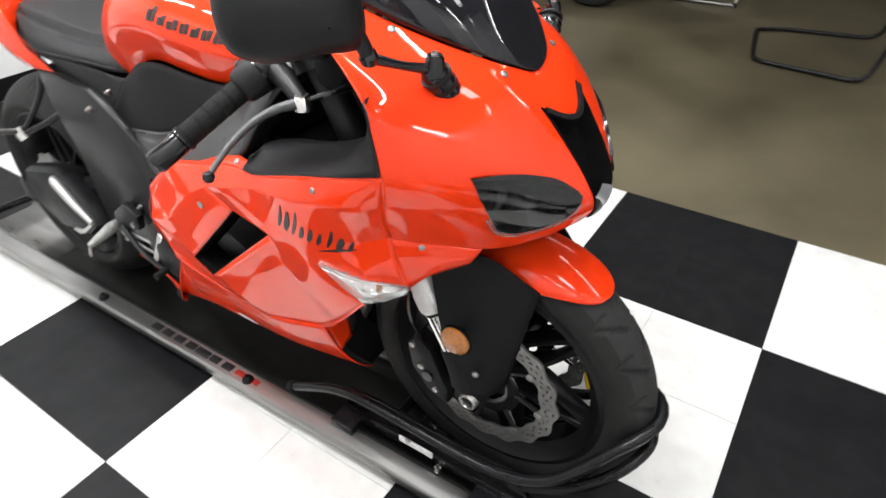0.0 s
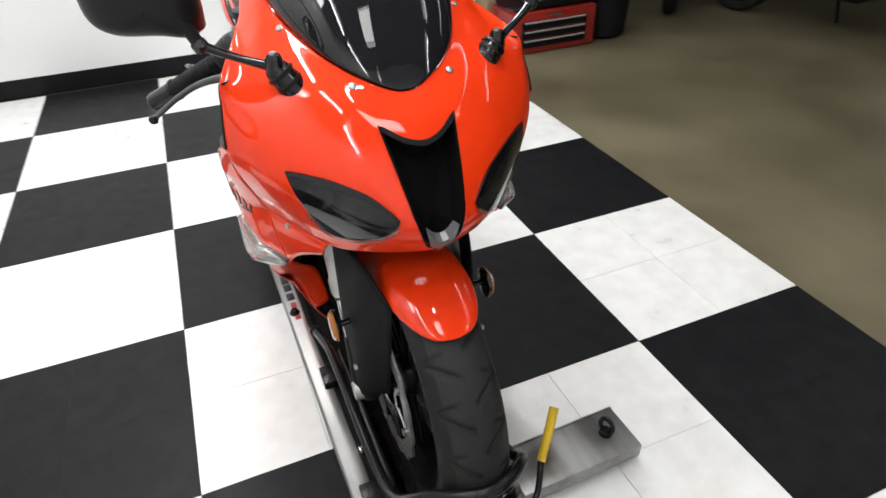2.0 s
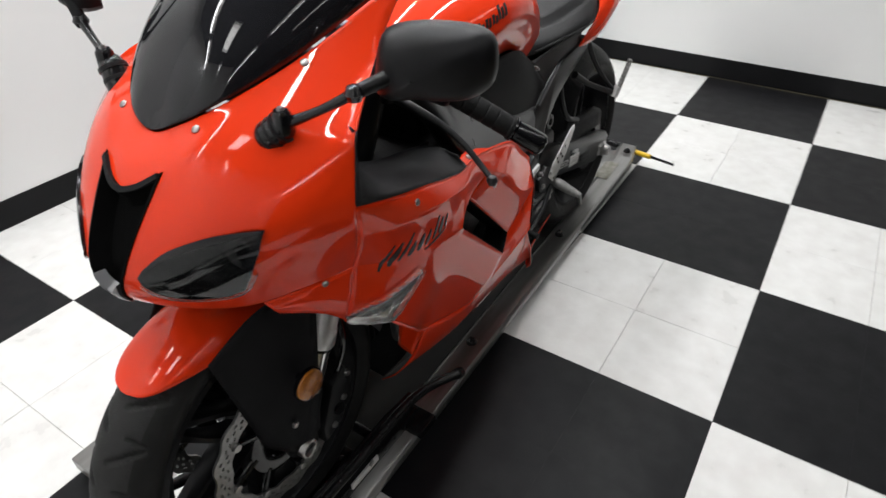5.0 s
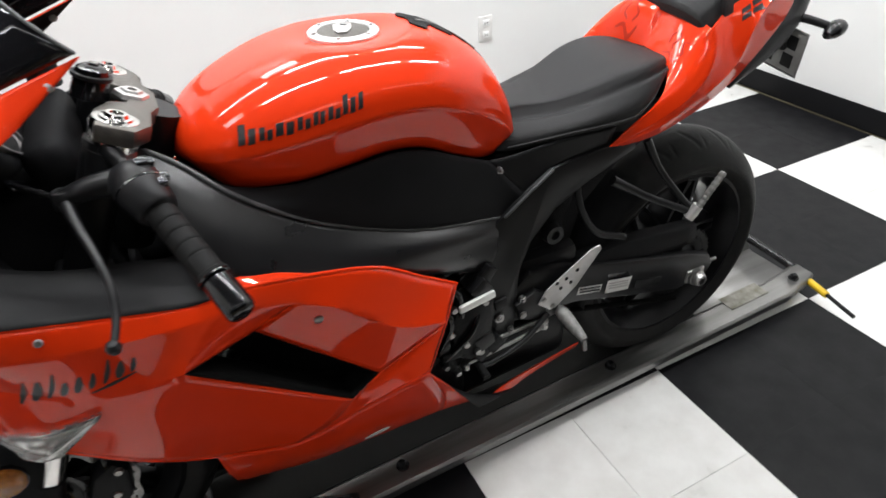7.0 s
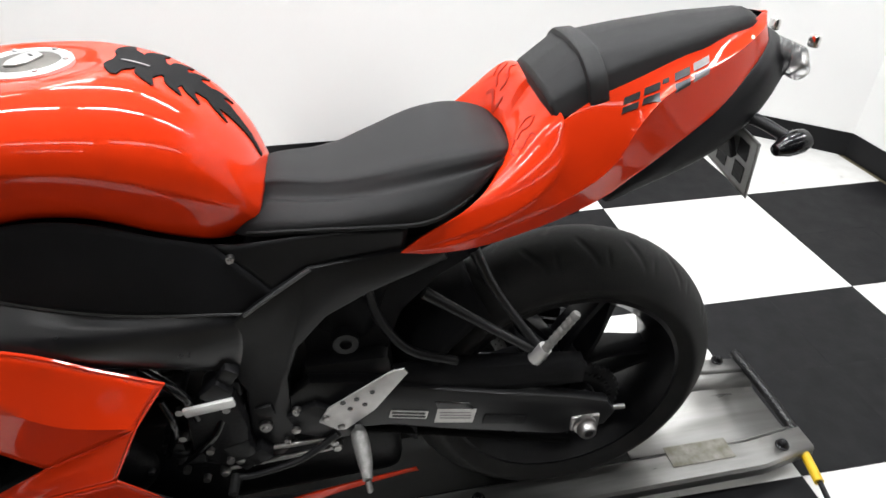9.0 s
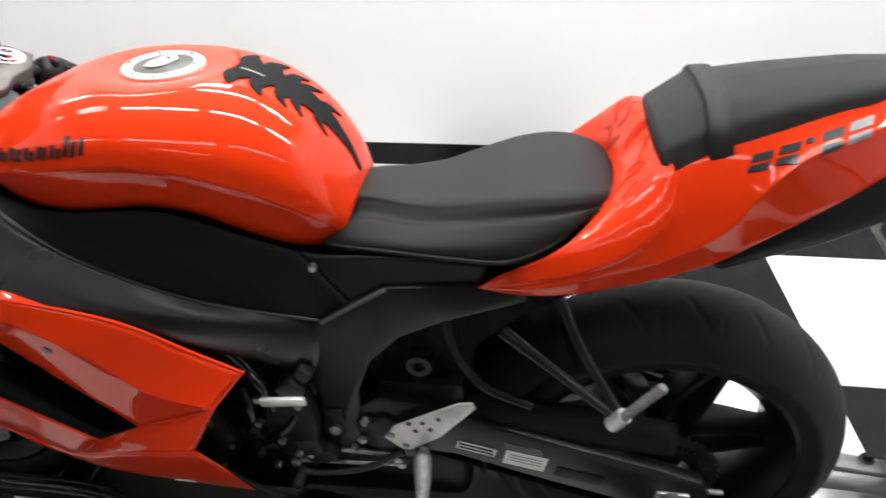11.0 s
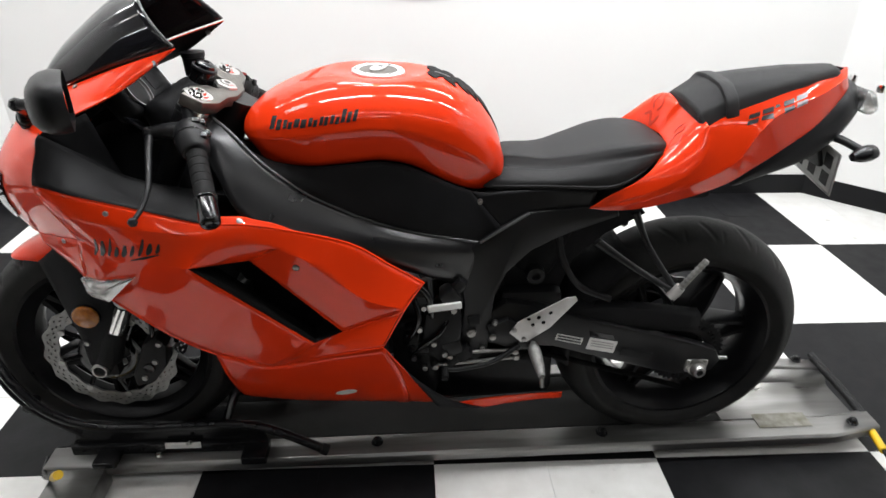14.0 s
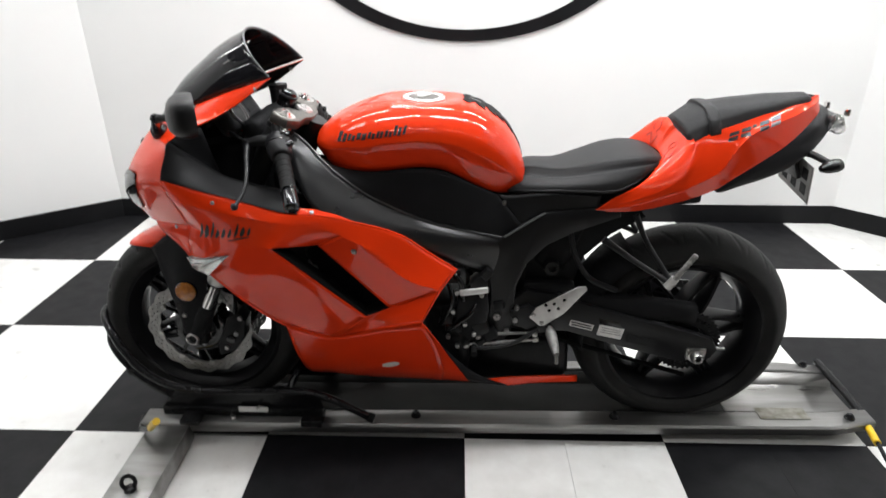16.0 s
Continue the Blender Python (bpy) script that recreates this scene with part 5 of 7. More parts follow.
fw = wheel("front_wheel", FA, 0.298, 0.060, 0.048, 6, 0.045, "black cast front wheel", 0.35)
rw = wheel("rear_wheel", RA, 0.312, 0.089, 0.070, 6, 0.060, "black cast rear wheel", 0.06, 0.66, 20, 0.45)
for s in (1, -1):
    d = part("brake_disc", disc(0.150, 0.116, 0.005, 16, s * 0.072, {2: 0, 4: 3, 6: 0}), DISC, fw, "drilled wavy steel brake disc")
    part("disc_carrier", lathe([(0.045, s * 0.060), (0.062, s * 0.070), (0.075, s * 0.074), (0.062, s * 0.076), (0.045, s * 0.072)], axis="Y", sides=40, closed=True), GLOSS, d)
    for k in range(8):
        a = 2 * math.pi * k / 8
        part("carrier_arm", rod((0.066 * math.cos(a), s * 0.072, 0.066 * math.sin(a)), (0.120 * math.cos(a + 0.15), s * 0.072, 0.120 * math.sin(a + 0.15)), 0.0055, 8), GLOSS, d)
        part("rivet", lathe([(0, 0.0), (0.007, 0.0), (0.0075, s * 0.006), (0, s * 0.0075)], (0.117 * math.cos(a + 0.15), s * 0.074, 0.117 * math.sin(a + 0.15)), "Y", 12), STEEL, d)
part("rear_disc", disc(0.108, 0.080, 0.005, 12, 0.085, {3: 0, 6: 3}), DISC, rw, "rear brake disc")
part("sprocket", disc(0.092, 0.050, 0.006, 41, -0.098, {4: 0, 5: 0}), ENGINE, rw, "dark rear sprocket")

# front axle ends
for s in (1, -1):
    part("front_axle", lathe([(0.012, 0.10), (0.012, 0.134), (0.0135, 0.137), (0.0165, 0.137), (0.0185, 0.134), (0.0190, 0.09)], (0, 0, 0), "Y", 24), STEEL, bike, matrix=pose(*FA) @ Matrix.Diagonal((1, s, 1, 1)))

# -- forks --
def fork(s):
    def at(w):
        return (0.072 + 0.50 * (w - 0.50), s * 0.106, w)
    top = part("fork_leg", tube([at(0.962), at(0.63), at(0.600)], [0.026, 0.025, 0.025], 20), SATIN, bike, "front fork leg")
    part("collar", tube([at(0.650), at(0.560), at(0.556), at(0.530), at(0.524)], [0.0262, 0.0262, 0.0282, 0.0282, 0.0250], 20), ALU, top, "polished fork collar")
    part("dust_seal", tube([at(0.526), at(0.519)], 0.0245, 20), GLOSS, top)
    part("slider", tube([at(0.525), at(0.425)], 0.0226, 20), CHROME, top, "chrome fork slider")
    part("foot", tube([at(0.452), at(0.42), (0.020, s * 0.106, 0.385), (0.0, s * 0.105, 0.355), (-0.006, s * 0.105, 0.335)], [0.025, 0.027, 0.029, 0.029, 0.018], 16), GRAIN, top)
    part("pinch_clamp", box((0.050, 0.030, 0.040), (0.012, s * 0.108, 0.352), 0.006), GRAIN, top)
    for du in (-0.012, 0.012):
        part("pinch_bolt", rod((0.012 + du, s * 0.112, 0.330), (0.012 + du, s * 0.112, 0.326), 0.006, 10), STEEL, top)
    # caliper behind the leg
    cal = part("brake_caliper", prism([(0.060, 0.285), (0.105, 0.300), (0.142, 0.350), (0.150, 0.405), (0.132, 0.432), (0.096, 0.410), (0.075, 0.360), (0.058, 0.322)], s * 0.052, s * 0.112, 0.008), ENGINE, bike,
               "black radial brake caliper", angle=30)
    for u, w in ((0.085, 0.315), (0.118, 0.362), (0.135, 0.412)):
        part("caliper_bolt", lathe([(0, 0.116), (0.006, 0.116), (0.008, 0.110)], (u, 0, w), "Y", 12), STEEL, cal, matrix=Matrix.Diagonal((1, s, 1, 1)))
    part("piston_cap", lathe([(0, 0.118), (0.012, 0.117), (0.014, 0.110)], (0.102, 0, 0.345), "Y", 20), GLOSS, cal, matrix=Matrix.Diagonal((1, s, 1, 1)))
    part("brake_hose", tube([(0.120, s * 0.10, 0.42), (0.135, s * 0.115, 0.50), (0.14, s * 0.10, 0.60), (0.18, s * 0.08, 0.72)], 0.006, 8, 20), GLOSS, bike, "black brake hose")
    # fork guard in front, part of the mudguard
    g = coons([(-0.046, s * 0.078, 0.368), (-0.020, s * 0.124, 0.366), (0.035, s * 0.132, 0.372)], [(-0.094, s * 0.073, 0.612), (-0.012, s * 0.100, 0.668), (0.092, s * 0.118, 0.668)], 14, 20)
    guard = part("fork_guard", sheet(g), GRAIN, bike, "matt black fork guard", solid=0.003)
    for u, w in ((-0.012, 0.43), (0.02, 0.40)):
        screw((u, s * 0.1285, w), (0, s, 0), 0.006, parent=guard)
    # amber reflector on a short stem
    part("stem", rod((0.020, s * 0.120, 0.515), (0.018, s * 0.148, 0.515), 0.006, 10), GLOSS, bike)
    part("reflector_back", lathe([(0.0, -0.004), (0.027, -0.004), (0.0295, -0.001), (0.0295, 0.004), (0.027, 0.004)], (0, 0, 0), "Y", 28), GLOSS, bike, "black reflector backing",
         matrix=pose(0.016, s * 0.145, 0.516) @ Matrix.Diagonal((1, s, 1, 1)))
    part("reflector", lathe([(0.0, 0.012), (0.022, 0.011), (0.027, 0.007), (0.028, 0.0), (0.0, -0.002)], (0, 0, 0), "Y", 28), AMBER, bike, "round amber side reflector",
         matrix=pose(0.016, s * 0.146, 0.516) @ Matrix.Diagonal((1, s, 1, 1)))


sides(fork)

# -- front mudguard --
rows = []
for deg, hw, drop in ((127, 0.008, 0.002), (125.8, 0.030, 0.006), (122.5, 0.048, 0.013), (117, 0.062, 0.024), (109, 0.072, 0.040), (98, 0.077, 0.060), (84, 0.076, 0.078), (68, 0.076, 0.085), (55, 0.072, 0.075)):
    a = radians(deg)
    r = 0.309
    sec = []
    for f in np.linspace(0, 1, 6):
        ang = f * math.pi / 2
        rr = r - drop * (1 - math.cos(ang)) ** 1.1
        sec.append((rr * math.cos(a), hw * math.sin(ang), FA[2] + rr * math.sin(a)))
    rows.append(sec)
part("front_mudguard", sheet(surf(full(rows), 41, 52)), ORANGE, bike, "glossy orange-red front mudguard", solid=0.003)

# -- controls --
def handlebar(s):
    inner, outer = np.array((0.300, s * 0.120, 0.962)), np.array((0.386, s * 0.350, 0.834))
    bar = part("handlebar", tube([inner, inner + (outer - inner) * 0.97], 0.0112, 14), FRAME, bike, "black clip-on handlebar")
    part("bar_clamp", tube([(inner[0] - 0.008, s * 0.108, 0.915), (inner[0] + 0.008, s * 0.108, 0.950)], 0.034, 20), FRAME, bar)
    rads, pts = [], []
    for k in range(61):
        f = 0.41 + 0.40 * k / 60
        pts.append(inner + (outer - inner) * f)
        rads.append(0.0235 if k in (0, 1) else 0.0205 if k == 2 else 0.0195 if k > 57 else (0.0163 if k in (14, 24, 34, 44) else 0.0178 - 0.0006 * k / 60))
    part("grip", tube(pts, rads, 20), GRIP, bar, "ribbed black rubber grip")
    part("bar_end", tube([inner + (outer - inner) * f for f in (0.81, 0.812, 0.822, 0.826, 0.832, 0.985, 1.0, 1.012, 1.016)], [0.014, 0.0195, 0.0195, 0.0150, 0.0172, 0.0176, 0.0166, 0.0130, 0.0040], 24), GLOSS, bar, "gloss black bar end weight")
    d = Vector(outer - inner).normalized()
    turn = d.to_track_quat("X", "Z").to_matrix().to_4x4()
    def along(f, dx=0.0, dz=0.0):
        return tuple(inner + (outer - inner) * f + np.array((dx, 0, dz)))
    sw = part("switch_box", tube([along(0.17), along(0.19), along(0.25, -0.002, 0.002), along(0.31, -0.003, 0.003), along(0.37, -0.002, 0.002), along(0.42), along(0.44)], [0.016, 0.024, 0.0295, 0.0300, 0.0275, 0.0240, 0.0165], 20, 22), SATIN, bar, "black rounded switch housing")
    part("housing_seam", tube([along(0.305, -0.003, 0.003), along(0.315, -0.003, 0.003)], 0.0305, 20), GLOSS, sw)
    for k, (f, dx, dz) in enumerate(((0.24, 0.020, 0.020), (0.30, 0.026, 0.012), (0.36, 0.018, 0.020), (0.27, 0.010, 0.029))):
        part("switch", box((0.012, 0.013, 0.011), np.array(along(f, dx, dz)), 0.003, turn), RED if (s > 0 and k == 3) else GLOSS, sw)
    # lever and its perch
    perch = np.array((0.219, 0.213, 0.912)) if s > 0 else np.array((0.243, -0.168, 0.928))
    mount = inner + (outer - inner) * 0.22
    lev = part("lever_perch", tube([mount, mount * 0.4 + perch * 0.6 + np.array((0, 0, 0.004)), perch], [0.019, 0.014, 0.011], 14, 10), FRAME, bar)
    line = [perch, (0.242, 0.238, 0.907), (0.258, 0.270, 0.896), (0.266, 0.304, 0.878), (0.270, 0.332, 0.859), (0.268, 0.350, 0.848)] if s > 0 else \
           [perch, (0.250, -0.205, 0.914), (0.261, -0.246, 0.893), (0.267, -0.280, 0.869), (0.264, -0.309, 0.847), (0.255, -0.336, 0.831)]
    part("lever", tube(line, np.interp(np.linspace(0, 1, len(line)), [0, 0.3, 0.6, 1], [0.0080, 0.0058, 0.0048, 0.0042]), 12, 30), LEVER if s > 0 else FRAME, lev, "thin dark hand lever")
    tip = Vector(line[-1])
    part("lever_ball", lathe([(0.0, 0.0085), (0.006, 0.006), (0.0085, 0.0), (0.006, -0.006), (0.0, -0.0085)], (0, 0, 0), "Z", 14), FRAME, lev, matrix=Matrix.Translation(tip))
    part("pivot_bolt", lathe([(0, 0.009), (0.005, 0.009), (0.006, 0.011), (0.010, 0.011), (0.0125, 0.007), (0.0125, -0.010)], (0, 0, 0), "Z", 14), CHROME if s > 0 else FRAME, lev, matrix=Matrix.Translation(Vector(perch)))
    part("fork_cap", lathe([(0.0, 0.017), (0.007, 0.017), (0.008, 0.020), (0.012, 0.020), (0.014, 0.016), (0.018, 0.0155), (0.019, 0.013), (0.026, 0.013), (0.029, 0.008), (0.029, -0.03)], (0, 0, 0), "Z", 28), CHROME, bike, "polished fork cap",
         matrix=pose(0.316, s * 0.106, 0.974, 0, 24, 0))
    part("cable", tube([perch, perch + np.array((-0.05, s * -0.03, 0.02)), (0.20, s * 0.06, 0.90), (0.24, s * 0.04, 0.80)], 0.004, 8, 20), GLOSS, bike, "thin black cable")


sides(handlebar)
# top yoke
yoke = prism([(-0.030, -0.135), (-0.030, -0.080), (-0.012, -0.040), (0.010, -0.032), (0.010, 0.032), (-0.012, 0.040), (-0.030, 0.080), (-0.030, 0.135), (0.012, 0.142), (0.034, 0.110),
              (0.038, 0.060), (0.050, 0.030), (0.050, -0.030), (0.038, -0.060), (0.034, -0.110), (0.012, -0.142)], -0.012, 0.012, 0.004)
bmesh.ops.rotate(yoke, cent=(0, 0, 0), matrix=Matrix.Rotation(radians(90), 3, "X"), verts=yoke.verts)
yk = part("top_yoke", yoke, CLAMP, bike, "bronze-grey cast top yoke", matrix=pose(0.322, 0, 0.972, 0, 24, 0), angle=30)
part("stem_nut", lathe([(0.006, 0.010), (0.007, 0.020), (0.013, 0.020), (0.015, 0.017), (0.022, 0.016), (0.024, 0.010)], axis="Z", sides=6), ALU, yk, matrix=pose(0.018, 0, 0))
ign = part("ignition_lock", lathe([(0.0, 0.040), (0.006, 0.040), (0.007, 0.042), (0.012, 0.042), (0.019, 0.038), (0.021, 0.030), (0.024, 0.0)], axis="Z", sides=24), GLOSS, yk, matrix=pose(-0.030, 0, 0.0))
part("key_collar", lathe([(0.021, 0.026), (0.025, 0.026), (0.025, 0.031), (0.021, 0.032)], axis="Z", sides=24, closed=True), SATIN, ign)
# instruments
dash = part("instrument_panel", box((0.055, 0.200, 0.085), (0.165, 0, 0.965), 0.018, pose(0, 0, 0, 0, -32, 0), 3), SATIN, bike, "black instrument panel")
part("dial", lathe([(0.0, 0.0), (0.030, 0.0), (0.033, 0.004), (0.036, 0.004), (0.037, -0.01)], axis="Z", sides=36), DECAL_GREY, dash, "grey dial", matrix=pose(0.186, -0.056, 0.978, 0, 58, 0))
part("dial_ring", lathe([(0.034, 0.003), (0.037, 0.003), (0.038, 0.008), (0.035, 0.008)], axis="Z", sides=36, closed=True), STEEL, dash, matrix=pose(0.186, -0.056, 0.978, 0, 58, 0))
part("dial_needle", box((0.028, 0.003, 0.002), (0.006, 0.004, 0.003), 0), RED, dash, matrix=pose(0.186, -0.056, 0.978, 0, 58, 30))
part("display", box((0.036, 0.060, 0.003), (0, 0, 0), 0.001), PANEL, dash, matrix=pose(0.188, 0.036, 0.980, 0, 58, 0))
part("wiring_cover", box((0.060, 0.24, 0.070), (0.232, 0.03, 0.930), 0.022, pose(0, 0, 0, 0, -10, 0), 3), GRAIN, bike, "black wiring and cables behind the instruments")
part("air_duct", box((0.20, 0.16, 0.20), (0.150, 0, 0.800), 0.025, pose(0, 0, 0, 0, -12, 0), 3), GRAIN, bike, "black air duct behind the nose")
part("screen_brace", box((0.10, 0.13, 0.006), (0.135, 0, 0.965), 0.002, pose(0, 0, 0, 0, -40, 0)), PANEL, bike, "dark screen brace")
part("fluid_reservoir", lathe([(0.0, -0.025), (0.022, -0.025), (0.024, 0.015), (0.026, 0.016), (0.026, 0.026), (0.0, 0.028)], axis="Z", sides=24), PANEL, bike, "small dark brake fluid reservoir", matrix=pose(0.232, 0.165, 0.985))

# -- engine and the dark things behind the fairing --
eng = part("engine", box((0.36, 0.26, 0.24), (0.60, 0, 0.36), 0.03, None, 3), ENGINE, bike, "dark motorcycle engine")
part("cylinder_block", box((0.20, 0.25, 0.26), (0.48, 0, 0.56), 0.02, pose(0, 0, 0, 0, -28, 0), 2), ENGINE, eng)
part("cylinder_head", box((0.16, 0.27, 0.10), (0.44, 0, 0.70), 0.02, pose(0, 0, 0, 0, -28, 0), 2), ENGINE, eng)
part("radiator", box((0.035, 0.25, 0.30), (0.285, 0, 0.545), 0.006, pose(0, 0, 0, 0, -14, 0)), GRAIN, bike, "black radiator behind the front wheel")
part("oil_filter", lathe([(0.0, -0.05), (0.034, -0.05), (0.036, 0.03), (0.0, 0.032)], (0.36, 0, 0.33), "X", 24), GLOSS, eng)
for k in range(4):
    part("exhaust_header", tube([(0.385, -0.105 + 0.07 * k, 0.60), (0.325, -0.105 + 0.07 * k, 0.52), (0.325, -0.09 + 0.06 * k, 0.36), (0.42, -0.04 + 0.03 * k, 0.235), (0.62, -0.02 + 0.015 * k, 0.225)], 0.018, 12, 24), STEEL, eng, "steel exhaust header")
for s in (1, -1):
    cov = part("crankcase_cover", lathe([(0.0, 0.165), (0.045, 0.162), (0.062, 0.155), (0.072, 0.140), (0.078, 0.115)], (0, 0, 0), "Y", 36), ENGINE, eng, matrix=pose(0.70 if s > 0 else 0.60, 0, 0.40) @ Matrix.Diagonal((1, s, 1, 1)))
    for k in range(7):
        a = 2 * math.pi * k / 7
        part("case_bolt", lathe([(0, 0.008), (0.005, 0.008), (0.006, 0.0)], (0, 0, 0), "Y", 10), STEEL, cov, matrix=pose(0.068 * math.cos(a), 0.150, 0.068 * math.sin(a)))
rng = random.Random(5)
for k in range(26):
    u, w = rng.uniform(0.70, 0.86), rng.uniform(0.36, 0.62)
    if u > 0.82 and w > 0.5:
        continue
    sx = rng.uniform(0.014, 0.045)
    part("engine_detail", box((sx, rng.uniform(0.02, 0.05), rng.uniform(0.012, 0.04)), (u, -rng.uniform(0.105, 0.135), w), 0.004, pose(0, 0, 0, 0, rng.uniform(-40, 40), 0)), ENGINE if k % 5 else FRAME, eng)
part("sprocket_cover", prism([(0.735, 0.420), (0.745, 0.505), (0.775, 0.540), (0.822, 0.535), (0.830, 0.470), (0.822, 0.400), (0.780, 0.372)], -0.150, -0.110, 0.008), ENGINE, eng, "black sprocket cover", angle=30)
part("cover_plate", box((0.076, 0.008, 0.017), (0.787, -0.160, 0.535), 0.003, pose(0, 0, 0, 0, -8, 0)), BRIGHT, eng, "bare aluminium plate")
for (a, b, r) in (((0.70, -0.13, 0.60), (0.76, -0.145, 0.50), 0.008), ((0.72, -0.15, 0.55), (0.70, -0.15, 0.43), 0.006), ((0.80, -0.14, 0.50), (0.71, -0.15, 0.40), 0.006)):
    part("engine_hose", tube([a, tuple((np.array(a) + np.array(b)) / 2 + np.array((0.02, -0.012, 0.01))), b], r, 10, 12), GLOSS, eng, "black hose")
for u, w in ((0.742, 0.528), (0.765, 0.430), (0.808, 0.520), (0.733, 0.470), (0.79, 0.40), (0.72, 0.39), (0.745, 0.362)):
    part("engine_bolt", lathe([(0, 0.158), (0.006, 0.158), (0.0065, 0.148)], (u, 0, w), "Y", 12), STEEL, eng, matrix=Matrix.Diagonal((1, -1, 1, 1)))
# right clutch cover
part("clutch_cover", lathe([(0.0, 0.19), (0.05, 0.187), (0.078, 0.175), (0.086, 0.15), (0.088, 0.11)], (0.77, 0, 0.41), "Y", 40), ENGINE, eng, "dark clutch cover")
part("cover_badge", box((0.016, 0.004, 0.11), (0.80, 0.186, 0.42), 0.002, pose(0, 0, 0, 0, -32, 0)), ALU, eng, "pale aluminium strip")
# dark inner tray that closes the view through the body
part("inner_tray", box((0.42, 0.19, 0.10), (0.62, 0, 0.80), 0.02), GRAIN, bike, "black airbox under the tank")
part("under_seat_tray", box((0.50, 0.16, 0.06), (1.12, 0, 0.765), 0.015, pose(0, 0, 0, 0, -4, 0)), GRAIN, bike, "black under-seat tray")
part("steering_head", tube([(0.365, 0, 0.955), (0.270, 0, 0.77)], 0.04, 20), FRAME, bike, "black steering head")
part("lower_yoke", box((0.07, 0.26, 0.03), (0.215, 0, 0.78), 0.008, pose(0, 0, 0, 0, 24, 0)), FRAME, bike, "black lower yoke")

# -- swingarm --
def arm(s):
    outline = [(0.868, 0.472), (0.930, 0.520), (1.020, 0.505), (1.120, 0.470), (1.260, 0.430), (1.380, 0.398), (1.452, 0.372), (1.470, 0.340), (1.452, 0.308), (1.360, 0.300), (1.200, 0.345), (1.050, 0.392), (0.930, 0.400), (0.870, 0.410)]
    y = s * 0.110
    ob = part("swingarm", prism(outline, y - 0.013, y + 0.013, 0.007), FRAME, bike, "black aluminium swingarm", angle=30)
    part("recess", prism([(1.130, 0.438), (1.190, 0.424), (1.205, 0.388), (1.140, 0.402)], y + s * 0.0115, y + s * 0.0145, 0.001), GLOSS, ob)
    part("chain_adjuster", box((0.055, 0.010, 0.036), (1.410, y + s * 0.014, 0.328), 0.004), STEEL, ob)
    part("axle_nut", lathe([(0.008, 0.026), (0.014, 0.026), (0.018, 0.018), (0.018, 0.010), (0.022, 0.008), (0.022, 0.0)], (0, 0, 0), "Y", 6 if s > 0 else 20), STEEL, ob, matrix=pose(1.408, y + s * 0.017, 0.327) @ Matrix.Diagonal((1, s, 1, 1)))
    part("adjuster_bolt", rod((1.452, y, 0.340), (1.492, y, 0.338), 0.005, 10), STEEL, ob)
    return ob


arms = sides(arm)
left_arm = arms[1]
part("exhaust_collector", box((0.34, 0.17, 0.15), (0.90, 0, 0.270), 0.03, pose(0, 0, 0, 0, -4, 0), 3), ENGINE, bike, "dark exhaust collector box")
part("gearbox_case", box((0.13, 0.15, 0.20), (0.872, 0, 0.485), 0.02), ENGINE, bike, "dark gearbox casing")
part("swingarm_bridge", box((0.15, 0.20, 0.15), (0.992, 0, 0.458), 0.02), FRAME, bike, "black swingarm bridge")
part("warning_label", box((0.066, 0.0015, 0.018), (1.085, -0.1242, 0.415), 0.0003, pose(0, 0, 0, 0, 14, 0)), LABEL, left_arm, "white warning sticker with small bars")
for k in range(2):
    part("label_bar", box((0.058, 0.0008, 0.0045), (1.085, -0.1253, 0.4195 - 0.008 * k), 0, pose(0, 0, 0, 0, 14, 0)), DECAL, left_arm)
part("spec_label", box((0.070, 0.0015, 0.034), (1.166, -0.1242, 0.395), 0.0003, pose(0, 0, 0, 0, 12, 0)), LABEL, left_arm, "plain white sticker")
for k in range(3):
    part("label_bar", box((0.056, 0.0006, 0.0022), (1.166, -0.1252, 0.404 - 0.007 * k), 0, pose(0, 0, 0, 0, 12, 0)), DECAL_GREY, left_arm)
part("dark_label", box((0.080, 0.0015, 0.022), (1.256, -0.1242, 0.366), 0.0003, pose(0, 0, 0, 0, 13, 0)), PANEL, left_arm, "dark grey sticker")
# chain, guard, hugger
for z0, z1 in ((0.462, 0.442), (0.405, 0.236)):
    links = [(0.86 + 0.54 * k / 88, -0.092, z0 + (z1 - z0) * k / 88) for k in range(89)]
    part("chain_run", tube(links, [0.0074 if k % 2 else 0.0064 for k in range(89)], 8), VOID, bike, "oily black drive chain")
g = surf([[(1.00, -0.112, 0.455), (1.20, -0.112, 0.432), (1.40, -0.110, 0.420)], [(1.00, -0.112, 0.488), (1.20, -0.110, 0.486), (1.40, -0.108, 0.462)], [(1.00, -0.080, 0.496), (1.20, -0.080, 0.494), (1.40, -0.082, 0.470)]], 16, 8)
part("chain_guard", sheet(g), GRAIN, bike, "black chain guard", solid=0.003)
rows = []
for deg in (186, 172, 158, 144, 132, 124):
    a = radians(deg)
    rows.append([(RA[0] + (0.336 - 0.05 * (abs(q) / 0.105) ** 3) * math.cos(a), q, RA[2] + (0.336 - 0.05 * (abs(q) / 0.105) ** 3) * math.sin(a)) for q in np.linspace(-0.098, 0.098, 9)])
part("rear_hugger", sheet(surf(rows, 24, 20)), GRAIN, bike, "black rear hugger", solid=0.003)
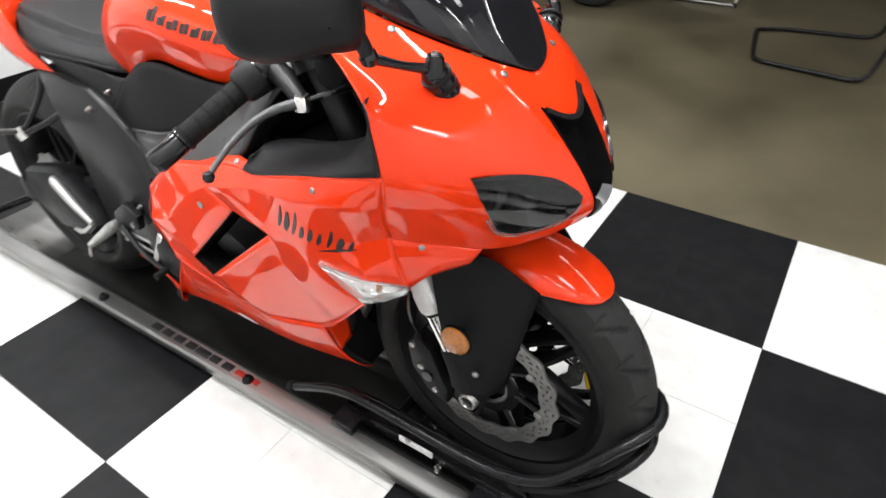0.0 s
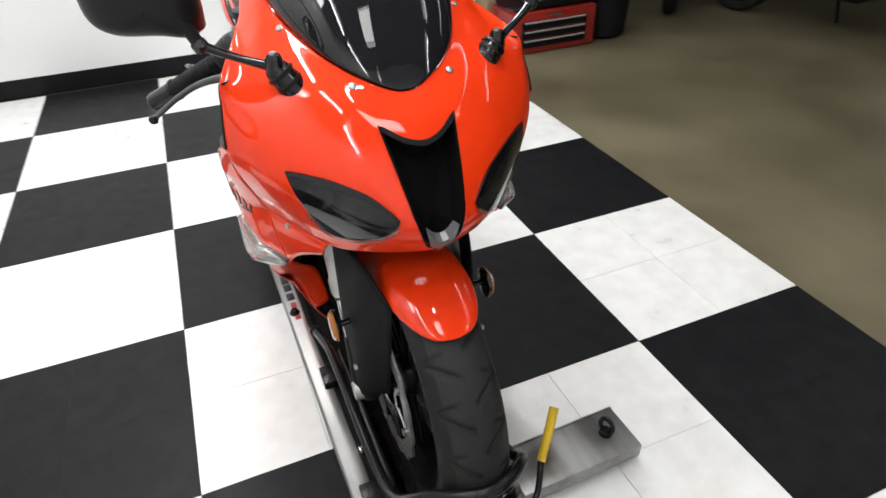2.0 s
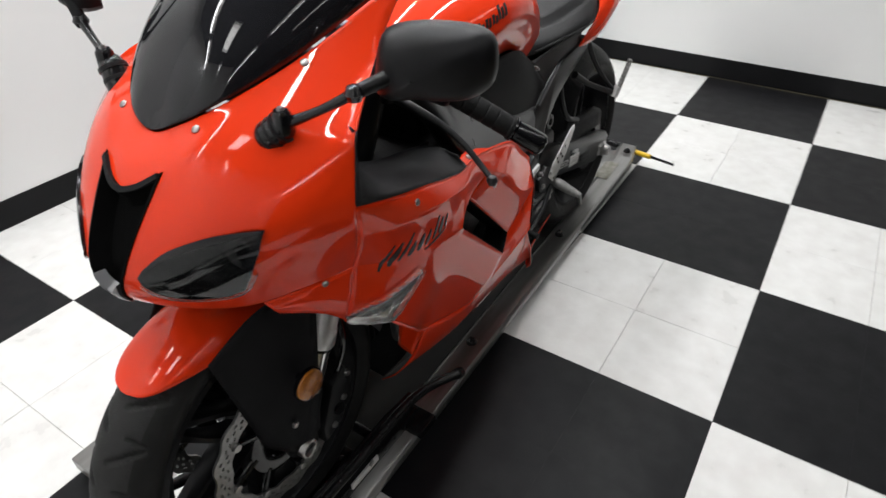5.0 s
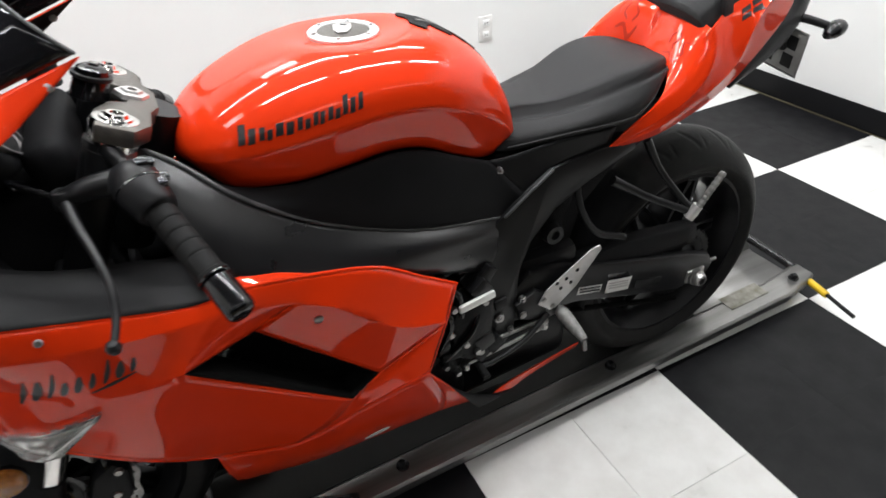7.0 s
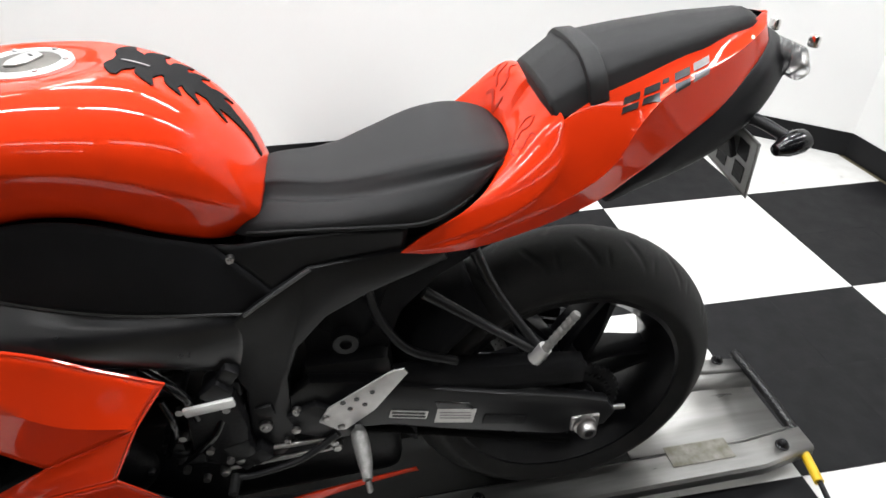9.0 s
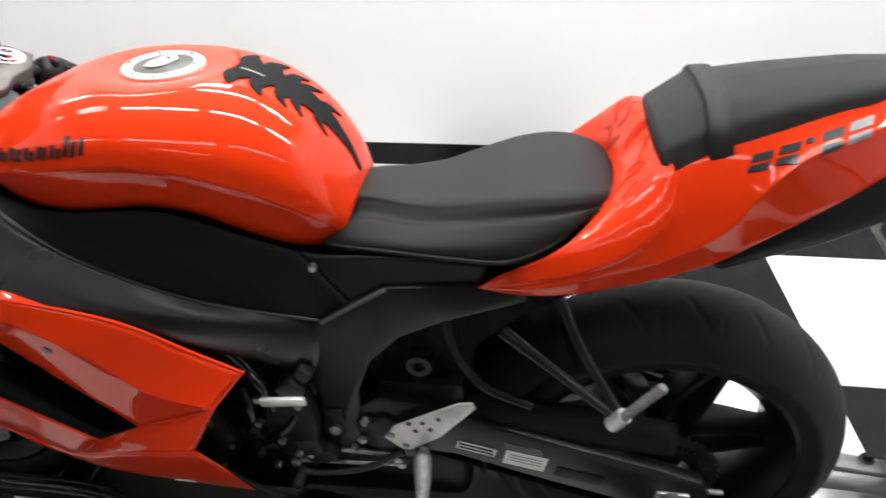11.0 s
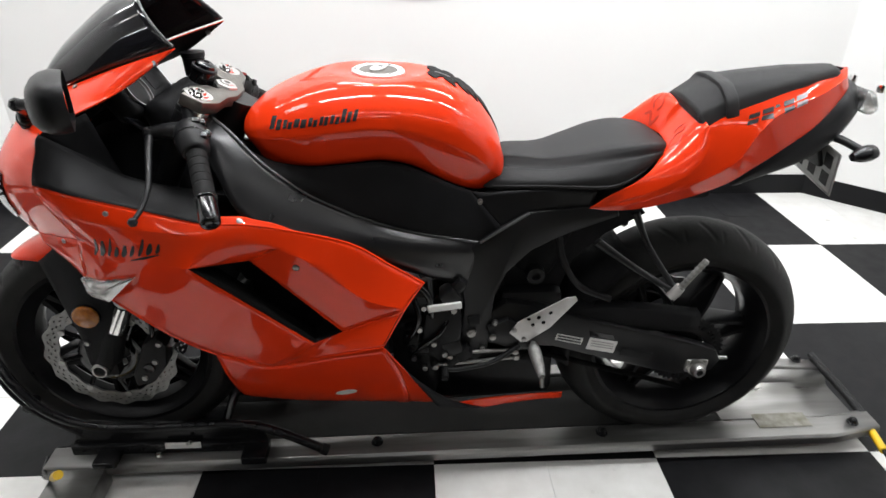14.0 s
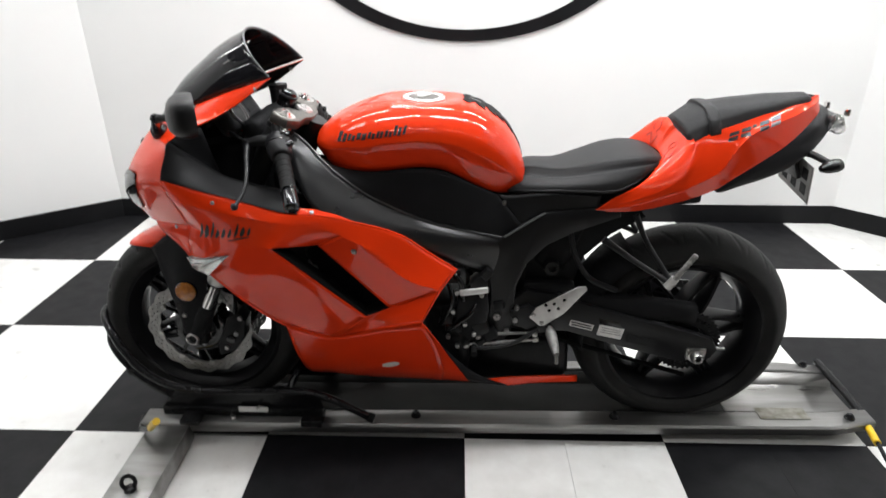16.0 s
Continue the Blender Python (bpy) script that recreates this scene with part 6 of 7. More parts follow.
for s in (1, -1):
    part("splash_guard", prism([(0.915, 0.660), (0.960, 0.735), (1.06, 0.752), (1.20, 0.755), (1.235, 0.715), (1.150, 0.665), (1.085, 0.600), (1.060, 0.520), (1.000, 0.470), (0.930, 0.500), (0.905, 0.580)],
                               s * 0.060, s * 0.070, 0.002), GRAIN, bike, "matt black splash guard", angle=30)
g = surf([[(0.318, v * 0.28, 0.190), (0.325, v * 0.72, 0.300), (0.322, v * 1.02, 0.430), (0.300, v * 0.95, 0.545)] for v in (-0.150, -0.075, 0.0, 0.075, 0.150)], 16, 16)
part("inner_arch_panel", sheet(g), GRAIN, bike, "matt black panel behind the front wheel", solid=0.003)
part("inner_fender", box((0.10, 0.17, 0.20), (1.02, 0, 0.655), 0.03, pose(0, 0, 0, 0, 20, 0), 3), GRAIN, bike, "black inner fender")
part("shock", tube([(0.985, 0.0, 0.72), (1.01, 0, 0.47)], 0.03, 18), ENGINE, bike, "dark rear shock absorber")

# -- pegs and levers --
def pegs(s):
    y = -0.128 if s < 0 else 0.158
    plate_o = [(0.938, 0.449), (0.955, 0.478), (1.060, 0.543), (1.081, 0.546), (1.086, 0.535), (1.030, 0.462), (0.980, 0.424), (0.966, 0.424)]
    if s < 0:
        heel = part("heel_guard", prism(plate_o, y + s * 0.012, y + s * 0.016, 0.001), ALU, bike, "brushed aluminium heel guard with holes", angle=25)
        for u, w in ((0.990, 0.472), (1.014, 0.478), (1.002, 0.492), (1.028, 0.504), (0.980, 0.488)):
            part("hole", lathe([(0, 0.0012), (0.0045, 0.0012), (0.0045, -0.001)], (0, 0, 0), "Y", 12), GLOSS, heel, matrix=pose(u, y + s * 0.0155, w) @ Matrix.Diagonal((1, s, 1, 1)))
        for u, w in ((0.949, 0.458), (0.972, 0.433)):
            screw((u, y + s * 0.017, w), (0, s, 0), 0.006, parent=heel)
    hang = part("peg_bracket", prism([(0.888, 0.462), (0.935, 0.482), (0.990, 0.440), (0.995, 0.398), (0.955, 0.395), (0.900, 0.420)], y - s * 0.010, y + s * 0.010, 0.004), FRAME, bike, "black footpeg bracket", angle=30)
    peg = part("footpeg", tube([(0.996, y, 0.408), (0.999, y + s * 0.02, 0.402), (1.004, y + s * 0.055, 0.388), (1.006, y + s * 0.086, 0.379)], [0.009, 0.0145, 0.0125, 0.008], 14, 14), PEG, bike, "worn grey aluminium footpeg")
    part("peg_feeler", rod((1.006, y + s * 0.084, 0.378), (1.008, y + s * 0.088, 0.352), 0.0055, 10), STEEL, peg)
    part("shift_rod" if s < 0 else "brake_rod", tube([(0.800, y - s * 0.0, 0.385), (0.955, y + s * 0.006, 0.395)], 0.0048, 10), STEEL, bike, "thin steel linkage rod")
    part("link_rod", tube([(0.770, y + s * 0.004, 0.352), (0.960, y + s * 0.010, 0.376)], 0.0042, 10), STEEL, bike, "thin steel linkage rod")
    for u, w in ((0.770, 0.352), (0.960, 0.376)):
        part("rod_joint", lathe([(0.0, 0.012), (0.006, 0.012), (0.009, 0.007), (0.009, -0.004)], (0, 0, 0), "Y", 14), STEEL, bike, matrix=pose(u, y + s * 0.004, w) @ Matrix.Diagonal((1, s, 1, 1)))
    part("pedal_arm", tube([(0.965, y + s * 0.012, 0.412), (0.900, y + s * 0.022, 0.372), (0.828, y + s * 0.030, 0.360), (0.792, y + s * 0.032, 0.362)], [0.007, 0.0055, 0.005, 0.006], 10, 16), FRAME, bike, "dark foot lever")
    part("pedal_tip", tube([(0.792, y + s * 0.028, 0.362), (0.790, y + s * 0.062, 0.360)], 0.0085, 12), GRIP, bike)
    for u, w in ((0.956, 0.397), (0.802, 0.385), (0.900, 0.440)):
        screw((u, y + s * 0.018, w), (0, s, 0), 0.0075, parent=hang)
    # passenger bracket: a V of two bars, and its folded peg
    br = part("pillion_bracket", tube([(1.120, s * 0.112, 0.668), (1.192, s * 0.132, 0.622), (1.258, s * 0.160, 0.588), (1.290, s * 0.172, 0.574)], [0.010, 0.0075, 0.0075, 0.010], 10, 16), FRAME, bike, "black pillion footpeg bracket")
    part("bracket_arm", tube([(1.196, s * 0.110, 0.735), (1.226, s * 0.128, 0.670), (1.270, s * 0.156, 0.605), (1.288, s * 0.170, 0.580)], [0.009, 0.0068, 0.0068, 0.009], 10, 16), FRAME, br)
    p2 = part("pillion_peg", tube([(1.280, s * 0.176, 0.564), (1.294, s * 0.182, 0.592)], [0.012, 0.011], 12), ALU, bike, "folded ribbed aluminium pillion peg")
    pts = [np.array((1.290, s * 0.184, 0.586)) * (1 - f) + np.array((1.331, -0.194, 0.664) if s < 0 else (1.225, 0.290, 0.640)) * f for f in np.linspace(0, 1, 25)]
    part("ribbed_tread", tube(pts, [0.0074 if k % 3 else 0.0060 for k in range(25)], 12), PEG, p2)
    screw((1.288, s * 0.186, 0.576), (0, s, 0), 0.008, parent=br)


sides(pegs)
sil = part("silencer", prism([(1.090, 0.362), (1.118, 0.398), (1.205, 0.470), (1.255, 0.480), (1.400, 0.442), (1.436, 0.400), (1.430, 0.345), (1.300, 0.288), (1.150, 0.312)], 0.108, 0.178, 0.022), ENGINE, bike,
           "stubby dark exhaust silencer on the right side", angle=30)
part("heat_strip", tube([(1.098, 0.180, 0.378), (1.150, 0.184, 0.424), (1.200, 0.184, 0.466), (1.216, 0.180, 0.474)], [0.008, 0.011, 0.012, 0.007], 10, 12), ALU, sil, "pale aluminium heat strip")
part("end_cap", prism([(1.404, 0.430), (1.440, 0.398), (1.434, 0.350), (1.398, 0.336)], 0.112, 0.182, 0.008), FRAME, sil)
part("lower_strip", tube([(1.100, 0.180, 0.372), (1.160, 0.182, 0.330), (1.215, 0.180, 0.316)], [0.005, 0.007, 0.004], 8, 10), ALU, sil)
part("hugger_bracket", tube([(1.035, -0.104, 0.690), (1.052, -0.110, 0.620), (1.095, -0.114, 0.555), (1.170, -0.116, 0.520)], 0.0075, 10, 18), SATIN, bike, "black curved stay")

# ---------- the transport dolly under the motorcycle ----------
dolly = thing("motorcycle_dolly", (BIKE_AT[0], BIKE_AT[1] + 0.026, 0.0), "grey galvanised motorcycle dolly with folded rails", "dolly", turn=1.1)
D0, D1, DH = -0.20, 2.00, 0.180
rail_prof = [(-DH, 0.044), (-DH, 0.066), (-DH + 0.006, 0.072), (-0.112, 0.072), (-0.104, 0.066)]
tray_prof = [(-0.104, 0.066), (-0.084, 0.028), (-0.066, 0.023), (0.066, 0.023), (0.084, 0.028), (0.104, 0.066)]
for s in (1, -1):
    edge_ = [(max(p[0], -0.158) if s > 0 else p[0], p[1]) for p in rail_prof[:2]] + [(max(rail_prof[2][0], -0.152) if s > 0 else rail_prof[2][0], 0.072)] + rail_prof[3:]
    g = np.array([[(u, -s * p[0] * k, p[1]) for p in edge_] for u, k in ((D0, 1.0), (0.9, 1.0), (1.86, 1.0), (D1, 0.86))])
    part("rail", sheet(g), DOLLY, dolly, "folded grey steel rail", solid=0.004, angle=25)
# the tray is near black up to TRAY_END, grey plate beyond it
TRAY_END = 1.60
g = np.array([[(u, p[0], p[1] - 0.0005) for p in tray_prof] for u in (D0, 0.4, 1.0, TRAY_END)])
part("wheel_tray", sheet(g), TRAY, dolly, "near-black wheel tray between the rails", solid=0.003, angle=25)
g = np.array([[(u, p[0] * k, p[1]) for p in tray_prof] for u, k in ((TRAY_END + 0.002, 1.0), (1.86, 1.0), (D1, 0.86))])
part("rear_plate", sheet(g), DOLLY, dolly, "grey steel plate behind the rear wheel", solid=0.004, angle=25)
for u in (-0.06, 0.62, 1.22, 1.93):
    for s in (1, -1):
        b = part("deck_bolt", lathe([(0.0, 0.016), (0.006, 0.016), (0.011, 0.011), (0.012, 0.004), (0.015, 0.003), (0.015, 0.0)], axis="Z", sides=16), CHOCK, dolly, "black domed bolt", matrix=pose(u, s * 0.136, 0.072))
for u in (0.08, 1.75):
    for s in (1, -1):
        w = part("caster", lathe([(0.006, -0.010), (0.020, -0.010), (0.022, 0), (0.020, 0.010), (0.006, 0.010)], axis="Y", sides=20), CHOCK, dolly, "small black caster", matrix=pose(u, s * 0.125, 0.024))
# crosswise outriggers at the front, with lifting eyes
for s in (1, -1):
    arm_o = part("outrigger", box((0.118, 0.318, 0.040), (-0.114, s * 0.315 - 0.012, 0.046), 0.003), DOLLY, dolly, "grey steel outrigger")
    part("outrigger_lip", box((0.004, 0.318, 0.060), (-0.053, s * 0.315 - 0.012, 0.038), 0.001), DOLLY, arm_o)
    pts = [(0.016 * math.cos(a), 0, 0.022 * math.sin(a) + 0.026) for a in np.linspace(0, 2 * math.pi, 25)]
    e = part("lifting_eye", tube(pts, 0.0055, 10), CHOCK, arm_o, "black lifting eye", matrix=pose(-0.111, s * 0.415 - 0.014, 0.066, 0, 0, 20))
    part("eye_collar", lathe([(0.004, 0.012), (0.014, 0.010), (0.016, 0.0)], axis="Z", sides=16), CHOCK, e)
    # foot lever with a yellow sleeve
    if s < 0:
        lv = part("foot_lever", tube([(-0.215, -0.125, 0.055), (-0.205, -0.165, 0.058), (-0.180, -0.205, 0.075), (-0.134, -0.240, 0.109), (-0.105, -0.272, 0.148)], 0.007, 10, 20), CHOCK, dolly, "black foot lever with yellow sleeve")
        part("sleeve", tube([(-0.136, -0.238, 0.106), (-0.098, -0.280, 0.158), (-0.076, -0.302, 0.184)], [0.0095, 0.0105, 0.0105], 12), YELLOW, lv, "yellow vinyl sleeve")
# rear bar and its lever
rb = part("rear_bar", tube([(1.985, 0.150, 0.078), (1.992, 0.05, 0.070), (1.994, -0.08, 0.060), (1.980, -0.155, 0.052)], 0.013, 12, 16), CHOCK, dolly, "black rear locking bar")
part("rear_sleeve", tube([(1.984, -0.135, 0.055), (1.958, -0.230, 0.060)], 0.0105, 12), YELLOW, rb, "yellow vinyl sleeve")
part("rear_rod", tube([(1.962, -0.220, 0.060), (1.930, -0.330, 0.064)], 0.006, 10), CHOCK, rb)
part("worn_sticker", box((0.150, 0.052, 0.0015), (1.735, -0.118, 0.0735), 0.0005), material("worn_olive_sticker", (0.13, 0.122, 0.085), 0.6, vary=0.6, scale=45, second=(0.26, 0.25, 0.225)), dolly, "worn olive sticker")
# maker's line on the right rail as plain bars
for k in range(9):
    part("rail_mark", box((0.034 if k != 4 else 0.05, 0.022 if k < 7 else 0.016, 0.0012), (0.98 - 0.047 * k, 0.132, 0.0732), 0.0003, pose(0, 0, 0, 0, 0, 0)), DECAL if k < 7 else RED, dolly, "plain dark bar" if k < 7 else "plain red bar")

# ---------- the wheel chock ----------
chock = thing("wheel_chock", (BIKE_AT[0], BIKE_AT[1], 0.0), "black tubular front wheel chock on the dolly", "wheel chock")
loop = []
for s in (-1, 1):
    half_ = [(0.490, s * 0.138, 0.095), (0.400, s * 0.135, 0.145), (0.330, s * 0.130, 0.170), (0.238, s * 0.128, 0.178), (0.0, s * 0.126, 0.172), (-0.100, s * 0.124, 0.190), (-0.172, s * 0.119, 0.235),
             (-0.224, s * 0.106, 0.300), (-0.264, s * 0.080, 0.350), (-0.296, s * 0.042, 0.372), (-0.308, 0.0, 0.376)]
    loop.append(half_)
path_ = loop[0] + loop[1][-2::-1]
part("loop_tube", tube(even(path_, 90), 0.0115, 12), CHOCK, chock, "glossy black bent tube")
low = [(0.10, -0.085, 0.085), (-0.05, -0.095, 0.105), (-0.17, -0.095, 0.170), (-0.240, -0.085, 0.240), (-0.286, -0.055, 0.292), (-0.304, 0, 0.305)]
part("lower_tube", tube(even(low + [(p[0], -p[1], p[2]) for p in low[-2::-1]], 70), 0.011, 12), CHOCK, chock)
for s in (1, -1):
    part("tube_end", rod((0.484, s * 0.138, 0.098), (0.500, s * 0.138, 0.090), 0.0142, 12), GRIP, chock)
    rail_ = part("side_rail", box((0.48, 0.028, 0.030), (0.10, s * 0.104, 0.089), 0.003), CHOCK, chock)
    for k in range(12):
        part("rail_hole", lathe([(0, 0.0008), (0.004, 0.0008), (0.004, -0.001)], (0, 0, 0), "Y", 8), GRAIN, rail_, matrix=pose(-0.11 + 0.036 * k, s * 0.1182, 0.090) @ Matrix.Diagonal((1, s, 1, 1)))
    part("foot_block", box((0.062, 0.066, 0.024), (0.318, s * 0.130, 0.085), 0.003), CHOCK, chock, "black foot block")
    part("front_block", box((0.056, 0.072, 0.018), (-0.045, s * 0.128, 0.082), 0.003), CHOCK, chock)
    part("locking_pin", rod((0.150, s * 0.126, 0.112), (0.160, s * 0.126, 0.120), 0.004, 10), STEEL, chock, "steel locking pin")
    part("pin_plate", box((0.088, 0.005, 0.017), (0.137, s * 0.121, 0.103), 0.001), LABEL, chock, "pale label plate on the chock rail")
    part("side_plate", prism([(-0.130, 0.098), (-0.085, 0.178), (0.0, 0.166), (0.240, 0.170), (0.330, 0.160), (0.345, 0.098)], s * 0.100, s * 0.108, 0.002), CHOCK, chock, "glossy black side plate of the chock")
    part("pin_knob", lathe([(0, 0.012), (0.008, 0.010), (0.009, 0.0)], axis="Z", sides=14), CHROME, chock, matrix=pose(0.075, s * 0.128, 0.075))
for u in (-0.24, 0.20):
    part("cross_tube", rod((u + 0.02, -0.10, 0.10 if u > 0 else 0.215), (u + 0.02, 0.10, 0.10 if u > 0 else 0.215), 0.012, 12), CHOCK, chock)
g = np.array([[(0.30 * math.cos(a), v, FA[2] + 0.3005 * math.sin(a)) for v in np.linspace(-0.055, 0.055, 7)] for a in np.linspace(radians(216), radians(300), 20)])
part("cradle", sheet(g), CHOCK, chock, "curved black wheel cradle", solid=0.004)
part("cradle_base", box((0.30, 0.15, 0.030), (0.04, 0, 0.040), 0.003), CHOCK, chock)

# ---------- workshop background ----------
chest = thing("tool_chest", (2.385, -0.545, 0.0), "red metal tool chest with three drawers, closed", "tool chest")
part("body", box((0.30, 0.60, 0.25), (0.15, 0, 0.125), 0.012), RED, chest)
for k in range(3):
    d = part("drawer", box((0.012, 0.46, 0.048), (-0.002, 0, 0.062 + 0.055 * k), 0.004), GRAIN, chest, "black drawer front")
    part("handle", rod((-0.012, -0.215, 0.080 + 0.055 * k), (-0.012, 0.215, 0.080 + 0.055 * k), 0.006, 10), ALU, d, "pale metal pull")
part("plinth", box((0.28, 0.56, 0.02), (0.155, 0, 0.008), 0.002), RED, chest)
part("badge", box((0.004, 0.09, 0.016), (-0.001, 0, 0.222), 0.001), STEEL, chest)
case = thing("tool_case", (2.40, -0.55, 0.25), "black plastic case lying on the tool chest", "case")
part("shell", box((0.30, 0.56, 0.16), (0.15, 0, 0.08), 0.03, None, 3), GRAIN, case)
part("grip", tube([(-0.002, -0.07, 0.10), (-0.03, -0.05, 0.10), (-0.03, 0.05, 0.10), (-0.002, 0.07, 0.10)], 0.008, 10, 16), SATIN, case)
bag = thing("bin", (2.55, -1.02, 0.0), "black plastic waste bin on the floor", "bin")
part("body", lathe([(0.0, 0.0), (0.13, 0.0), (0.15, 0.02), (0.18, 0.55), (0.19, 0.56), (0.18, 0.57), (0.165, 0.55)], axis="Z", sides=28), GRAIN, bag)
boxy = thing("cardboard_box", (2.78, -0.27, 0.0), "brown cardboard box standing by the tool chest", "box")
part("body", box((0.16, 0.10, 0.26), (0, 0, 0.13), 0.003), CARD, boxy)
part("flap", box((0.16, 0.05, 0.004), (0, 0.02, 0.262), 0.001), CARD, boxy)
stand = thing("roller_stand", (2.80, 0.0, 0.0), "grey steel stand with splayed tube feet", "stand")
part("upright", box((0.045, 0.045, 1.9), (0.06, -0.16, 0.95), 0.004), STEEL, stand)
part("foot", tube([(0.10, -0.10, 0.03), (-0.12, -0.13, 0.028), (-0.36, -0.17, 0.026)], 0.020, 12), STEEL, stand)
part("foot_cap", rod((-0.355, -0.169, 0.026), (-0.378, -0.173, 0.026), 0.0225, 12), GRIP, stand)
part("brace", tube([(0.17, 0.08, 0.03), (0.20, -0.05, 0.42), (0.21, -0.10, 0.60)], 0.016, 12), ALU, stand)
part("brace_cap", rod((0.165, 0.082, 0.012), (0.172, 0.078, 0.045), 0.02, 12), GRIP, stand)
board = thing("white_panel", (3.10, -0.22, 0.0), "white door panel standing open beside the bay", "panel")
part("leaf", box((0.04, 0.34, 2.02), (0, 0, 1.012), 0.004), WALL, board)


def parked_bike(x, y, turn, label):
    ob = thing("parked_motorcycle", (x, y, 0), label, "motorcycle", "parked motorcycles", turn)
    for u, r in ((0.0, 0.31), (1.45, 0.31)):
        w = part("wheel", lathe([(0.245, -0.045), (0.262, -0.050), (0.29, -0.045), (r, -0.015), (r, 0.015), (0.29, 0.045), (0.262, 0.050), (0.245, 0.045)], axis="Y", sides=48, closed=True), RUBBER, ob, "black tyre", matrix=pose(u, 0, r))
        part("rim", lathe([(0.225, -0.035), (0.246, -0.045), (0.246, 0.045), (0.225, 0.035)], axis="Y", sides=48, closed=True), CHROME, w)
        part("hub", lathe([(0, -0.06), (0.05, -0.055), (0.06, 0.0), (0.05, 0.055), (0, 0.06)], axis="Y", sides=24), CHROME, w)
        for k in range(24):
            a = 2 * math.pi * k / 24
            part("spoke", rod((0.05 * math.cos(a), 0.03 * (-1) ** k, 0.05 * math.sin(a)), (0.228 * math.cos(a + 0.25), 0, 0.228 * math.sin(a + 0.25)), 0.0025, 6), CHROME, w)
        part("brake_disc", lathe([(0.10, -0.063), (0.14, -0.063), (0.14, -0.058), (0.10, -0.058)], axis="Y", sides=40, closed=True), DISC, w)
    for s in (1, -1):
        part("fork_tube", rod((0.0, s * 0.09, 0.31), (0.35, s * 0.09, 1.02), 0.024, 14), CHROME, ob)
        part("swing_tube", rod((0.85, s * 0.09, 0.38), (1.45, s * 0.09, 0.31), 0.022, 12), FRAME, ob)
    part("engine_case", box((0.46, 0.30, 0.42), (0.72, 0, 0.44), 0.06, None, 3), ENGINE, ob)
    part("tank_shell", lathe([(0.0, -0.24), (0.09, -0.22), (0.15, -0.05), (0.15, 0.08), (0.10, 0.22), (0.0, 0.25)], (0.62, 0, 0.84), "X", 28), GLOSS, ob)
    part("saddle", box((0.60, 0.26, 0.12), (1.10, 0, 0.78), 0.045, None, 3), VINYL, ob)
    part("mudguard", lathe([(0.335, -0.07), (0.345, 0.0), (0.335, 0.07)], (0.0, 0, 0.31), "Y", 24, arc=(radians(40), radians(150))), GLOSS, ob, solid=0.003)
    part("rear_mudguard", lathe([(0.335, -0.09), (0.345, 0.0), (0.335, 0.09)], (1.45, 0, 0.31), "Y", 24, arc=(radians(20), radians(140))), GLOSS, ob, solid=0.003)
    part("bars", tube([(0.42, -0.38, 1.08), (0.34, -0.2, 1.10), (0.34, 0.2, 1.10), (0.42, 0.38, 1.08)], 0.012, 12, 20), CHROME, ob)
    part("side_stand", rod((0.80, -0.12, 0.30), (0.82, -0.26, 0.008), 0.012, 10), FRAME, ob)
    return ob


parked_bike(1.13, -2.36, 6, "dark parked motorcycle with chromed spoked wheels")
parked_bike(2.75, -1.75, -40, "black parked motorcycle further back on the concrete")


def folding_chair(x, y, turn):
    ob = thing("folding_chair", (x, y, 0), "grey metal folding chair on the concrete", "chair", "", turn)
    for s in (1, -1):
        part("leg", tube([(-0.20, s * 0.20, 0.012), (0.18, s * 0.20, 0.84)], 0.011, 10), STEEL, ob)
        part("leg", tube([(0.24, s * 0.18, 0.012), (-0.16, s * 0.18, 0.44)], 0.011, 10), STEEL, ob)
        part("foot", rod((-0.205, s * 0.20, 0.0), (-0.195, s * 0.20, 0.03), 0.014, 10), GRIP, ob)
        part("foot", rod((0.248, s * 0.18, 0.0), (0.235, s * 0.18, 0.03), 0.014, 10), GRIP, ob)
    for u, h_ in ((-0.20, 0.20), (0.24, 0.18)):
        part("floor_tube", rod((u, -h_, 0.012), (u, h_, 0.012), 0.011, 10), STEEL, ob)
    part("seat", box((0.38, 0.38, 0.022), (-0.02, 0, 0.445), 0.008), PANEL, ob)
    part("backrest", box((0.02, 0.38, 0.18), (0.16, 0, 0.76), 0.008, pose(0, 0, 0, 0, 22, 0)), PANEL, ob)


folding_chair(0.44, -3.03, -90)

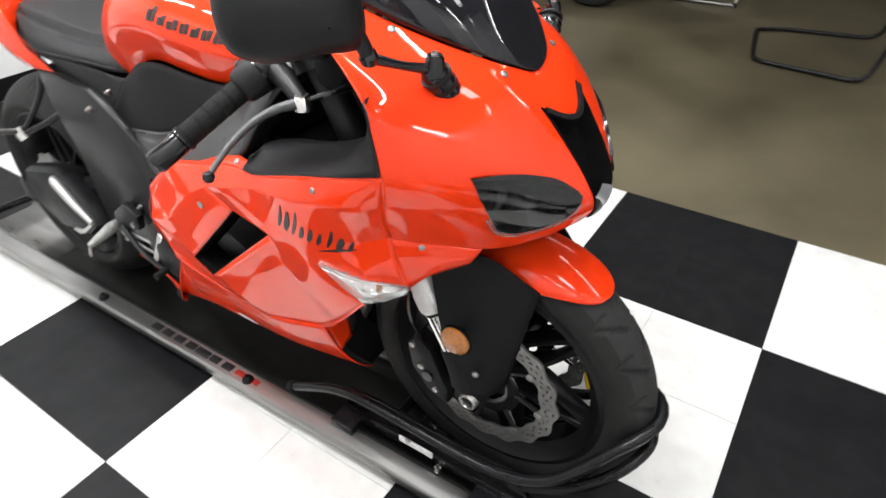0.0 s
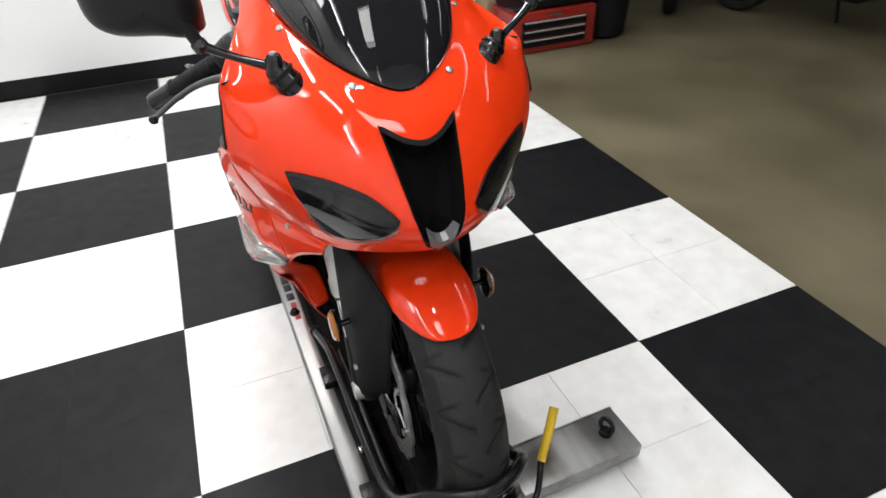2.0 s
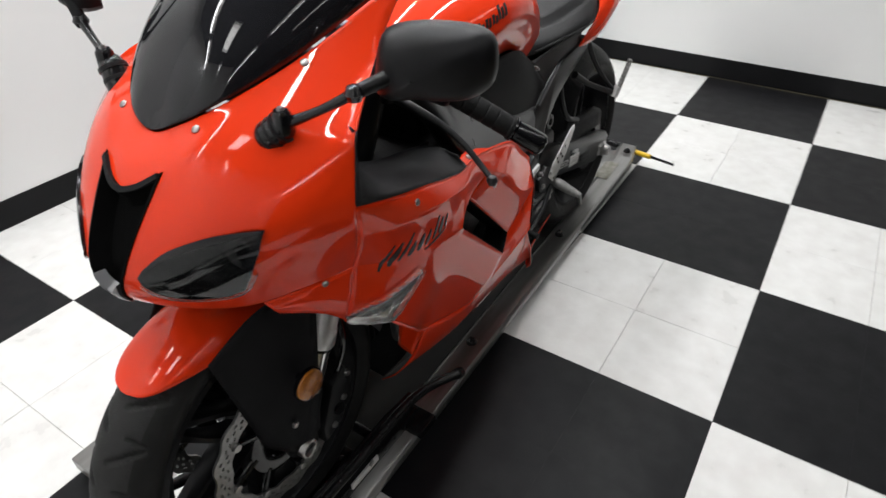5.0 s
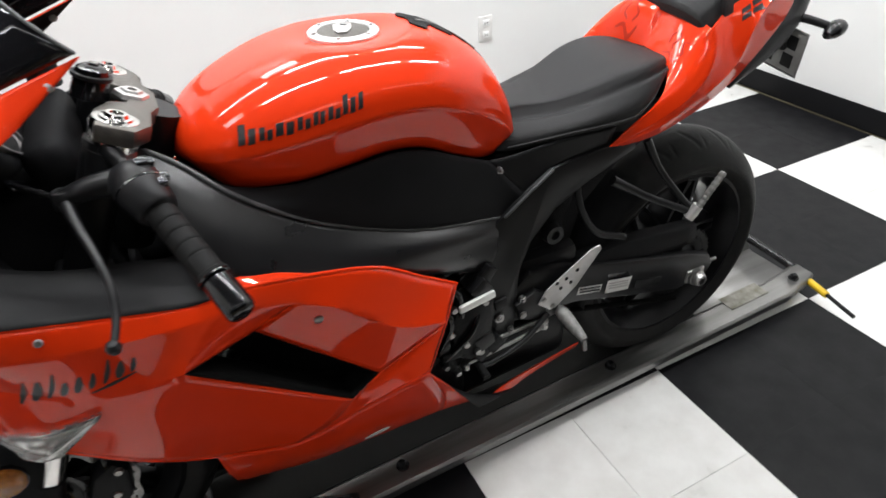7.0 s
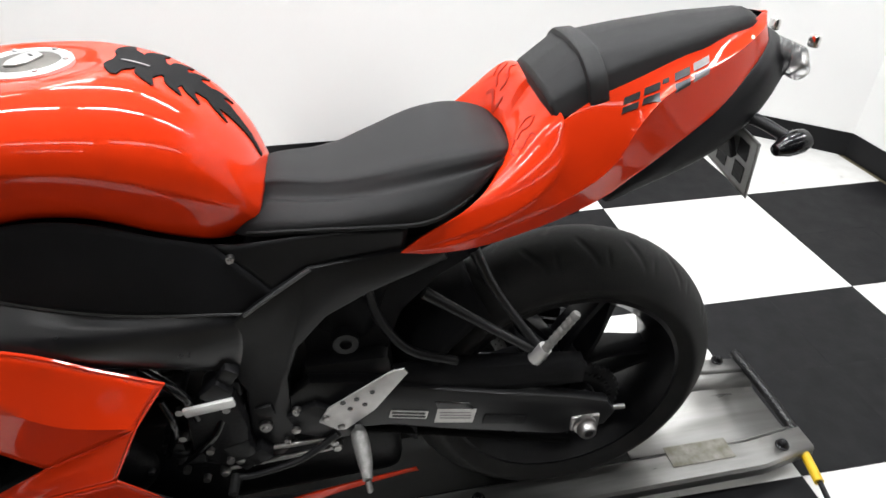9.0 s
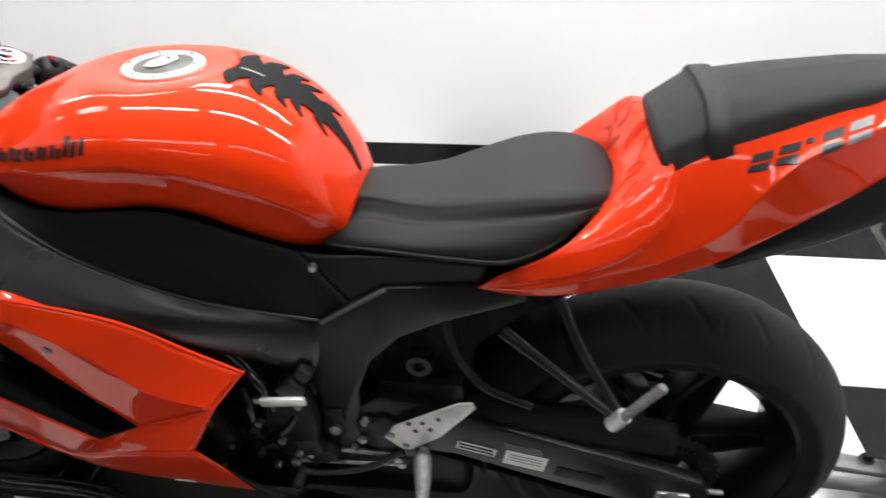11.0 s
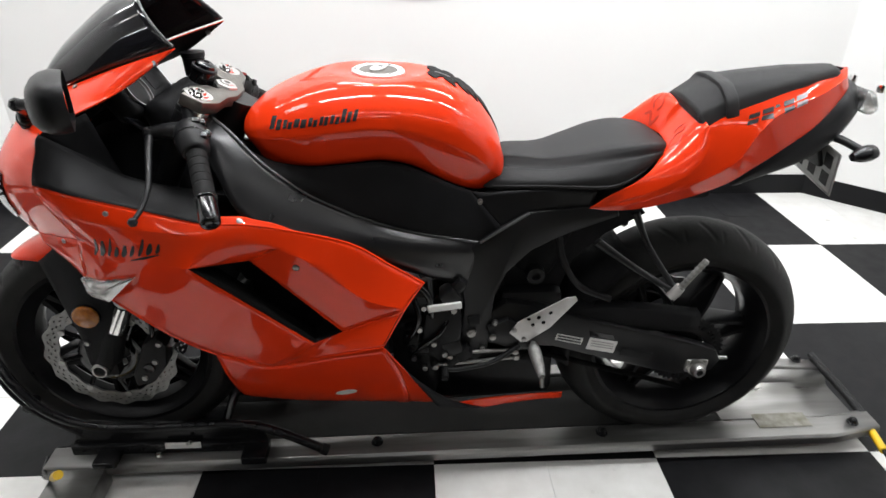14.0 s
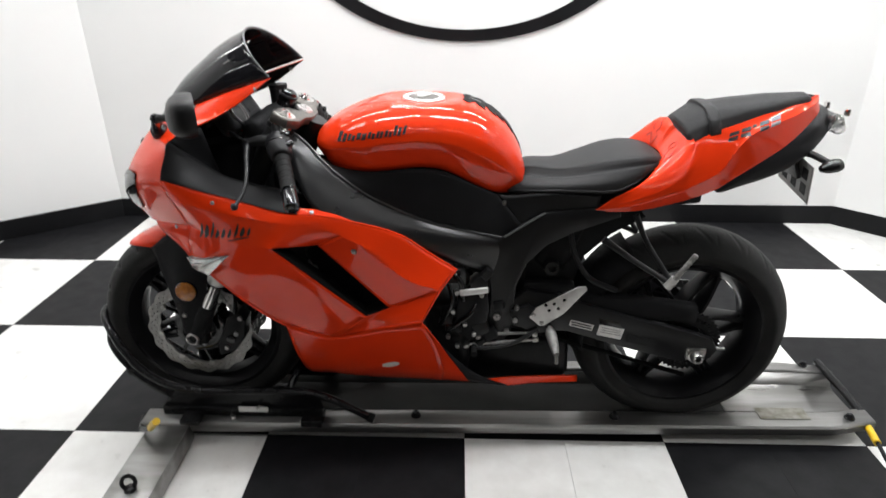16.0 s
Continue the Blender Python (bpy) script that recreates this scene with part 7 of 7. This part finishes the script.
# a dark tubular frame whose U-shaped foot lies on the concrete
rack = thing("tube_frame", (-0.35, -2.1, 0.0), "dark bent steel tube frame standing on the concrete", "frame")
part("floor_loop", tube(even([(-0.25, -0.40, 0.013), (0.15, -0.34, 0.013), (0.30, -0.27, 0.013), (0.335, -0.20, 0.013), (0.265, 0.26, 0.013), (0.235, 0.33, 0.013), (0.16, 0.365, 0.013), (-0.25, 0.42, 0.013)], 50), 0.012, 10), FRAME, rack)
for s in (1, -1):
    part("upright", tube([(-0.25, s * 0.41, 0.013), (-0.30, s * 0.41, 0.03), (-0.34, s * 0.38, 0.12), (-0.42, s * 0.33, 0.60)], 0.012, 10, 20), FRAME, rack)
part("shelf", box((0.30, 0.66, 0.02), (-0.42, 0, 0.60), 0.006), PANEL, rack)

# ---------- checkered vinyl tiles of the bay, laid on the concrete ----------
mat_floor = new("floor_tiles")
tagged(mat_floor, "black and white checkered vinyl tile floor of the display bay", kind="structure")
H = TILE / 2


def tile_mesh(name, mat, gap):
    bm = box((H - gap, H - gap, 0.004), (0, 0, -0.002), 0.0)
    top = [e for e in bm.edges if all(v.co.z > -0.001 for v in e.verts)]
    bmesh.ops.bevel(bm, geom=top, offset=gap * 0.9, segments=1, affect="EDGES")
    me = bpy.data.meshes.new(name)
    bm.to_mesh(me)
    bm.free()
    me.materials.append(mat)
    return me


tile_meshes = (tile_mesh("white_tile", TILE_WHITE, 0.0009), tile_mesh("black_tile", TILE_BLACK, 0.00006))
rng = random.Random(11)
for a in range(-8, 11):
    for b in range(0, 10):
        cx, cy = (a + 0.5) * H, (b + 0.5) * H
        if cx > 3.05 or cx < -2.35 or cy > 3.02 or cx + cy > 6.02 or (cy - 2.24) * 0.96 - (cx + 2.32) * 0.78 > 0.42 and cx < -1.2:
            continue
        dark = (a // 2 + b // 2) % 2
        ob = new("tile", tile_meshes[dark])
        ob.parent = mat_floor
        ob.matrix_basis = pose(cx, cy, 0.0 + rng.uniform(-0.0002, 0.0002), rng.uniform(-0.03, 0.03), rng.uniform(-0.03, 0.03), 90 * rng.randrange(4))
